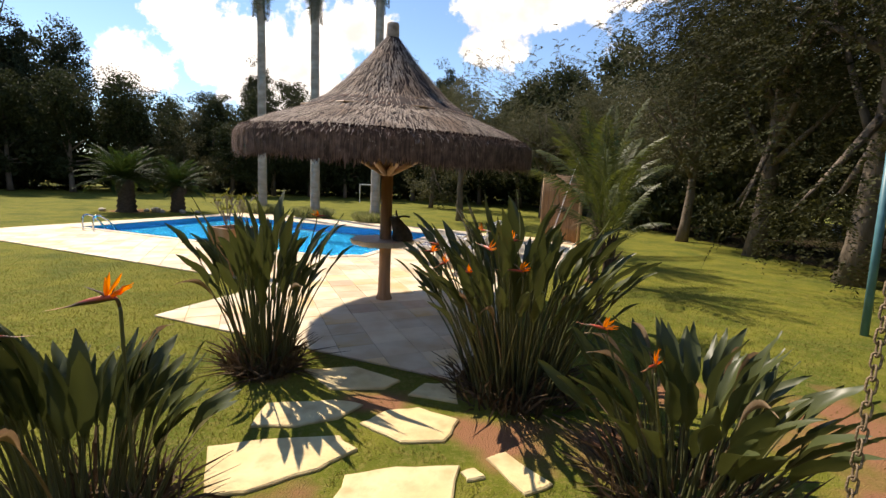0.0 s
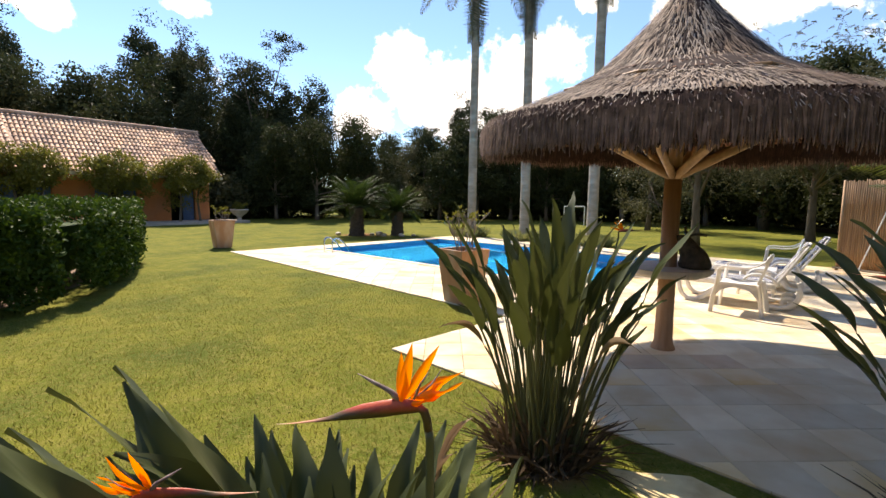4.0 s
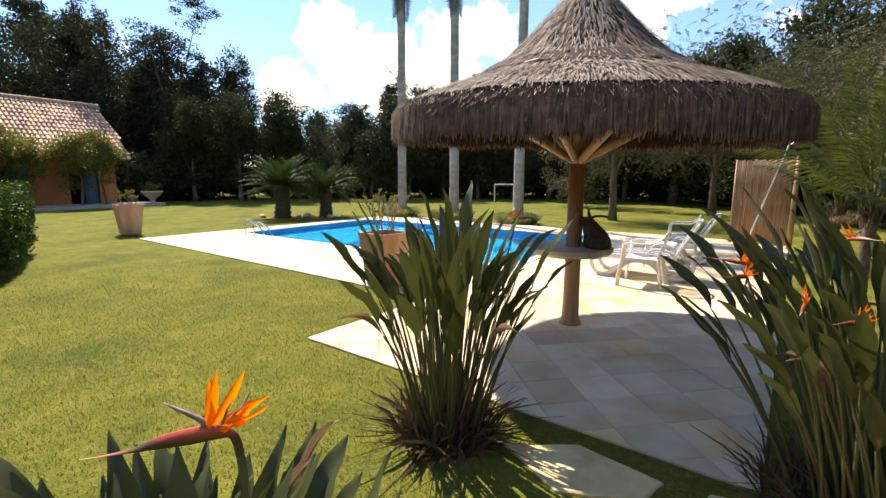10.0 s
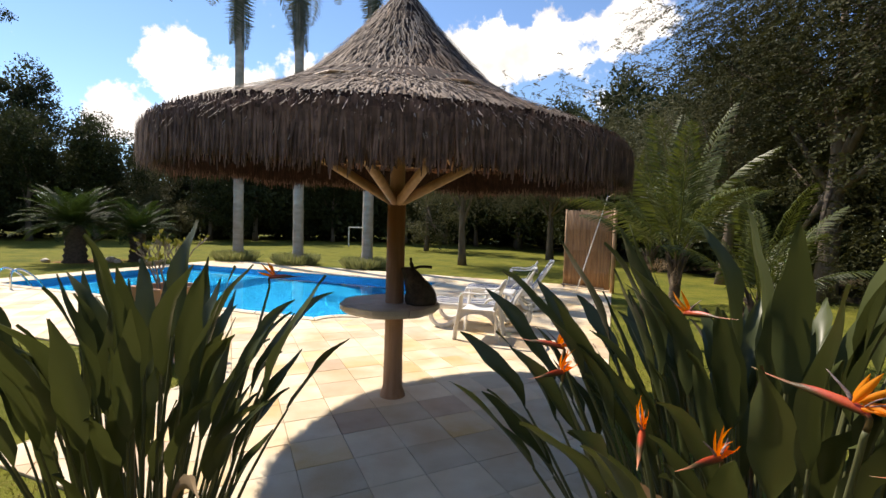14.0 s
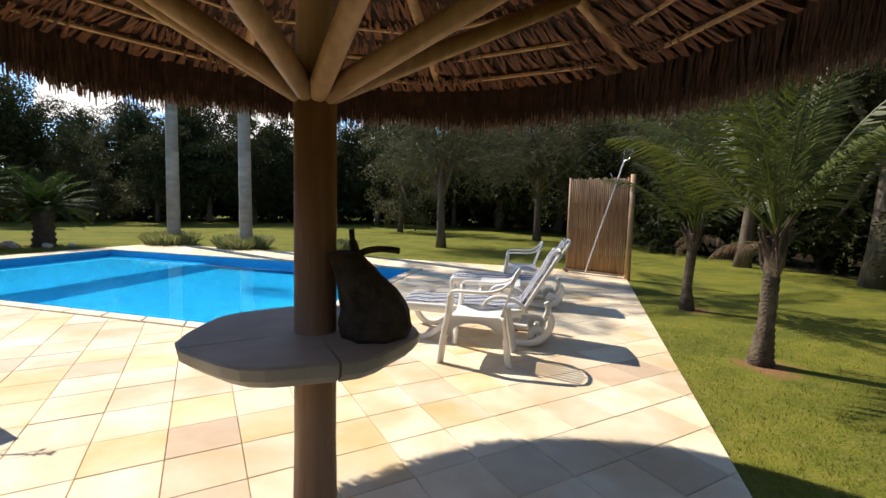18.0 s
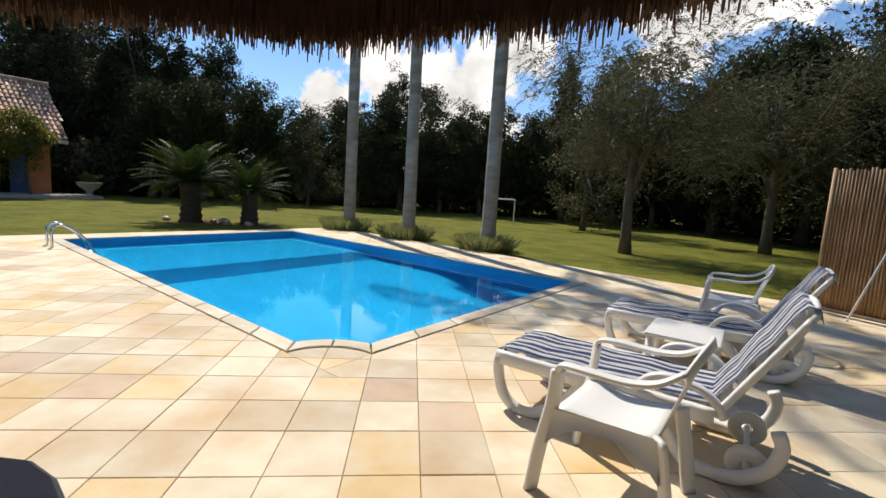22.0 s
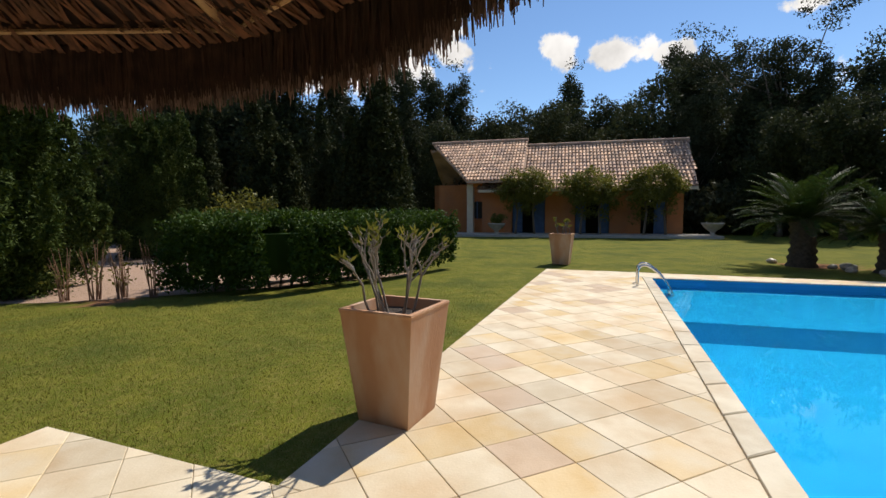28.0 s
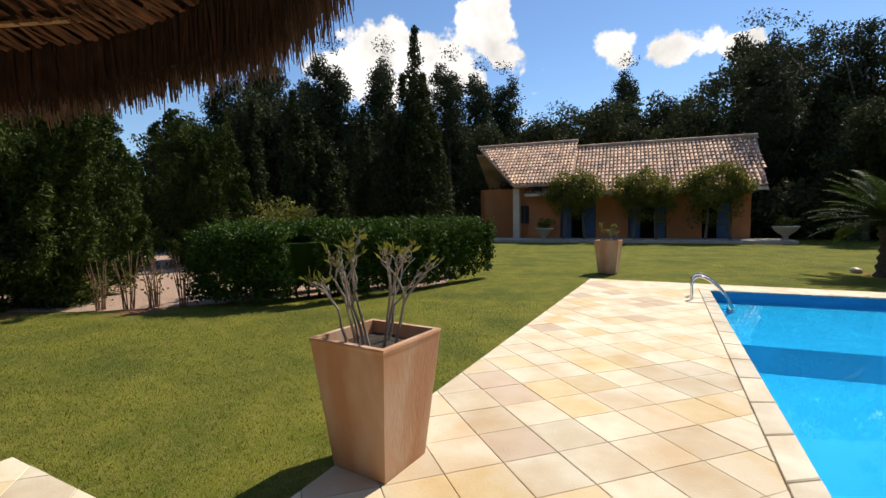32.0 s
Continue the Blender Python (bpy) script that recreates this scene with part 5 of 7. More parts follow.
strelitzia(-1.22, 4.02, 3, 98, .36, 1, "tall strelitzia clump with stiff grey-green leaves at the terrace edge", .97, fan=.85)
strelitzia(.95, 4.12, 3, 175, .66, 2, "large strelitzia clump with many orange flowers at the terrace edge", 1.03, 6)
strelitzia(-1.0, 2.06, 0, 130, .5, 3, "low strelitzia clump with broad leaves beside the stepping stones", 1.04, 3, .95, (-.76, 1.86, .25))
strelitzia(1.92, 2.95, 0, 85, .62, 4, "low strelitzia clump on bare red soil", 1.0, 6, 1.15)

# ---- flowers ----
M_SEPAL = leaf_mat("orange sepal", (0.90, 0.24, 0.01), (0.95, 0.38, 0.02), 0.45, 0.42)
M_PETAL = mat("faded petal", (0.16, 0.10, 0.09), (0.45, 0.36, 0.34), 40, 0.6)


def bract_mat():
    """Red along the top edge, olive-brown on the keel, salmon towards the tip."""
    m = mat("red-green bract", (0.44, 0.040, 0.018), (0.55, 0.095, 0.028), 60, 0.42, 0.1, 300)
    nt = m.node_tree
    N, L = nt.nodes.new, nt.links.new
    p = nt.nodes["Principled BSDF"]
    col = p.inputs["Base Color"].links[0].from_socket
    co, sep = N("ShaderNodeTexCoord"), N("ShaderNodeSeparateXYZ")
    L(co.outputs["Object"], sep.inputs[0])
    for axis, lo, hi, c in (("Z", .009, -.003, (0.085, 0.055, 0.018)), ("X", .13, .215, (0.72, 0.26, 0.14)), ("X", .20, .232, (0.75, 0.52, 0.28))):
        r = N("ShaderNodeMapRange"); r.interpolation_type = 'SMOOTHSTEP'
        r.inputs["From Min"].default_value, r.inputs["From Max"].default_value = lo, hi
        L(sep.outputs[axis], r.inputs["Value"])
        mx = N("ShaderNodeMix"); mx.data_type = 'RGBA'
        mx.inputs[7].default_value = (*c, 1)
        L(r.outputs[0], mx.inputs[0]), L(col, mx.inputs[6])
        col = mx.outputs[2]
    L(col, p.inputs["Base Color"])
    return m


M_BRACT = bract_mat()


def flower_meshes():
    """A strelitzia flower head: its neck at the origin, its beak 0.235 long towards +x."""
    out = {}
    # beak: a keeled boat with a sharp upper seam
    bm = bmesh.new()
    rows = []
    prof = [(0, .0085, -.004), (.006, .0142, -.0048), (.034, .0192, -.0074), (.062, .0156, -.0108), (.091, .0113, -.0122), (.119, .0034, -.0127), (.147, -.0071, -.0142), (.176, -.0127, -.0152), (.204, -.0161, -.0176), (.234, -.0178, -.0186)]
    for k, (x, zt, zb) in enumerate(prof):
        w = (.006, .0078, .0105, .0112, .0108, .0092, .007, .0042, .002, .0004)[k]
        h = zt - zb
        rows.append([bm.verts.new((x, yy * w, zb + zz * h)) for yy, zz in ((-.10, 1), (-.62, .72), (-1, .40), (-.62, .12), (0, 0), (.62, .12), (1, .40), (.62, .72), (.10, 1))])
    for a, b in zip(rows, rows[1:]):
        for j in range(9):
            bm.faces.new((a[j], a[(j + 1) % 9], b[(j + 1) % 9], b[j]))
    bm.faces.new(rows[0][::-1])
    out["bract"] = bm

    def shrink(p):
        o = Vector((.042, 0, .015))
        return o + (Vector(p) - o) * .75 + Vector((-.010, 0, 0))

    def blade(root, tip, width, cup, seed, ragged=0.0):
        bm = bmesh.new()
        root, tip = shrink(root), shrink(tip)
        width *= .74
        d = tip - root
        side = d.cross(Vector((0, 1, 0))).normalized()
        nrm = d.cross(side).normalized()
        rr = []
        for k in range(13):
            s = k / 12
            w = width * (math.sin(math.pi * min(1, s ** .8 * .92 + .08)) ** .9) * (1 + ragged * math.sin(11 * s + seed * 2)) if k < 12 else .0003
            c = root + d * s + nrm * cup * math.sin(math.pi * s) + side * ragged * .004 * math.sin(5 * s + seed) + Vector((0, .004 * math.sin(3 * s + seed), 0))
            rr.append([bm.verts.new(c - side * w + nrm * w * .45), bm.verts.new(c - side * w * .5 + nrm * w * .08), bm.verts.new(c - nrm * w * .14), bm.verts.new(c + side * w * .5 + nrm * w * .08), bm.verts.new(c + side * w + nrm * w * .45)])
        for a, b in zip(rr, rr[1:]):
            for j in range(4):
                bm.faces.new((a[j], a[j + 1], b[j + 1], b[j]))
        return bm
    out["sepals"] = [blade((.042, -.004, .016), (.034, -.010, .112), .0098, .003, 1), blade((.039, .003, .016), (.007, .005, .134), .0118, -.004, 2), blade((.031, 0, .018), (-.047, .003, .127), .0098, .005, 3),
                     blade((.020, -.004, .016), (-.089, -.010, .069), .0082, .006, 4, .3), blade((.020, .004, .014), (-.091, .014, .056), .0075, -.005, 5, .6), blade((.016, 0, .012), (-.056, -.005, .050), .0085, .003, 6, .5),
                     blade((.018, .006, .012), (-.062, .018, .036), .0075, .002, 7, .7), blade((.048, 0, .014), (.078, 0, .0105), .0045, .001, 8)]
    bm = bmesh.new()
    tube(bm, [shrink(p) for p in ((.044, 0, .016), (.050, -.001, .024), (.060, -.002, .034), (.080, -.003, .046), (.103, -.004, .059), (.115, -.004, .067), (.127, -.004, .074))], [.0035, .005, .0045, .0032, .0026, .0014, .0006], 6)
    tube(bm, [shrink(p) for p in ((.012, .005, .020), (-.004, .008, .052), (-.024, .012, .077))], [.0022, .0018, .0005], 5)
    tube(bm, [shrink(p) for p in ((.006, -.004, .020), (-.026, -.008, .046), (-.050, -.010, .079))], [.0022, .0016, .0005], 5)
    out["petals"] = bm
    return out


def flower_proto():
    me = {}
    for k, v in flower_meshes().items():
        lst = []
        for bm in (v if isinstance(v, list) else [v]):
            bmesh.ops.recalc_face_normals(bm, faces=bm.faces)
            m = bpy.data.meshes.new(k)
            bm.to_mesh(m)
            bm.free()
            m.materials.append({"bract": M_BRACT, "sepals": M_SEPAL, "petals": M_PETAL}[k])
            m.polygons.foreach_set("use_smooth", [True] * len(m.polygons))
            lst.append(m)
        me[k] = lst
    return me


FLOWER = flower_proto()


def flower(head, yaw, pitch, s, foot, roll=0.0, wilt=False):
    t = thing("strelitzia_flower", head, "orange bird-of-paradise flower with a red-green beak on a green stalk", "flower", "strelitzia flowers")
    m = pose(0, 0, 0, 0, 0, yaw) @ pose(0, 0, 0, roll, -pitch, 0) @ Matrix.Diagonal((s, s, s, 1))
    for k, names in (("bract", "bract"), ("sepals", "sepal"), ("petals", "petal")):
        for me in FLOWER[k]:
            ob = new(names, me)
            ob.parent = t
            ob.matrix_basis = m
    f = Vector(foot) - Vector(head)
    p = [m @ Vector(q) for q in ((.014, 0, .005), (.004, 0, .004), (-.004, 0, -.004), (-.007, 0, -.018), (-.008, 0, -.034))]
    bm = bmesh.new()
    tube(bm, p, [.0055 * s, .0066 * s, .0068 * s, .0066 * s, .0066 * s], 10)
    part("neck", bm, M_BRACT, t, smooth=True)
    bm = bmesh.new()
    low = p[-1] + (p[-1] - p[-2])
    tube(bm, [p[-1] + (p[-2] - p[-1]) * .1, low, low.lerp(f, .3) + Vector((0, 0, -.02)), low.lerp(f, .65), f], [.0066 * s, .0068 * s, .0075, .009, .010], 8)
    part("stalk", bm, L_STALK, t, smooth=True)


flower((-.783, 2.080, 1.134), 206, -5, 1.12, (-.80, 2.14, -.02))
for hx, hy, hz, yaw, fx, fy in ((-.94, 4.45, 1.30, 15, -1.15, 4.1), (.40, 3.64, 1.10, 250, .75, 4.0), (.62, 4.02, 1.31, 300, .85, 4.1), (.58, 3.655, 1.04, 215, .9, 3.98),
                               (.73, 3.46, 1.24, 130, .95, 4.0), (.28, 4.1, 1.16, 170, .75, 4.1), (.257, 3.93, 1.13, 230, .78, 4.1), (.85, 3.52, 1.3, 60, .95, 3.95), (.95, 3.52, 1.1, 190, 1.0, 3.95),
                               (1.44, 2.22, 1.02, 235, 1.8, 2.85), (1.345, 2.667, 1.01, 160, 1.8, 2.95), (-1.12, 1.78, 1.02, 40, -1.05, 2.0)):
    flower((hx, hy, hz), yaw, 2 + (hx * 37 % 14), .66 + (hy * 13 % .2), (fx, fy, -.02), roll=(hx * 91 % 20) - 10)

# ---- house ----
HR, HF = Vector((-26.7, 17.0, 0)), Vector((-0.128, -0.992, 0))
HB = Vector((-0.992, 0.128, 0))
HOUSE = Matrix(((HF.x, HB.x, 0, HR.x), (HF.y, HB.y, 0, HR.y), (0, 0, 1, 0), (0, 0, 0, 1)))   # s along the front to its other end, d back, z up


def barrel_roof(name, s0f, s1f, s0b, s1b, df, db, zf, zb, parent, pitch=.20, label=""):
    """A slope of clay barrel tiles from eave (front) to ridge (back), as columns of overlapping tiles."""
    V, F = [], []
    n = int(abs(s1b - s0b) / pitch)
    m = int(math.hypot(db - df, zb - zf) / .38)
    rnd = random.Random(5)
    for i in range(n + 1):
        sb = s0b + (s1b - s0b) * i / n
        for j in range(m):
            u0, u1 = j / m, (j + 1.12) / m
            u1 = min(u1, 1.0)
            # outside the slanted ends of the slope
            lo, hi = s0f + (s0b - s0f) * u0, s1f + (s1b - s1f) * u0
            if not (min(lo, hi) - .05 <= sb <= max(lo, hi) + .05):
                continue
            jit = rnd.uniform(-.012, .012)
            ring = []
            for u, r, lift in ((u0, .085, .03 + jit), (u1, .07, .0)):
                d, z = df + (db - df) * u, zf + (zb - zf) * u
                ring.append([(sb + r * math.cos(a), d, z + lift + r * .8 * math.sin(a)) for a in (0, .785, 1.57, 2.356, 3.1416)])
            k = len(V)
            V += ring[0] + ring[1]
            F += [(k + q, k + q + 1, k + q + 6, k + q + 5) for q in range(4)]
            F.append((k, k + 1, k + 2, k + 3)), F.append((k, k + 3, k + 4, k + 4))
    F = [f for f in F if len(set(f)) == 4]
    ob = soup_ob(name, np.array([tuple(HOUSE @ Vector(v)) for v in V]), np.array(F), M_ROOF, parent, label)
    tagged(ob, kind="stuff")
    # deck under the tiles
    q = [HOUSE @ Vector(p) for p in ((s0f, df + .03, zf - .02), (s1f, df + .03, zf - .02), (s1b, db, zb - .02), (s0b, db, zb - .02))]
    lo = [p - Vector((0, 0, .12)) for p in q]
    mesh_ob("roof_deck", q + lo, [(0, 1, 2, 3), (7, 6, 5, 4), (0, 4, 5, 1), (1, 5, 6, 2), (2, 6, 7, 3), (3, 7, 4, 0)], M_ROOF, parent)
    return ob


def hbox(name, s0, d0, z0, s1, d1, z1, material, parent, bevel=0.0, label=""):
    bm = bmesh.new()
    box(bm, s0, d0, z0, s1, d1, z1, bevel, HOUSE)
    return part(name, bm, material, parent, label)


def build_house():
    h = thing("house", (0, 0, 0), "low orange-rendered house with a clay barrel-tile roof", "house")
    # front wall in piers and lintels round its openings
    openings = [(.45, 1.75), (3.35, 5.2), (6.85, 8.75)]
    s = -.35
    for a, b in openings + [(10.5, None)]:
        hbox("wall", s, 0, -.1, a, .3, 2.75, M_WALL, h)
        if b:
            hbox("lintel", a, 0, 2.2, b, .3, 2.75, M_WALL, h)
            s = b
    hbox("wall", -.35, .3, -.1, -.05, 6.5, 2.75, M_WALL, h)
    hbox("wall", -.35, 6.5, -.1, 14.2, 6.8, 2.75, M_WALL, h)
    hbox("wall", 10.2, .3, -.1, 10.5, 3.0, 3.1, M_WALL, h)
    hbox("wall", 10.5, 2.7, -.1, 14.2, 3.0, 3.1, M_WALL, h)
    hbox("wall", 13.9, 2.7, -.1, 14.2, 6.8, 3.1, M_WALL, h)
    # gable end by the near corner
    mesh_ob("gable", [HOUSE @ Vector(p) for p in ((-.35, 0, 2.75), (-.35, 6.8, 2.75), (-.35, 3.3, 5.3), (-.05, 0, 2.75), (-.05, 6.8, 2.75), (-.05, 3.3, 5.3))], [(0, 2, 1), (3, 4, 5), (0, 3, 5, 2), (1, 2, 5, 4), (0, 1, 4, 3)], M_WALL, h)
    for a, b in openings:
        # near-black panel added behind the opening, the room's darkness in its colour
        hbox("room_back", a - .1, 1.6, 0, b + .1, 1.7, 2.3, M_DARK, h)
        n = 2 if b - a < 1.5 else 3
        for k in range(n):
            w = (b - a) / n
            if k == 1:
                continue
            d = hbox("door_leaf", a + k * w + .03, .12, .02, a + (k + 1) * w - .03, .18, 2.18, M_BLUE, h, .01, "blue painted door")
            for q in range(3):
                hbox("panel", a + k * w + .12, .10, .15 + q * .68, a + (k + 1) * w - .12, .125, .72 + q * .68, M_BLUE, d, .008)
    # window and column under the porch
    w = hbox("window", 10.9, 2.62, .9, 11.7, 2.72, 2.0, M_DARK, h, .01, "blue-framed window")
    for x in (10.86, 11.27, 11.68):
        hbox("window_frame", x, 2.58, .88, x + .06, 2.66, 2.04, M_BLUE, w)
    hbox("column", 10.95, -.5, -.1, 11.33, -.12, 2.95, M_CREAM, h, .02, "cream square porch column")
    hbox("beam", 10.4, -.45, 2.80, 11.3, -.15, 3.02, M_WALL, h, .01)
    barrel_roof("roof_tiles", -.85, 10.6, -1.2, 10.6, -.75, 3.3, 2.62, 5.5, h)
    barrel_roof("roof_tiles", -1.0, 14.6, -1.2, 14.6, 7.4, 3.3, 2.62, 5.5, h)
    barrel_roof("wing_tiles", 7.9, 11.2, 8.2, 14.4, -1.0, 3.3, 3.12, 5.86, h)
    for a, b, z in ((-1.25, 8.15, 5.56), (8.1, 14.5, 5.93)):
        bm = bmesh.new()
        tube(bm, [(a, 3.3, z), (b, 3.3, z)], .11, 8)
        bmesh.ops.transform(bm, matrix=HOUSE, verts=bm.verts)
        part("ridge_cap", bm, M_ROOF, h)
    hbox("fascia", -.85, -.78, 2.45, 10.6, -.72, 2.60, M_CREAM, h)
    p = tagged(hbox("porch_floor", -1.7, -2.2, -.1, 12.6, -.0, .12, M_STONE, None, .02), "low pale stone porch along the house", "porch", kind="structure")


build_house()


def vine(s, seed):
    """A clipped vine crown on thin trunks before the house."""
    rng = np.random.default_rng(seed)
    at = HOUSE @ Vector((s, -1.2, .12))
    t = thing("vine", at, "bushy yellow-green vine crown on bare trunks before the house", "vine", "house vines")
    bm = bmesh.new()
    for o in (-.55, .5):
        tube(bm, [(HF * o).to_tuple(), (HF * o * .8 + Vector((0, 0, 1.2))).to_tuple(), (HF * o * 1.2 + Vector((0, 0, 2.4))).to_tuple()], [.07, .05, .04], 7)
    part("trunk", bm, M_BARK, t)
    n = 150
    d = rng.normal(size=(n, 3))
    d /= np.linalg.norm(d, axis=1)[:, None]
    q = d * (.45 + .55 * rng.random((n, 1)))
    drop = np.where(rng.random(n) < .3, -1.1 * rng.random(n), 0)
    c = np.outer(q[:, 0] * 1.65, np.array(HF)) + np.outer(q[:, 1] * .8, np.array(HB)) + np.array([0, 0, 2.55]) + (q[:, 2] * 1.0 + drop)[:, None] * np.array([0, 0, 1.0])
    v, f = leaf_soup(c, .26 + .2 * rng.random(n), 64, .062, rng)
    soup_ob("foliage", v, f, L_VINE, t)


for k, s in enumerate((7.9, 4.45, 1.25)):
    vine(s, 80 + k)


def urn(s, d, sc, label, seed):
    at = HOUSE @ Vector((s, d, -.02))
    t = thing("stone_urn", at, label, "urn", "stone urns")
    bm = bmesh.new()
    lathe(bm, [(.26, 0), (.26, .08), (.15, .14), (.12, .3), (.16, .38), (.42, .58), (.52, .74), (.56, .78), (.53, .82), (.44, .80), (.38, .70)], 20)
    bmesh.ops.scale(bm, vec=(sc, sc, sc), verts=bm.verts)
    part("bowl", bm, M_STONE, t, smooth=True)
    rng = np.random.default_rng(seed)
    d3 = rng.normal(size=(26, 3)) * .16 + np.array([0, 0, 1.0])
    v, f = leaf_soup(d3 * sc, np.full(26, .15 * sc), 40, .05, rng)
    soup_ob("plant", v, f, L_VINE, t)


urn(-1.35, -1.6, .95, "pale stone urn with a small plant at the porch corner", 5)
urn(9.4, -1.6, .9, "small pale stone urn on the porch step", 6)

# ---- hedge, junipers, thujas, drive ----


def hedge():
    rng = np.random.default_rng(31)
    # centre line, nearer end to farther end
    pts = [Vector((-8.3, 2.1, 0)), Vector((-8.6, 3.75, 0)), Vector((-10.1, 4.85, 0)), Vector((-12.3, 6.1, 0))]
    t = thing("hedge", (0, 0, -.02), "clipped dark green hedge curving along the lawn", "hedge")
    cs, rs = [], []
    for _ in range(2400):
        x = rng.random() * 3
        i = min(int(x), 2)
        c = pts[i].lerp(pts[i + 1], x - i)
        tan = (pts[i + 1] - pts[i]).normalized()
        nrm = Vector((-tan.y, tan.x, 0))
        u, z = rng.uniform(-1, 1), rng.uniform(0, 1)
        # keep to the skin of the block
        if abs(u) < .75 and z < .85:
            u = math.copysign(rng.uniform(.78, 1), u)
        o = c + nrm * (u * .80) - tan * (0.0) + Vector((0, 0, .18 + z * 1.22))
        cs.append(tuple(o)), rs.append(.13)
    v, f = leaf_soup(cs, rs, 28, .036, rng, 1.0)
    soup_ob("foliage", v, f, L_HEDGE, t)
    bm = bmesh.new()
    ring = []
    for k, p in enumerate(pts):
        tan = (pts[min(k + 1, 3)] - pts[max(k - 1, 0)]).normalized()
        nrm = Vector((-tan.y, tan.x, 0))
        off = tan * (.6 if k == 3 else -.6 if k == 0 else 0) * -.3
        ring.append([bm.verts.new(p + off + nrm * .2 + Vector((0, 0, .30))), bm.verts.new(p + off + nrm * .2 + Vector((0, 0, 1.02))), bm.verts.new(p + off - nrm * .2 + Vector((0, 0, 1.02))), bm.verts.new(p + off - nrm * .2 + Vector((0, 0, .30)))])
    for a, b in zip(ring, ring[1:]):
        for k in range(4):
            bm.faces.new((a[k], a[(k + 1) % 4], b[(k + 1) % 4], b[k]))
    bm.faces.new(ring[0]), bm.faces.new(ring[-1][::-1])
    part("dense_core", bm, L_HEDGE, t)
    bm = bmesh.new()
    for k in range(26):
        x = k / 26 * 3
        i = min(int(x), 2)
        c = pts[i].lerp(pts[i + 1], x - i)
        tube(bm, [c, c + Vector((rng.uniform(-.1, .1), rng.uniform(-.1, .1), .5))], [.03, .02], 5)
    part("trunk", bm, M_BARK, t)


hedge()


def spire_tree(x, y, h, r, seed, material, label, lobes, name="thuja"):
    """A conifer of several upright flame-like spires."""
    rng = np.random.default_rng(seed)
    t = thing(name, (x, y, -.05), label, "conifer")
    bm = bmesh.new()
    tube(bm, [(0, 0, -.1), (0, 0, h * .8)], [.16, .04], 8)
    part("trunk", bm, M_BARK, t)
    C, R = [], []
    for k in range(lobes):
        a, q = rng.random() * 6.283, r * .62 * math.sqrt(rng.random())
        top = h * (1 - .55 * (q / r) ** 1.0) * rng.uniform(.72, 1.0) if k else h
        lr = r * rng.uniform(.34, .5)
        for z in np.arange(.25, top, .22):
            s = z / top
            w = lr * (1 - s ** 1.6) * (.75 + .35 * min(1, s * 4)) + .03
            for _ in range(3):
                b = rng.random() * 6.283
                C.append((q * math.cos(a) + w * .67 * math.cos(b), q * math.sin(a) + w * .67 * math.sin(b), z + rng.uniform(-.1, .1)))
                R.append(.10 + .35 * w)
    bm = bmesh.new()
    lathe(bm, [(.15 * r, .15), (.3 * r, .5), (.30 * r, h * .3), (.2 * r, h * .5), (.08 * r, h * .65), (.02, h * .72)], 12, wob=.4)
    part("dense_core", bm, material, t)
    v, f = leaf_soup(C, R, max(8, int(80000 / len(C))), .066, rng, 1.3, .4)
    soup_ob("foliage", v, f, material, t)


spire_tree(-15.8, 3.6, 7.3, 1.6, 3, L_THUJA, "tall dark thuja of many upright spires", 26)
spire_tree(-15.5, 0.0, 5.6, 1.4, 4, L_THUJA, "dark thuja behind the hedge", 18)
spire_tree(-19.5, 1.2, 6.0, 1.6, 5, L_THUJA, "dark thuja behind the hedge", 18)
spire_tree(-16.5, -4.2, 6.0, 1.6, 8, L_THUJA, "dark conifer beside the drive", 16)


def kaizuka(x, y, h, r, seed):
    """A twisted juniper: curling tufts of foliage on a broad bush."""
    rng = np.random.default_rng(seed)
    t = thing("juniper", (x, y, -.05), "dense twisted juniper with curling dark green tufts", "conifer", "junipers")
    bm = bmesh.new()
    for k in range(4):
        tube(bm, [(0, 0, -.1), (rng.uniform(-.3, .3), rng.uniform(-.3, .3), h * .6)], [.10, .03], 6)
    part("trunk", bm, M_BARK, t)
    C, R = [], []
    for k in range(int(42 * r)):
        a = rng.random() * 6.283
        z0 = h * rng.uniform(.02, .8)
        q = r * (1 - .62 * z0 / h) * rng.uniform(.6, .95)
        p = np.array([q * math.cos(a), q * math.sin(a), z0])
        ln, ph = rng.uniform(.45, .95), rng.random() * 6
        for s in np.linspace(0, 1, 9):
            out = np.array([math.cos(a), math.sin(a), 0])
            tw = np.array([math.cos(ph + 5 * s), math.sin(ph + 5 * s), 0]) * .10
            C.append(p + out * .48 * math.sin(2.0 * s) + tw + np.array([0, 0, ln * s])), R.append(.19 * (1 - .75 * s) + .03)
    for k in range(460):
        a, z = rng.random() * 6.283, h * rng.uniform(.02, .85)
        q = r * (1 - .6 * z / h) * .6 * math.sqrt(rng.random())
        C.append(np.array([q * math.cos(a), q * math.sin(a), z])), R.append(.24)
    bm = bmesh.new()
    lathe(bm, [(.25 * r, .12)] + [(r * (.40 - .28 * q), h * (.06 + .66 * q)) for q in (0, .2, .4, .6, .8, 1)] + [(.02, h * .76)], 14, wob=.5)
    part("dense_core", bm, L_JUNIPER, t)
    v, f = leaf_soup(C, R, max(10, int(90000 / len(C))), .042, rng, 1.0, .4)
    soup_ob("foliage", v, f, L_JUNIPER, t)


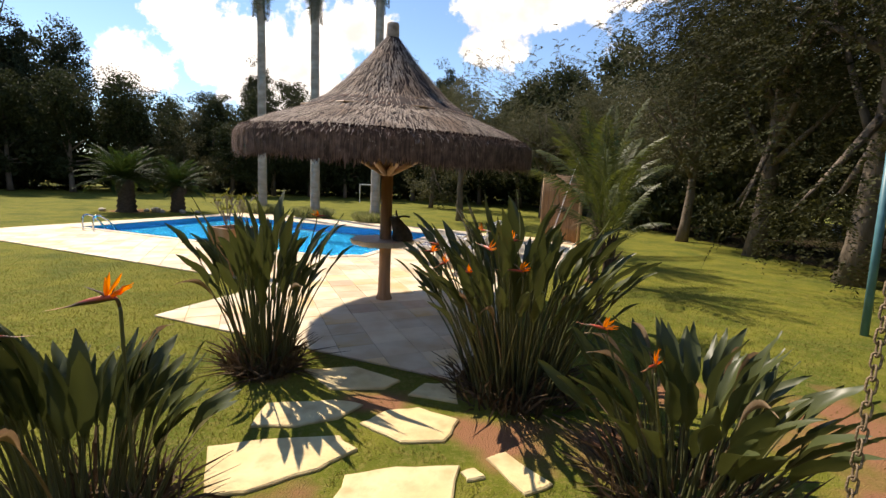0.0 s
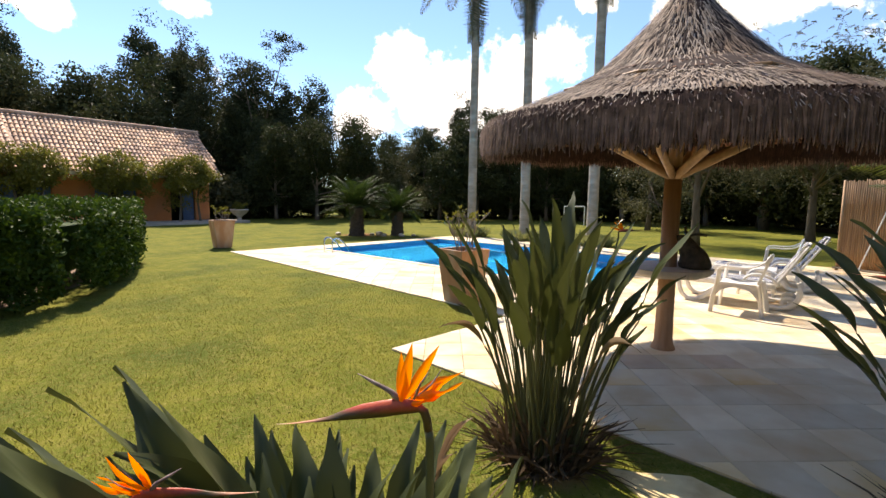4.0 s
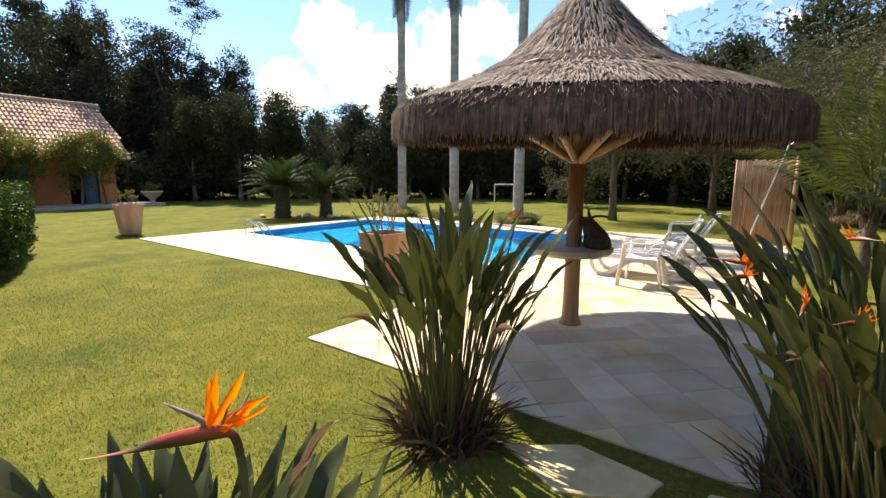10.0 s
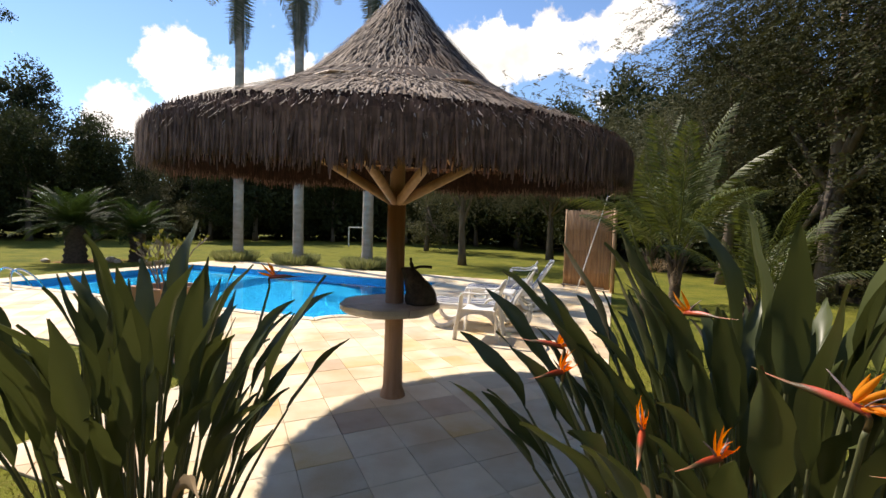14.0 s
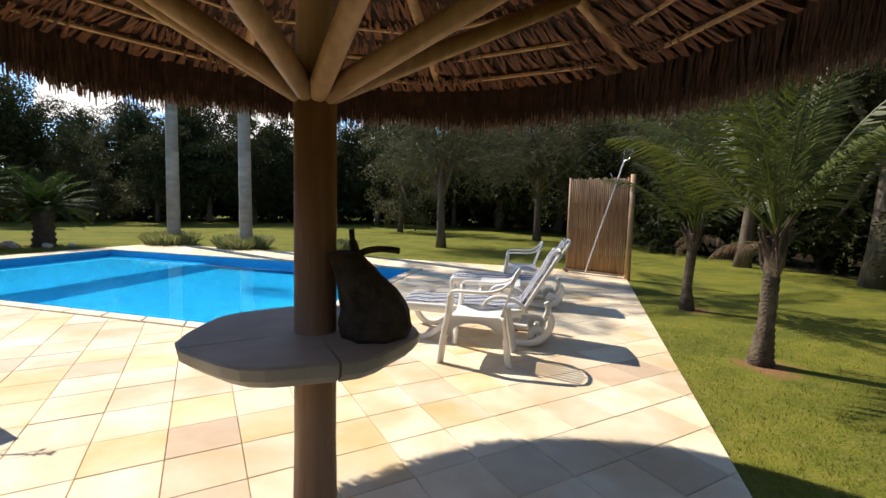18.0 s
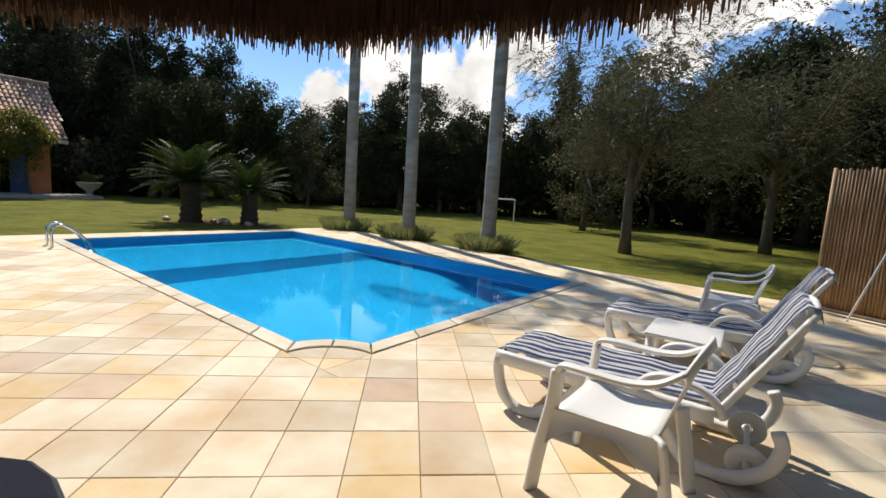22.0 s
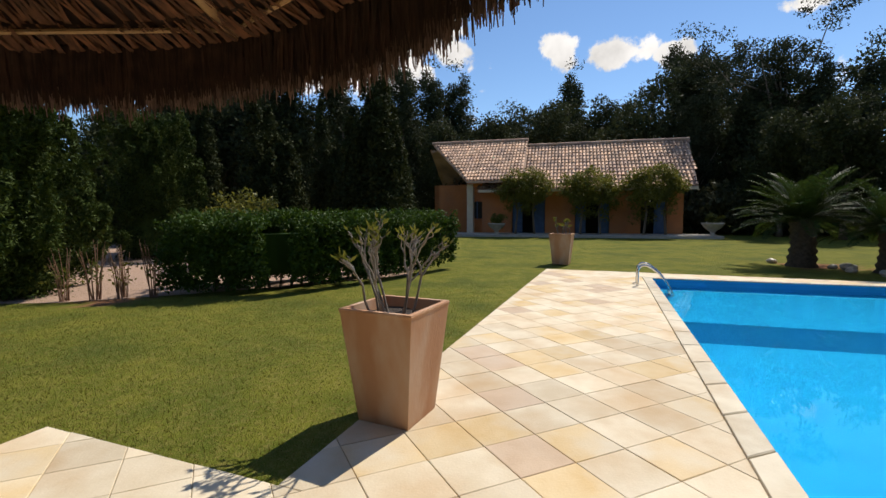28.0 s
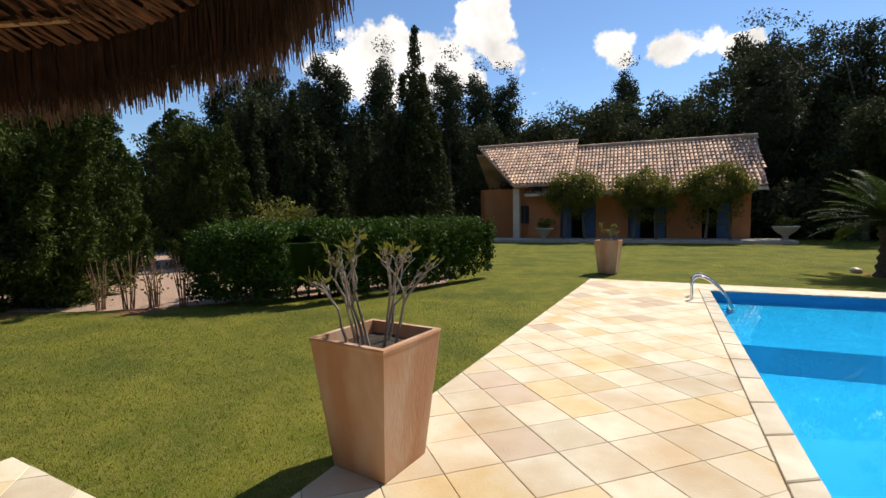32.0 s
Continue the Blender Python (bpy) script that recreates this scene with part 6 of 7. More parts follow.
kaizuka(-7.4, -.45, 3.5, 1.3, 1)
kaizuka(-6.7, -2.6, 3.9, 1.5, 2)
kaizuka(-9.0, -2.8, 4.6, 1.7, 3)
kaizuka(-13.8, -3.2, 5.2, 1.7, 5)

DRIVE = [(-6.9, .95), (-7.62, 2.2), (-8.9, 4.0), (-10.6, 5.9), (-13.5, 5.6), (-19.0, 1.0), (-26, -8), (-30, -20), (-12, -22), (-7.2, -9.0), (-4.6, -7.6), (-4.4, -5.6), (-6.9, -3.5), (-6.6, -.5)]
tagged(mesh_ob("driveway", [(x, y, -.012) for x, y in DRIVE], [tuple(range(len(DRIVE)))], M_GRAVEL), "pink gravel drive behind the hedge", "driveway", kind="structure")


def cane_shrub(x, y, h, seed):
    rnd = random.Random(seed)
    t = thing("cane_shrub", (x, y, -.02), "thin bare reddish cane shrub at the drive edge", "shrub", "cane shrubs")
    for k in range(13):
        bm = bmesh.new()
        a, q = rnd.uniform(0, 6.28), rnd.uniform(.02, .08)
        e = rnd.uniform(.06, .22)
        tube(bm, [(q * math.cos(a), q * math.sin(a), -.05), (e * .6 * math.cos(a), e * .6 * math.sin(a), h * .5), (e * math.cos(a + .3), e * math.sin(a + .3), h * rnd.uniform(.7, 1.05))], [.009, .007, .003], 5)
        part("cane", bm, M_CANE, t)
    rng = np.random.default_rng(seed)
    v, f = leaf_soup(rng.normal(size=(10, 3)) * .1 + np.array([0, 0, h * .45]), np.full(10, .12), 8, .03, rng)
    soup_ob("foliage", v, f, L_VINE, t)


M_CANE = mat("reddish cane", (0.20, 0.10, 0.06), (0.30, 0.17, 0.10), 9, 0.8)
for k, (x, y) in enumerate(((-7.02, .95), (-7.18, 1.33), (-7.38, 1.67), (-7.54, 2.11))):
    cane_shrub(x, y, .85 + .1 * (k % 2), 90 + k)
for k, (x, y, r) in enumerate(((-4.6, -3.4, .42), (-5.6, -4.4, .4))):
    rng = np.random.default_rng(200 + k)
    t = thing("box_ball", (x, y, -.02), "small clipped round box shrub beside the drive", "shrub", "clipped balls")
    bm = bmesh.new()
    tube(bm, [(0, 0, -.05), (0, 0, r)], [.03, .02], 6)
    part("stem", bm, M_BARK, t)
    d = rng.normal(size=(150, 3)); d /= np.linalg.norm(d, axis=1)[:, None]
    v, f = leaf_soup(d * r * .9 + np.array([0, 0, r]), np.full(150, .08), 30, .02, rng, 1.0)
    soup_ob("foliage", v, f, L_HEDGE, t)


for k, (x, y, r, h) in enumerate(((-12.3, 1.0, 1.5, 1.9),)):
    rng = np.random.default_rng(210 + k)
    t = thing("shrub", (x, y, -.02), "loose yellow-green shrub behind the clipped hedge", "shrub", "loose shrubs")
    bm = bmesh.new()
    for j in range(5):
        tube(bm, [(.05 * math.cos(j * 1.3), .05 * math.sin(j * 1.3), -.05), (.5 * r * math.cos(j * 1.3), .5 * r * math.sin(j * 1.3), h * .8)], [.04, .012], 5)
    part("trunk", bm, M_BARK, t)
    d = rng.normal(size=(90, 3)); d /= np.linalg.norm(d, axis=1)[:, None]
    v, f = leaf_soup(d * np.array([r, r, h * .5]) * (.5 + .5 * rng.random((90, 1))) + np.array([0, 0, h * .5]), np.full(90, .28), 60, .05, rng)
    soup_ob("foliage", v, f, L_VINE, t)


def bank():
    pts = [(-16, -20), (-10, -13.5), (-4, -11.5), (2, -12)]
    rng = np.random.default_rng(77)
    C = []
    for _ in range(420):
        x = rng.random() * 3
        i = min(int(x), 2)
        p, q = np.array(pts[i]), np.array(pts[i + 1])
        C.append((*(p + (q - p) * (x - i) + rng.normal(size=2) * .5), rng.uniform(.05, .75)))
    t = thing("low_hedge", (0, 0, 0), "low grey-green bank of shrubs across the drive", "hedge")
    v, f = leaf_soup(C, np.full(len(C), .3), 50, .07, rng)
    soup_ob("foliage", v, f, L_OLIVE, t)


bank()

# ---- white plastic furniture ----


def ribbon(bm, pts, w, t, side):
    """A flat moulded strip along points: w across (along side), t thick."""
    pts = [Vector(p) for p in pts]
    side = Vector(side).normalized()
    rows = []
    for i, p in enumerate(pts):
        d = (pts[min(i + 1, len(pts) - 1)] - pts[max(i - 1, 0)]).normalized()
        n = d.cross(side).normalized()
        b = min(w, t) * .22
        rows.append([bm.verts.new(p + side * u + n * v) for u, v in ((-w / 2 + b, -t / 2), (w / 2 - b, -t / 2), (w / 2, -t / 2 + b), (w / 2, t / 2 - b), (w / 2 - b, t / 2), (-w / 2 + b, t / 2), (-w / 2, t / 2 - b), (-w / 2, -t / 2 + b))])
    for a, b in zip(rows, rows[1:]):
        for k in range(8):
            bm.faces.new((a[k], a[(k + 1) % 8], b[(k + 1) % 8], b[k]))
    bm.faces.new(rows[0][::-1]), bm.faces.new(rows[-1])


def smooth_path(pts, n=5):
    """Catmull-Rom through points."""
    p = [Vector(q) for q in pts]
    out = []
    for i in range(len(p) - 1):
        a, b, c, d = p[max(i - 1, 0)], p[i], p[i + 1], p[min(i + 2, len(p) - 1)]
        for k in range(n):
            t = k / n
            out.append(.5 * ((2 * b) + (c - a) * t + (2 * a - 5 * b + 4 * c - d) * t * t + (3 * b - a - 3 * c + d) * t ** 3))
    return out + [p[-1]]


def armchair(x, y, rz, label):
    """A moulded garden armchair that faces +x."""
    t = thing("plastic_armchair", (x, y, 0), label, "chair", "plastic armchairs", rz)
    bm = bmesh.new()
    rows = []
    for i in range(9):
        u = i / 8
        xx = .23 - .44 * u
        z = .425 - .03 * math.sin(math.pi * u) - .01 * u + (.0 if i else -.02)
        hw = .235 - .03 * u
        rows.append([(xx, hw * v, z - .012 * (1 - v * v)) for v in (-1, -.6, -.2, .2, .6, 1)])
    top = [[bm.verts.new(p) for p in r] for r in rows]
    bot = [[bm.verts.new((p[0], p[1], p[2] - .012)) for p in r] for r in rows]
    for i in range(8):
        for j in range(5):
            bm.faces.new((top[i][j], top[i + 1][j], top[i + 1][j + 1], top[i][j + 1]))
            bm.faces.new((bot[i][j + 1], bot[i + 1][j + 1], bot[i + 1][j], bot[i][j]))
    for j in range(5):
        bm.faces.new((top[0][j + 1], bot[0][j + 1], bot[0][j], top[0][j])), bm.faces.new((top[8][j], bot[8][j], bot[8][j + 1], top[8][j + 1]))
    for i in range(8):
        bm.faces.new((top[i][0], bot[i][0], bot[i + 1][0], top[i + 1][0])), bm.faces.new((top[i + 1][5], bot[i + 1][5], bot[i][5], top[i][5]))
    part("seat", bm, M_WHITE, t, smooth=True)
    for sy in (1, -1):
        bm = bmesh.new()
        ribbon(bm, smooth_path([(.285, .275 * sy, 0), (.262, .262 * sy, .22), (.225, .25 * sy, .43), (.21, .25 * sy, .60)]), .068, .028, (0.6, .8 * sy, 0))
        part("front_leg", bm, M_WHITE, t, smooth=True)
        bm = bmesh.new()
        ribbon(bm, smooth_path([(-.30, .225 * sy, 0), (-.265, .215 * sy, .22), (-.225, .21 * sy, .42)]), .07, .026, (0.7, -.7 * sy, 0))
        part("back_leg", bm, M_WHITE, t, smooth=True)
        bm = bmesh.new()
        ribbon(bm, smooth_path([(.21, .25 * sy, .595), (.19, .255 * sy, .628), (.08, .265 * sy, .635), (-.08, .262 * sy, .635), (-.2, .25 * sy, .66), (-.29, .215 * sy, .72)]), .062, .02, (0, 1, 0))
        part("armrest", bm, M_WHITE, t, smooth=True)
        # arched skirt between the legs
        bm = bmesh.new()
        top, low = [], []
        for k in range(11):
            u = k / 10
            x, y = .235 - .465 * u, (.248 - .036 * u) * sy
            arch = .055 + .13 * abs(2 * u - 1) ** 2.6
            top.append((x, y, .415)), low.append((x + (.012 if u < .5 else -.012) * abs(2 * u - 1), y + .006 * sy, .415 - arch))
        for o in (-.007, .007):
            r0, r1 = [bm.verts.new((p[0], p[1] + o, p[2])) for p in top], [bm.verts.new((p[0], p[1] + o, p[2])) for p in low]
            for k in range(10):
                bm.faces.new((r0[k], r0[k + 1], r1[k + 1], r1[k]))
        bm.verts.ensure_lookup_table()
        for k in range(10):
            bm.faces.new((bm.verts[11 + k], bm.verts[12 + k], bm.verts[34 + k], bm.verts[33 + k]))
        part("skirt", bm, M_WHITE, t, smooth=True)
    bm = bmesh.new()
    ribbon(bm, smooth_path([(-.29, .22, .70), (-.325, .15, .775), (-.34, 0, .80), (-.325, -.15, .775), (-.29, -.22, .70)]), .045, .018, (.3, 0, 1))
    part("top_rail", bm, M_WHITE, t, smooth=True)
    for k in range(7):
        yy = -.165 + .055 * k
        bm = bmesh.new()
        ribbon(bm, smooth_path([(-.205, yy * .95, .40), (-.255, yy, .55), (-.33 + abs(yy) * .12, yy, .775 - abs(yy) * .25)], 4), .026, .008, (0, 1, 0))
        part("back_slat", bm, M_WHITE, t, smooth=True)
    return t


def stripe_mat():
    m = bpy.data.materials.new("blue and white striped canvas")
    m.use_nodes = True
    nt = m.node_tree
    N, L = nt.nodes.new, nt.links.new
    p = nt.nodes["Principled BSDF"]
    p.inputs["Roughness"].default_value = .85
    co, sep = N("ShaderNodeTexCoord"), N("ShaderNodeSeparateXYZ")
    L(co.outputs["Object"], sep.inputs[0])
    mu = N("ShaderNodeMath"); mu.operation = 'MULTIPLY'
    mu.inputs[1].default_value = 1 / .082
    L(sep.outputs["Y"], mu.inputs[0])
    fr = N("ShaderNodeMath"); fr.operation = 'FRACT'
    L(mu.outputs[0], fr.inputs[0])
    gt = N("ShaderNodeMath"); gt.operation = 'GREATER_THAN'
    gt.inputs[1].default_value = .5
    L(fr.outputs[0], gt.inputs[0])
    mx = N("ShaderNodeMix"); mx.data_type = 'RGBA'
    mx.inputs[6].default_value, mx.inputs[7].default_value = (.045, .075, .20, 1), (.74, .74, .72, 1)
    L(gt.outputs[0], mx.inputs[0]), L(mx.outputs[2], p.inputs["Base Color"])
    n, b = N("ShaderNodeTexNoise"), N("ShaderNodeBump")
    n.inputs["Scale"].default_value = 14
    b.inputs["Strength"].default_value, b.inputs["Distance"].default_value = .4, .01
    L(n.outputs["Fac"], b.inputs["Height"]), L(b.outputs[0], p.inputs["Normal"])
    return m


M_STRIPE = stripe_mat()


def lounger(x, y, rz, label, back=50):
    """A moulded sun lounger, its foot towards -x, its raised back towards +x."""
    t = thing("sun_lounger", (x, y, 0), label, "sun lounger", "sun loungers", rz)
    HX, Z = .60, .33
    b = radians(back)
    for sy in (1, -1):
        yy = .30 * sy
        bm = bmesh.new()
        ribbon(bm, smooth_path([(-.62, yy, Z), (-.2, yy, Z - .005), (.2, yy, Z - .005), (HX, yy, Z - .01)]), .055, .085, (0, 1, 0))
        part("side_rail", bm, M_WHITE, t, smooth=True)
        bm = bmesh.new()
        ribbon(bm, smooth_path([(-.60, yy, Z), (-.605, yy, .25), (-.56, yy, .10), (-.46, yy, .025), (-.33, yy, .035), (-.18, yy, .15), (-.06, yy, Z - .02)]), .055, .062, (0, 1, 0))
        part("foot_loop", bm, M_WHITE, t, smooth=True)
        bm = bmesh.new()
        ribbon(bm, smooth_path([(.30, yy, Z - .01), (.40, yy, .17), (.48, yy, .06), (.58, yy, .035), (.72, yy, .045), (.84, yy, .13), (.885, yy, .25), (.86, yy, .33)]), .055, .062, (0, 1, 0))
        part("rear_loop", bm, M_WHITE, t, smooth=True)
        bm = bmesh.new()
        ribbon(bm, smooth_path([(.20, yy * 1.05, Z), (.27, yy * 1.08, .44), (.38, yy * 1.08, .48), (.52, yy * 1.08, .455), (.60, yy * 1.06, .40), (.64, yy * 1.03, Z)]), .055, .035, (0, 1, 0))
        part("armrest", bm, M_WHITE, t, smooth=True)
        bm = bmesh.new()
        ribbon(bm, smooth_path([(HX, yy * .97, Z), (HX + .35 * math.cos(b), yy * .97, Z + .35 * math.sin(b)), (HX + .64 * math.cos(b), yy * .9, Z + .64 * math.sin(b))]), .05, .035, (0, 1, 0))
        part("back_rail", bm, M_WHITE, t, smooth=True)
        w = bmesh.new()
        seg = 20
        rings = []
        for r, o in ((.03, -.02), (.085, -.02), (.098, -.012), (.098, .012), (.085, .02), (.03, .02)):
            rings.append([w.verts.new((.76 + r * math.cos(6.283 * k / seg), yy * .78 + o, .10 + r * math.sin(6.283 * k / seg))) for k in range(seg)])
        for p, q in zip(rings, rings[1:] + rings[:1]):
            for k in range(seg):
                w.faces.new((p[k], p[(k + 1) % seg], q[(k + 1) % seg], q[k]))
        part("wheel", w, M_WHITE, t, smooth=True)
    bm = bmesh.new()
    tube(bm, [(.76, -.28, .10), (.76, .28, .10)], .015, 8)
    part("axle", bm, M_WHITE, t)
    bm = bmesh.new()
    ribbon(bm, [(HX + .64 * math.cos(b), -.29, Z + .64 * math.sin(b)), (HX + .67 * math.cos(b), -.15, Z + .67 * math.sin(b)), (HX + .68 * math.cos(b), 0, Z + .68 * math.sin(b)), (HX + .67 * math.cos(b), .15, Z + .67 * math.sin(b)), (HX + .64 * math.cos(b), .29, Z + .64 * math.sin(b))], .06, .03, (math.cos(b), 0, math.sin(b)))
    part("head_rail", bm, M_WHITE, t, smooth=True)
    for k in range(9):
        xx = -.56 + .135 * k
        bm = bmesh.new()
        ribbon(bm, [(xx, -.29, Z + .012), (xx, .29, Z + .012)], .075, .014, (1, 0, 0))
        part("seat_slat", bm, M_WHITE, t)
    for k in range(5):
        s = .07 + .13 * k
        bm = bmesh.new()
        ribbon(bm, [(HX + s * math.cos(b), -.28, Z + s * math.sin(b)), (HX + s * math.cos(b), .28, Z + s * math.sin(b))], .08, .012, (math.cos(b), 0, math.sin(b)))
        part("back_slat", bm, M_WHITE, t)
    # striped pad, draped over seat and back
    prof = [(-.63, .30), (-.64, Z + .03)] + [(-.6 + 1.17 * k / 10, Z + .045 + .006 * math.sin(k * 2.1)) for k in range(11)] + [(HX + s * math.cos(b) - .03 * math.sin(b), Z + .03 + s * math.sin(b) + .03 * math.cos(b) + .01 * math.sin(s * 25)) for s in np.linspace(.03, .66, 9)] + [(HX + .70 * math.cos(b), Z + .69 * math.sin(b)), (HX + .73 * math.cos(b), Z + .62 * math.sin(b))]
    bm = bmesh.new()
    rows = []
    for i, (px, pz) in enumerate(prof):
        rows.append([bm.verts.new((px, -.27 + .54 * j / 12 + .006 * math.sin(i * 1.7), pz + .005 * math.sin(j * 1.9 + i))) for j in range(13)])
    for p, q in zip(rows, rows[1:]):
        for j in range(12):
            bm.faces.new((p[j], q[j], q[j + 1], p[j + 1]))
    r = bmesh.ops.solidify(bm, geom=bm.faces[:], thickness=.018)
    part("pad", bm, M_STRIPE, t, "blue and white striped canvas pad", True)
    return t


def low_table(x, y, rz):
    t = thing("plastic_side_table", (x, y, 0), "low square white plastic side table between the loungers", "table", "", rz)
    bm = bmesh.new()
    box(bm, -.25, -.27, .395, .25, .27, .425, .012)
    part("tabletop", bm, M_WHITE, t)
    for i in (-1, 1):
        for j in (-1, 1):
            bm = bmesh.new()
            tube(bm, [(.235 * i, .255 * j, 0), (.20 * i, .22 * j, .4)], [.022, .032], 8)
            part("leg", bm, M_WHITE, t, smooth=True)
    for i in (-1, 1):
        bm = bmesh.new()
        box(bm, .2 * i - .01, -.21, .35, .2 * i + .01, .21, .398)
        part("apron", bm, M_WHITE, t)


lounger(-.34, 9.60, -6, "white plastic sun lounger with raised back and striped pad", 60)
lounger(.08, 11.36, -5, "white plastic sun lounger with striped pad beside the table", 58)
low_table(.08, 10.52, -6)
armchair(-.19, 8.87, 170, "white moulded plastic armchair standing before the sun lounger")
armchair(.50, 12.35, 176, "white moulded plastic armchair behind the far sun lounger")

# ---- bamboo screen, pole ----


def screen():
    a, b = Vector((1.75, 14.77, 0)), Vector((2.70, 14.05, 0))
    t = thing("bamboo_screen", a, "freestanding screen of upright bamboo canes at the terrace corner", "screen")
    d = (b - a)
    n = 30
    u = d.normalized()
    rnd = random.Random(3)
    for k in range(n):
        p = d * ((k + .5) / n)
        h = 1.98 + rnd.uniform(-.025, .025)
        bm = bmesh.new()
        r = d.length / n * .46
        zs = [.04, h * .22, h * .225, h * .23, h * .48, h * .485, h * .49, h * .74, h * .745, h * .75, h]
        tube(bm, [p + Vector((rnd.uniform(-.002, .002), rnd.uniform(-.002, .002), z)) for z in zs], [r, r, r * 1.12, r, r, r * 1.12, r, r, r * 1.12, r, r], 8)
        part("cane", bm, M_BAMBOO, t, smooth=True)
    nrm = Vector((-u.y, u.x, 0))
    for z in (.09, 1.05, 1.85):
        bm = bmesh.new()
        tube(bm, [-u * .04 + nrm * .04 + Vector((0, 0, z)), d + u * .04 + nrm * .04 + Vector((0, 0, z))], .022, 8)
        part("rail", bm, M_BAMBOO, t)
    bm = bmesh.new()
    tube(bm, [-u * .08 - nrm * .05 + Vector((0, 0, .06)), d - u * .1 - nrm * .05 + Vector((0, 0, .06))], .022, 8)
    part("foot_rail", bm, M_BARK, t)
    for p, r, h in ((d + u * .07, .055, 2.05), (-u * .03, .03, 2.0)):
        bm = bmesh.new()
        tube(bm, [p + Vector((0, 0, -.1)), p + Vector((0, 0, h))], [r, r * .92], 10)
        part("post", bm, M_POLE, t, smooth=True)
    bm = bmesh.new()
    tube(bm, [d * .72 + Vector((0, 0, 1.95)) - nrm * .05, d * .72 + Vector((0, 0, 2.03)) - nrm * .05, d * .72 + Vector((0, 0, 2.06)) - nrm * .12], .012, 7)
    part("shower_pipe", bm, M_CHROME, t)


screen()


def cleaning_pole():
    t = thing("pool_pole", (1.98, 14.28, 0), "long pale pool cleaning pole leaning on the bamboo screen", "pole")
    tip = Vector((.55, -.36, 2.28))
    bm = bmesh.new()
    tube(bm, [(0, 0, 0), tip], [.014, .014], 8)
    part("shaft", bm, M_WHITE, t)
    bm = bmesh.new()
    o = tip
    tube(bm, [o, o + Vector((.09, -.05, .06)), o + Vector((.14, -.06, .2)), o + Vector((.08, 0, .28)), o + Vector((0, .03, .2)), o], .008, 6)
    part("net_frame", bm, M_CHROME, t)


cleaning_pole()


def pool_ladder():
    t = thing("pool_ladder", W(-12.05, 8.3), "polished steel pool ladder rails arching over the coping", "ladder", "", TURN_T)
    for a in (0, .42):
        bm = bmesh.new()
        tube(bm, smooth_path([(a, -.30, 0), (a, -.30, .24), (a, -.28, .33), (a, -.21, .38), (a, -.10, .36), (a, .08, .22), (a, .22, .03), (a, .28, -.15), (a, .28, -.60)]), .021, 10)
        part("rail", bm, M_CHROME, t, smooth=True)
    for z in (-.25, -.42):
        bm = bmesh.new()
        box(bm, 0, .24, z, .42, .32, z + .025, .005)
        part("tread", bm, M_CHROME, t)


pool_ladder()

# ---- small things ----


def stump_ornament():
    """A dark rough wooden lump with two branch stubs, on the stone table against the post."""
    t = thing("wood_ornament", (UX + .235, UY + .01, .846), "dark rough carved wooden ornament with branch stubs on the table", "ornament")
    bm = bmesh.new()
    rows = []
    for k in range(12):
        s = k / 11
        c = Vector((-.10 * s + .03 * math.sin(s * 4), .0 - .02 * s, .315 * s))
        r = .155 * (1 - .60 * s ** 1.4) * (1 if k else .9)
        rows.append([bm.verts.new(c + Vector((r * .95 * math.cos(6.283 * j / 18), r * 1.1 * math.sin(6.283 * j / 18), 0)) * (1 + .10 * noise.noise((3 * math.cos(6.283 * j / 18), 3 * math.sin(6.283 * j / 18), 5 * s)) + .05 * math.sin(j * 3))) for j in range(18)])
    for a, b in zip(rows, rows[1:]):
        for j in range(18):
            bm.faces.new((a[j], a[(j + 1) % 18], b[(j + 1) % 18], b[j]))
    bm.faces.new(rows[0][::-1]), bm.faces.new(rows[-1])
    part("body", bm, M_BRUSH, t, smooth=True)
    bm = bmesh.new()
    tube(bm, smooth_path([(-.08, 0, .27), (-.085, .02, .31), (-.10, .03, .35), (-.105, .03, .40)]), [.022] * 6 + [.017] * 5 + [.011] * 5, 8)
    part("branch", bm, M_BRUSH, t, smooth=True)
    bm = bmesh.new()
    tube(bm, smooth_path([(-.08, 0, .30), (-.04, .02, .318), (.01, .03, .325), (.06, .04, .322), (.085, .045, .318)]), .013, 8)
    part("branch", bm, M_BRUSH, t, smooth=True)


stump_ornament()

for k, (x, y, r) in enumerate(((-12.4, 15.9, .16), (-12.0, 15.7, .12), (-12.7, 15.75, .1), (-11.3, 15.9, .13), (-13.8, 15.0, .12), (-11.0, 16.3, .1))):
    bm = bmesh.new()
    bmesh.ops.create_icosphere(bm, subdivisions=2, radius=r)
    for v in bm.verts:
        v.co *= 1 + .35 * noise.noise(v.co * 9 + Vector((k * 7, 0, 0)))
        v.co.z *= .65
    ob = part("rock", bm, M_SLAB)
    ob.location = (x, y, r * .3)
    tagged(ob, "small grey-brown rock at the cycad bed", "rock", "cycad rocks")


def goal():
    t = thing("goal_frame", (-8.2, 28.6, -.02), "small white goal frame at the far lawn edge", "goal")
    for p in ([(-.6, 0, 0), (-.6, 0, 1.15)], [(.6, 0, 0), (.6, 0, 1.15)], [(-.6, 0, 1.15), (.6, 0, 1.15)]):
        bm = bmesh.new()
        tube(bm, p, .035, 8)
        part("bar", bm, M_WHITE, t)


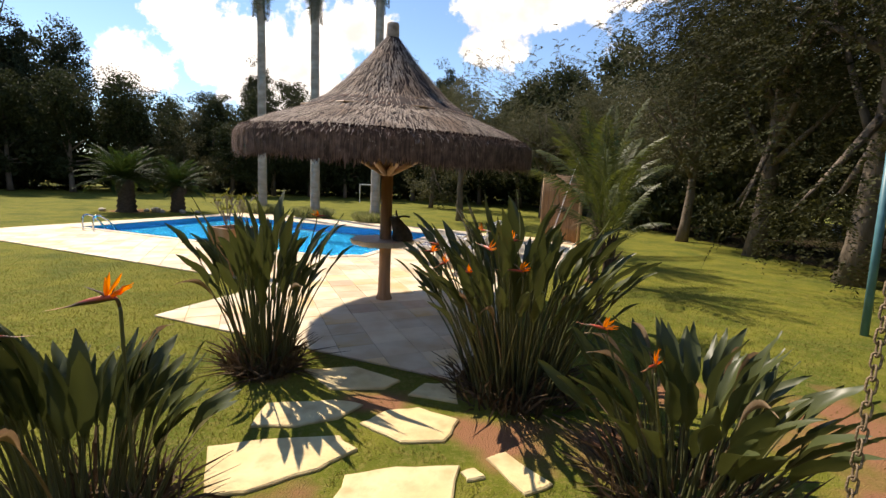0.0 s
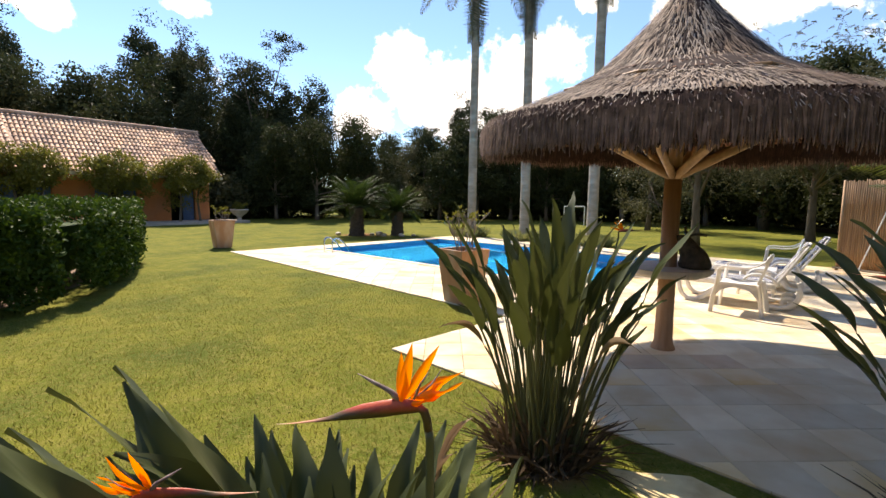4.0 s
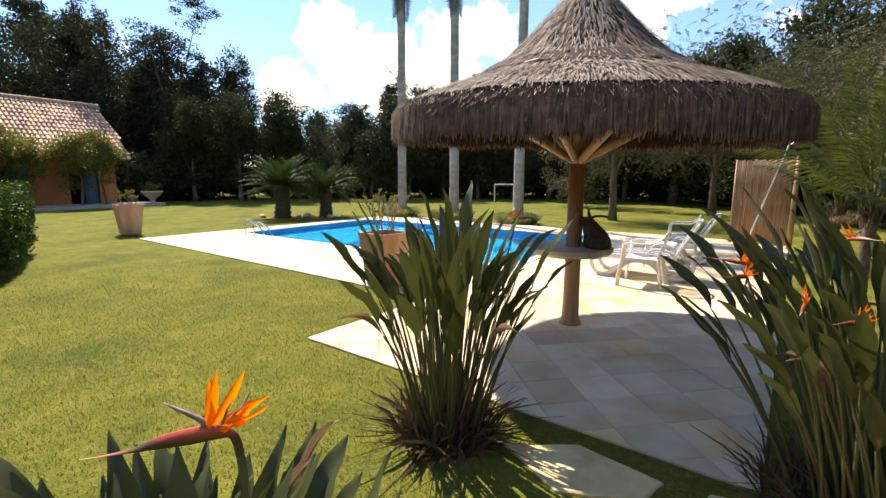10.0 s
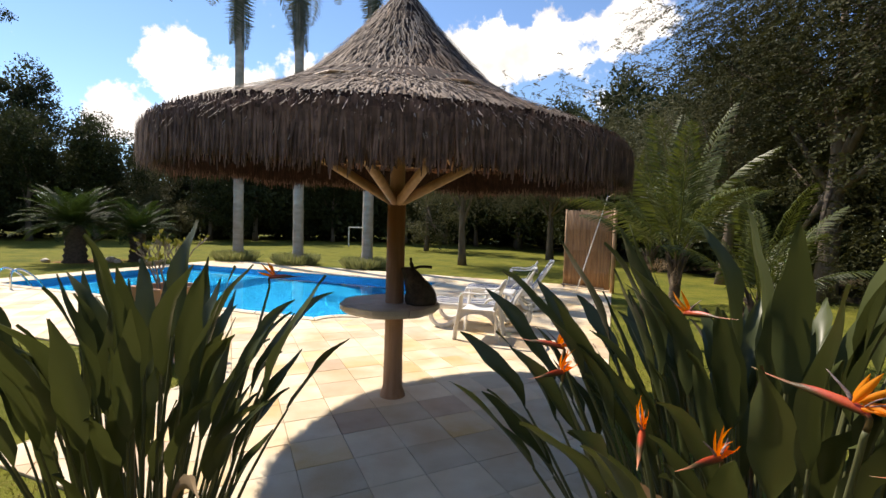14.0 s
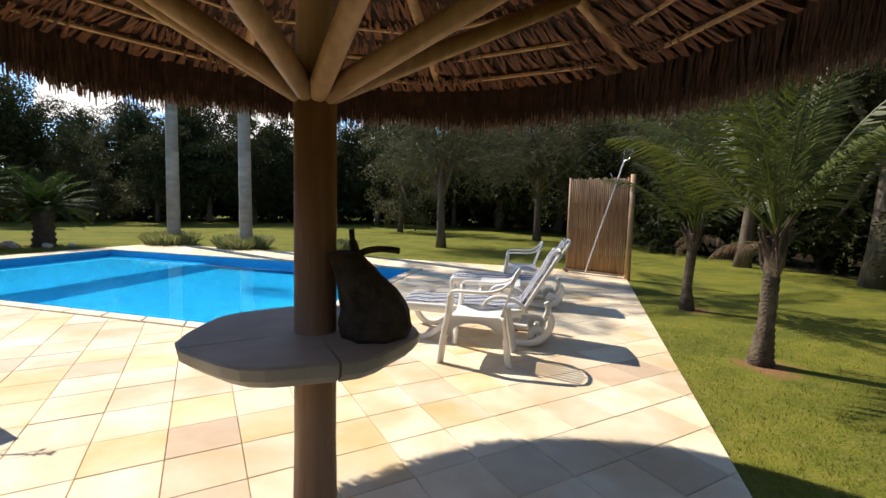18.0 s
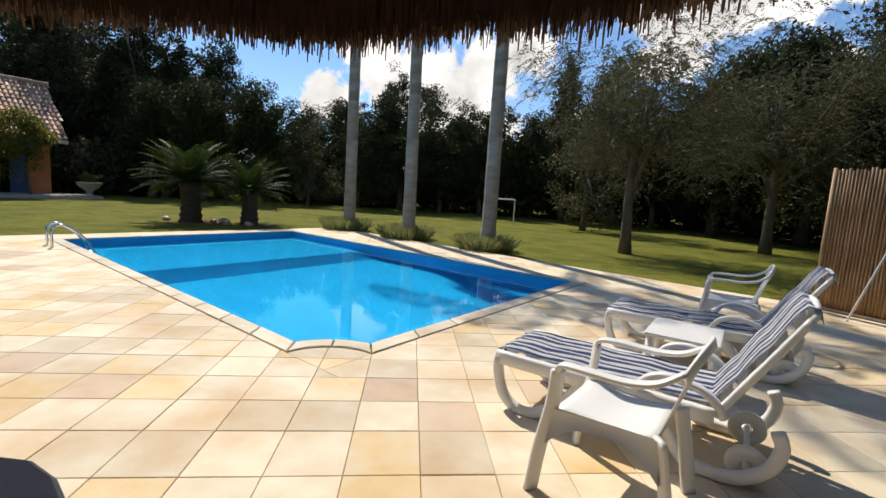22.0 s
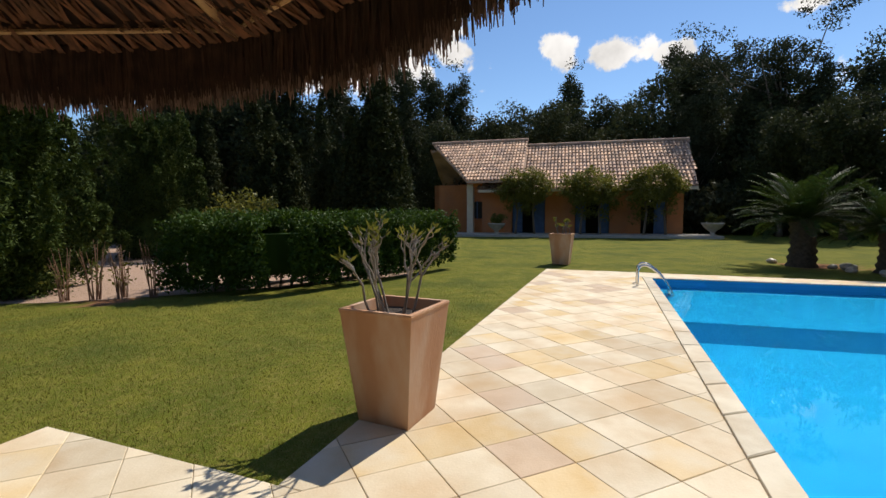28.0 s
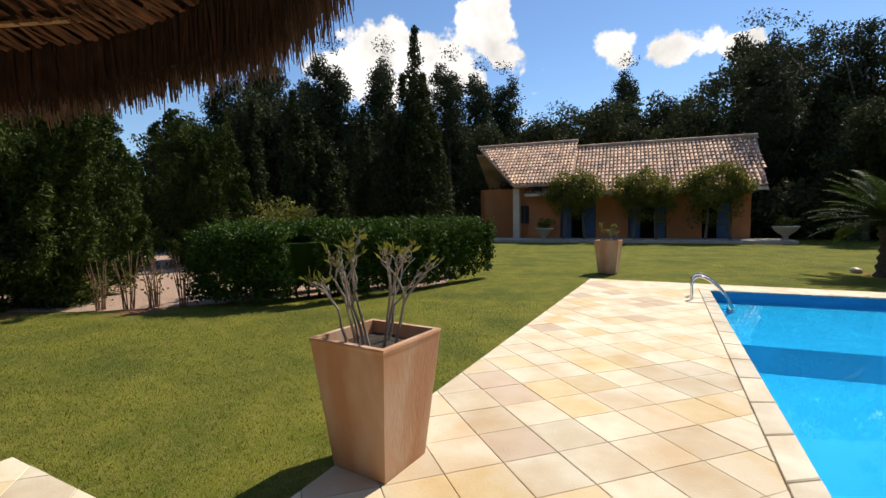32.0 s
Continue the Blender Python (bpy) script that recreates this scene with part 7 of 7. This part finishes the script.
goal()
M_PAINT = mat("blue-green painted steel", (0.05, 0.16, 0.19), (0.08, 0.22, 0.25), 6, .45)
M_RUST = mat("rusty chain", (0.16, 0.11, 0.06), (0.26, 0.19, 0.11), 30, .6, .4, metal=.4)


def swing():
    t = thing("swing_set", (0, 0, 0), "blue-green steel swing frame with a rusty chain", "swing")
    bm = bmesh.new()
    tube(bm, [(5.38, 6.81, -.1), (5.36, 6.92, 2.5)], .045, 10)
    part("leg", bm, M_PAINT, t, smooth=True)
    bm = bmesh.new()
    tube(bm, [(5.36, 6.92, 2.5), (1.75, 1.62, 2.5)], .045, 10)
    part("top_bar", bm, M_PAINT, t, smooth=True)
    bm = bmesh.new()
    tube(bm, [(2.15, 1.15, -.1), (1.75, 1.62, 2.5)], .045, 10)
    part("leg", bm, M_PAINT, t, smooth=True)
    a, b = Vector(CHAIN[0]), Vector(CHAIN[1])
    d = b - a
    n = int(d.length / .036)
    proto = None
    for k in range(n):
        if proto is None:
            bm = bmesh.new()
            pts = [(math.cos(q) * .0125, 0, math.sin(q) * .0125 + (.012 if math.sin(q) > 0 else -.012)) for q in np.linspace(0, 2 * math.pi, 15)]
            tube(bm, pts, .0035, 6, False)
            ob = part("link", bm, M_RUST, t, smooth=True)
            proto = ob
        else:
            ob = new("link", proto.data)
            ob.parent = t
        ob.matrix_basis = Matrix.Translation(a + d * (k / n)) @ d.to_track_quat('Z', 'Y').to_matrix().to_4x4() @ pose(0, 0, 0, 0, 0, 90 * (k % 2) + 20)


CHAIN = [(1.78, 1.67, .40), (2.16, 2.20, 2.48)]
swing()


def grass():
    """Short blades over the lawn near the walk."""
    rng = np.random.default_rng(9)
    n = 620000
    p = np.column_stack([rng.uniform(-10.5, 7.5, n), rng.uniform(-1.5, 12.5, n)])
    a, b = p @ np.array(E1), p @ np.array(E2)
    on = ((a > AN) & (a < A1) & (b > B0)) | ((a <= AN) & (b > BN))
    keep = ~on & (rng.random(n) < np.clip(1.35 - np.hypot(p[:, 0] + 1.2, p[:, 1] - 4.0) / 6.8, 0, 1))
    bare = np.zeros(n, bool)
    for x, y, r in SOIL:
        bare |= (np.hypot(p[:, 0] - x, p[:, 1] - y) < r * .8) & (rng.random(n) < .8)
    for s in STONES:
        c = np.mean(s, 0)
        bare |= np.hypot(p[:, 0] - c[0], p[:, 1] - c[1]) < np.mean(np.hypot(*(np.array(s) - c).T)) * 1.0
    p = p[keep & ~bare]
    n = len(p)
    q = np.column_stack([p, np.full(n, LAWN_Z - .004)])
    d = np.column_stack([rng.normal(size=(n, 2)) * .55, np.ones(n)])
    d /= np.linalg.norm(d, axis=1)[:, None]
    ln = rng.uniform(.012, .038, (n, 1))
    s = np.cross(d, rng.normal(size=(n, 3)))
    s /= np.linalg.norm(s, axis=1)[:, None]
    s *= .0032
    v = np.stack([q - s, q + s, q + d * ln], 1).reshape(-1, 3)
    ob = soup_ob("grass", v, np.arange(3 * n).reshape(-1, 3), L_GRASS, None)
    tagged(ob, "short mown grass blades over the lawn", "grass", kind="stuff")


grass()

for proto in (*WOODS, *BUSH):
    drop_proto(proto)
build_terrace()
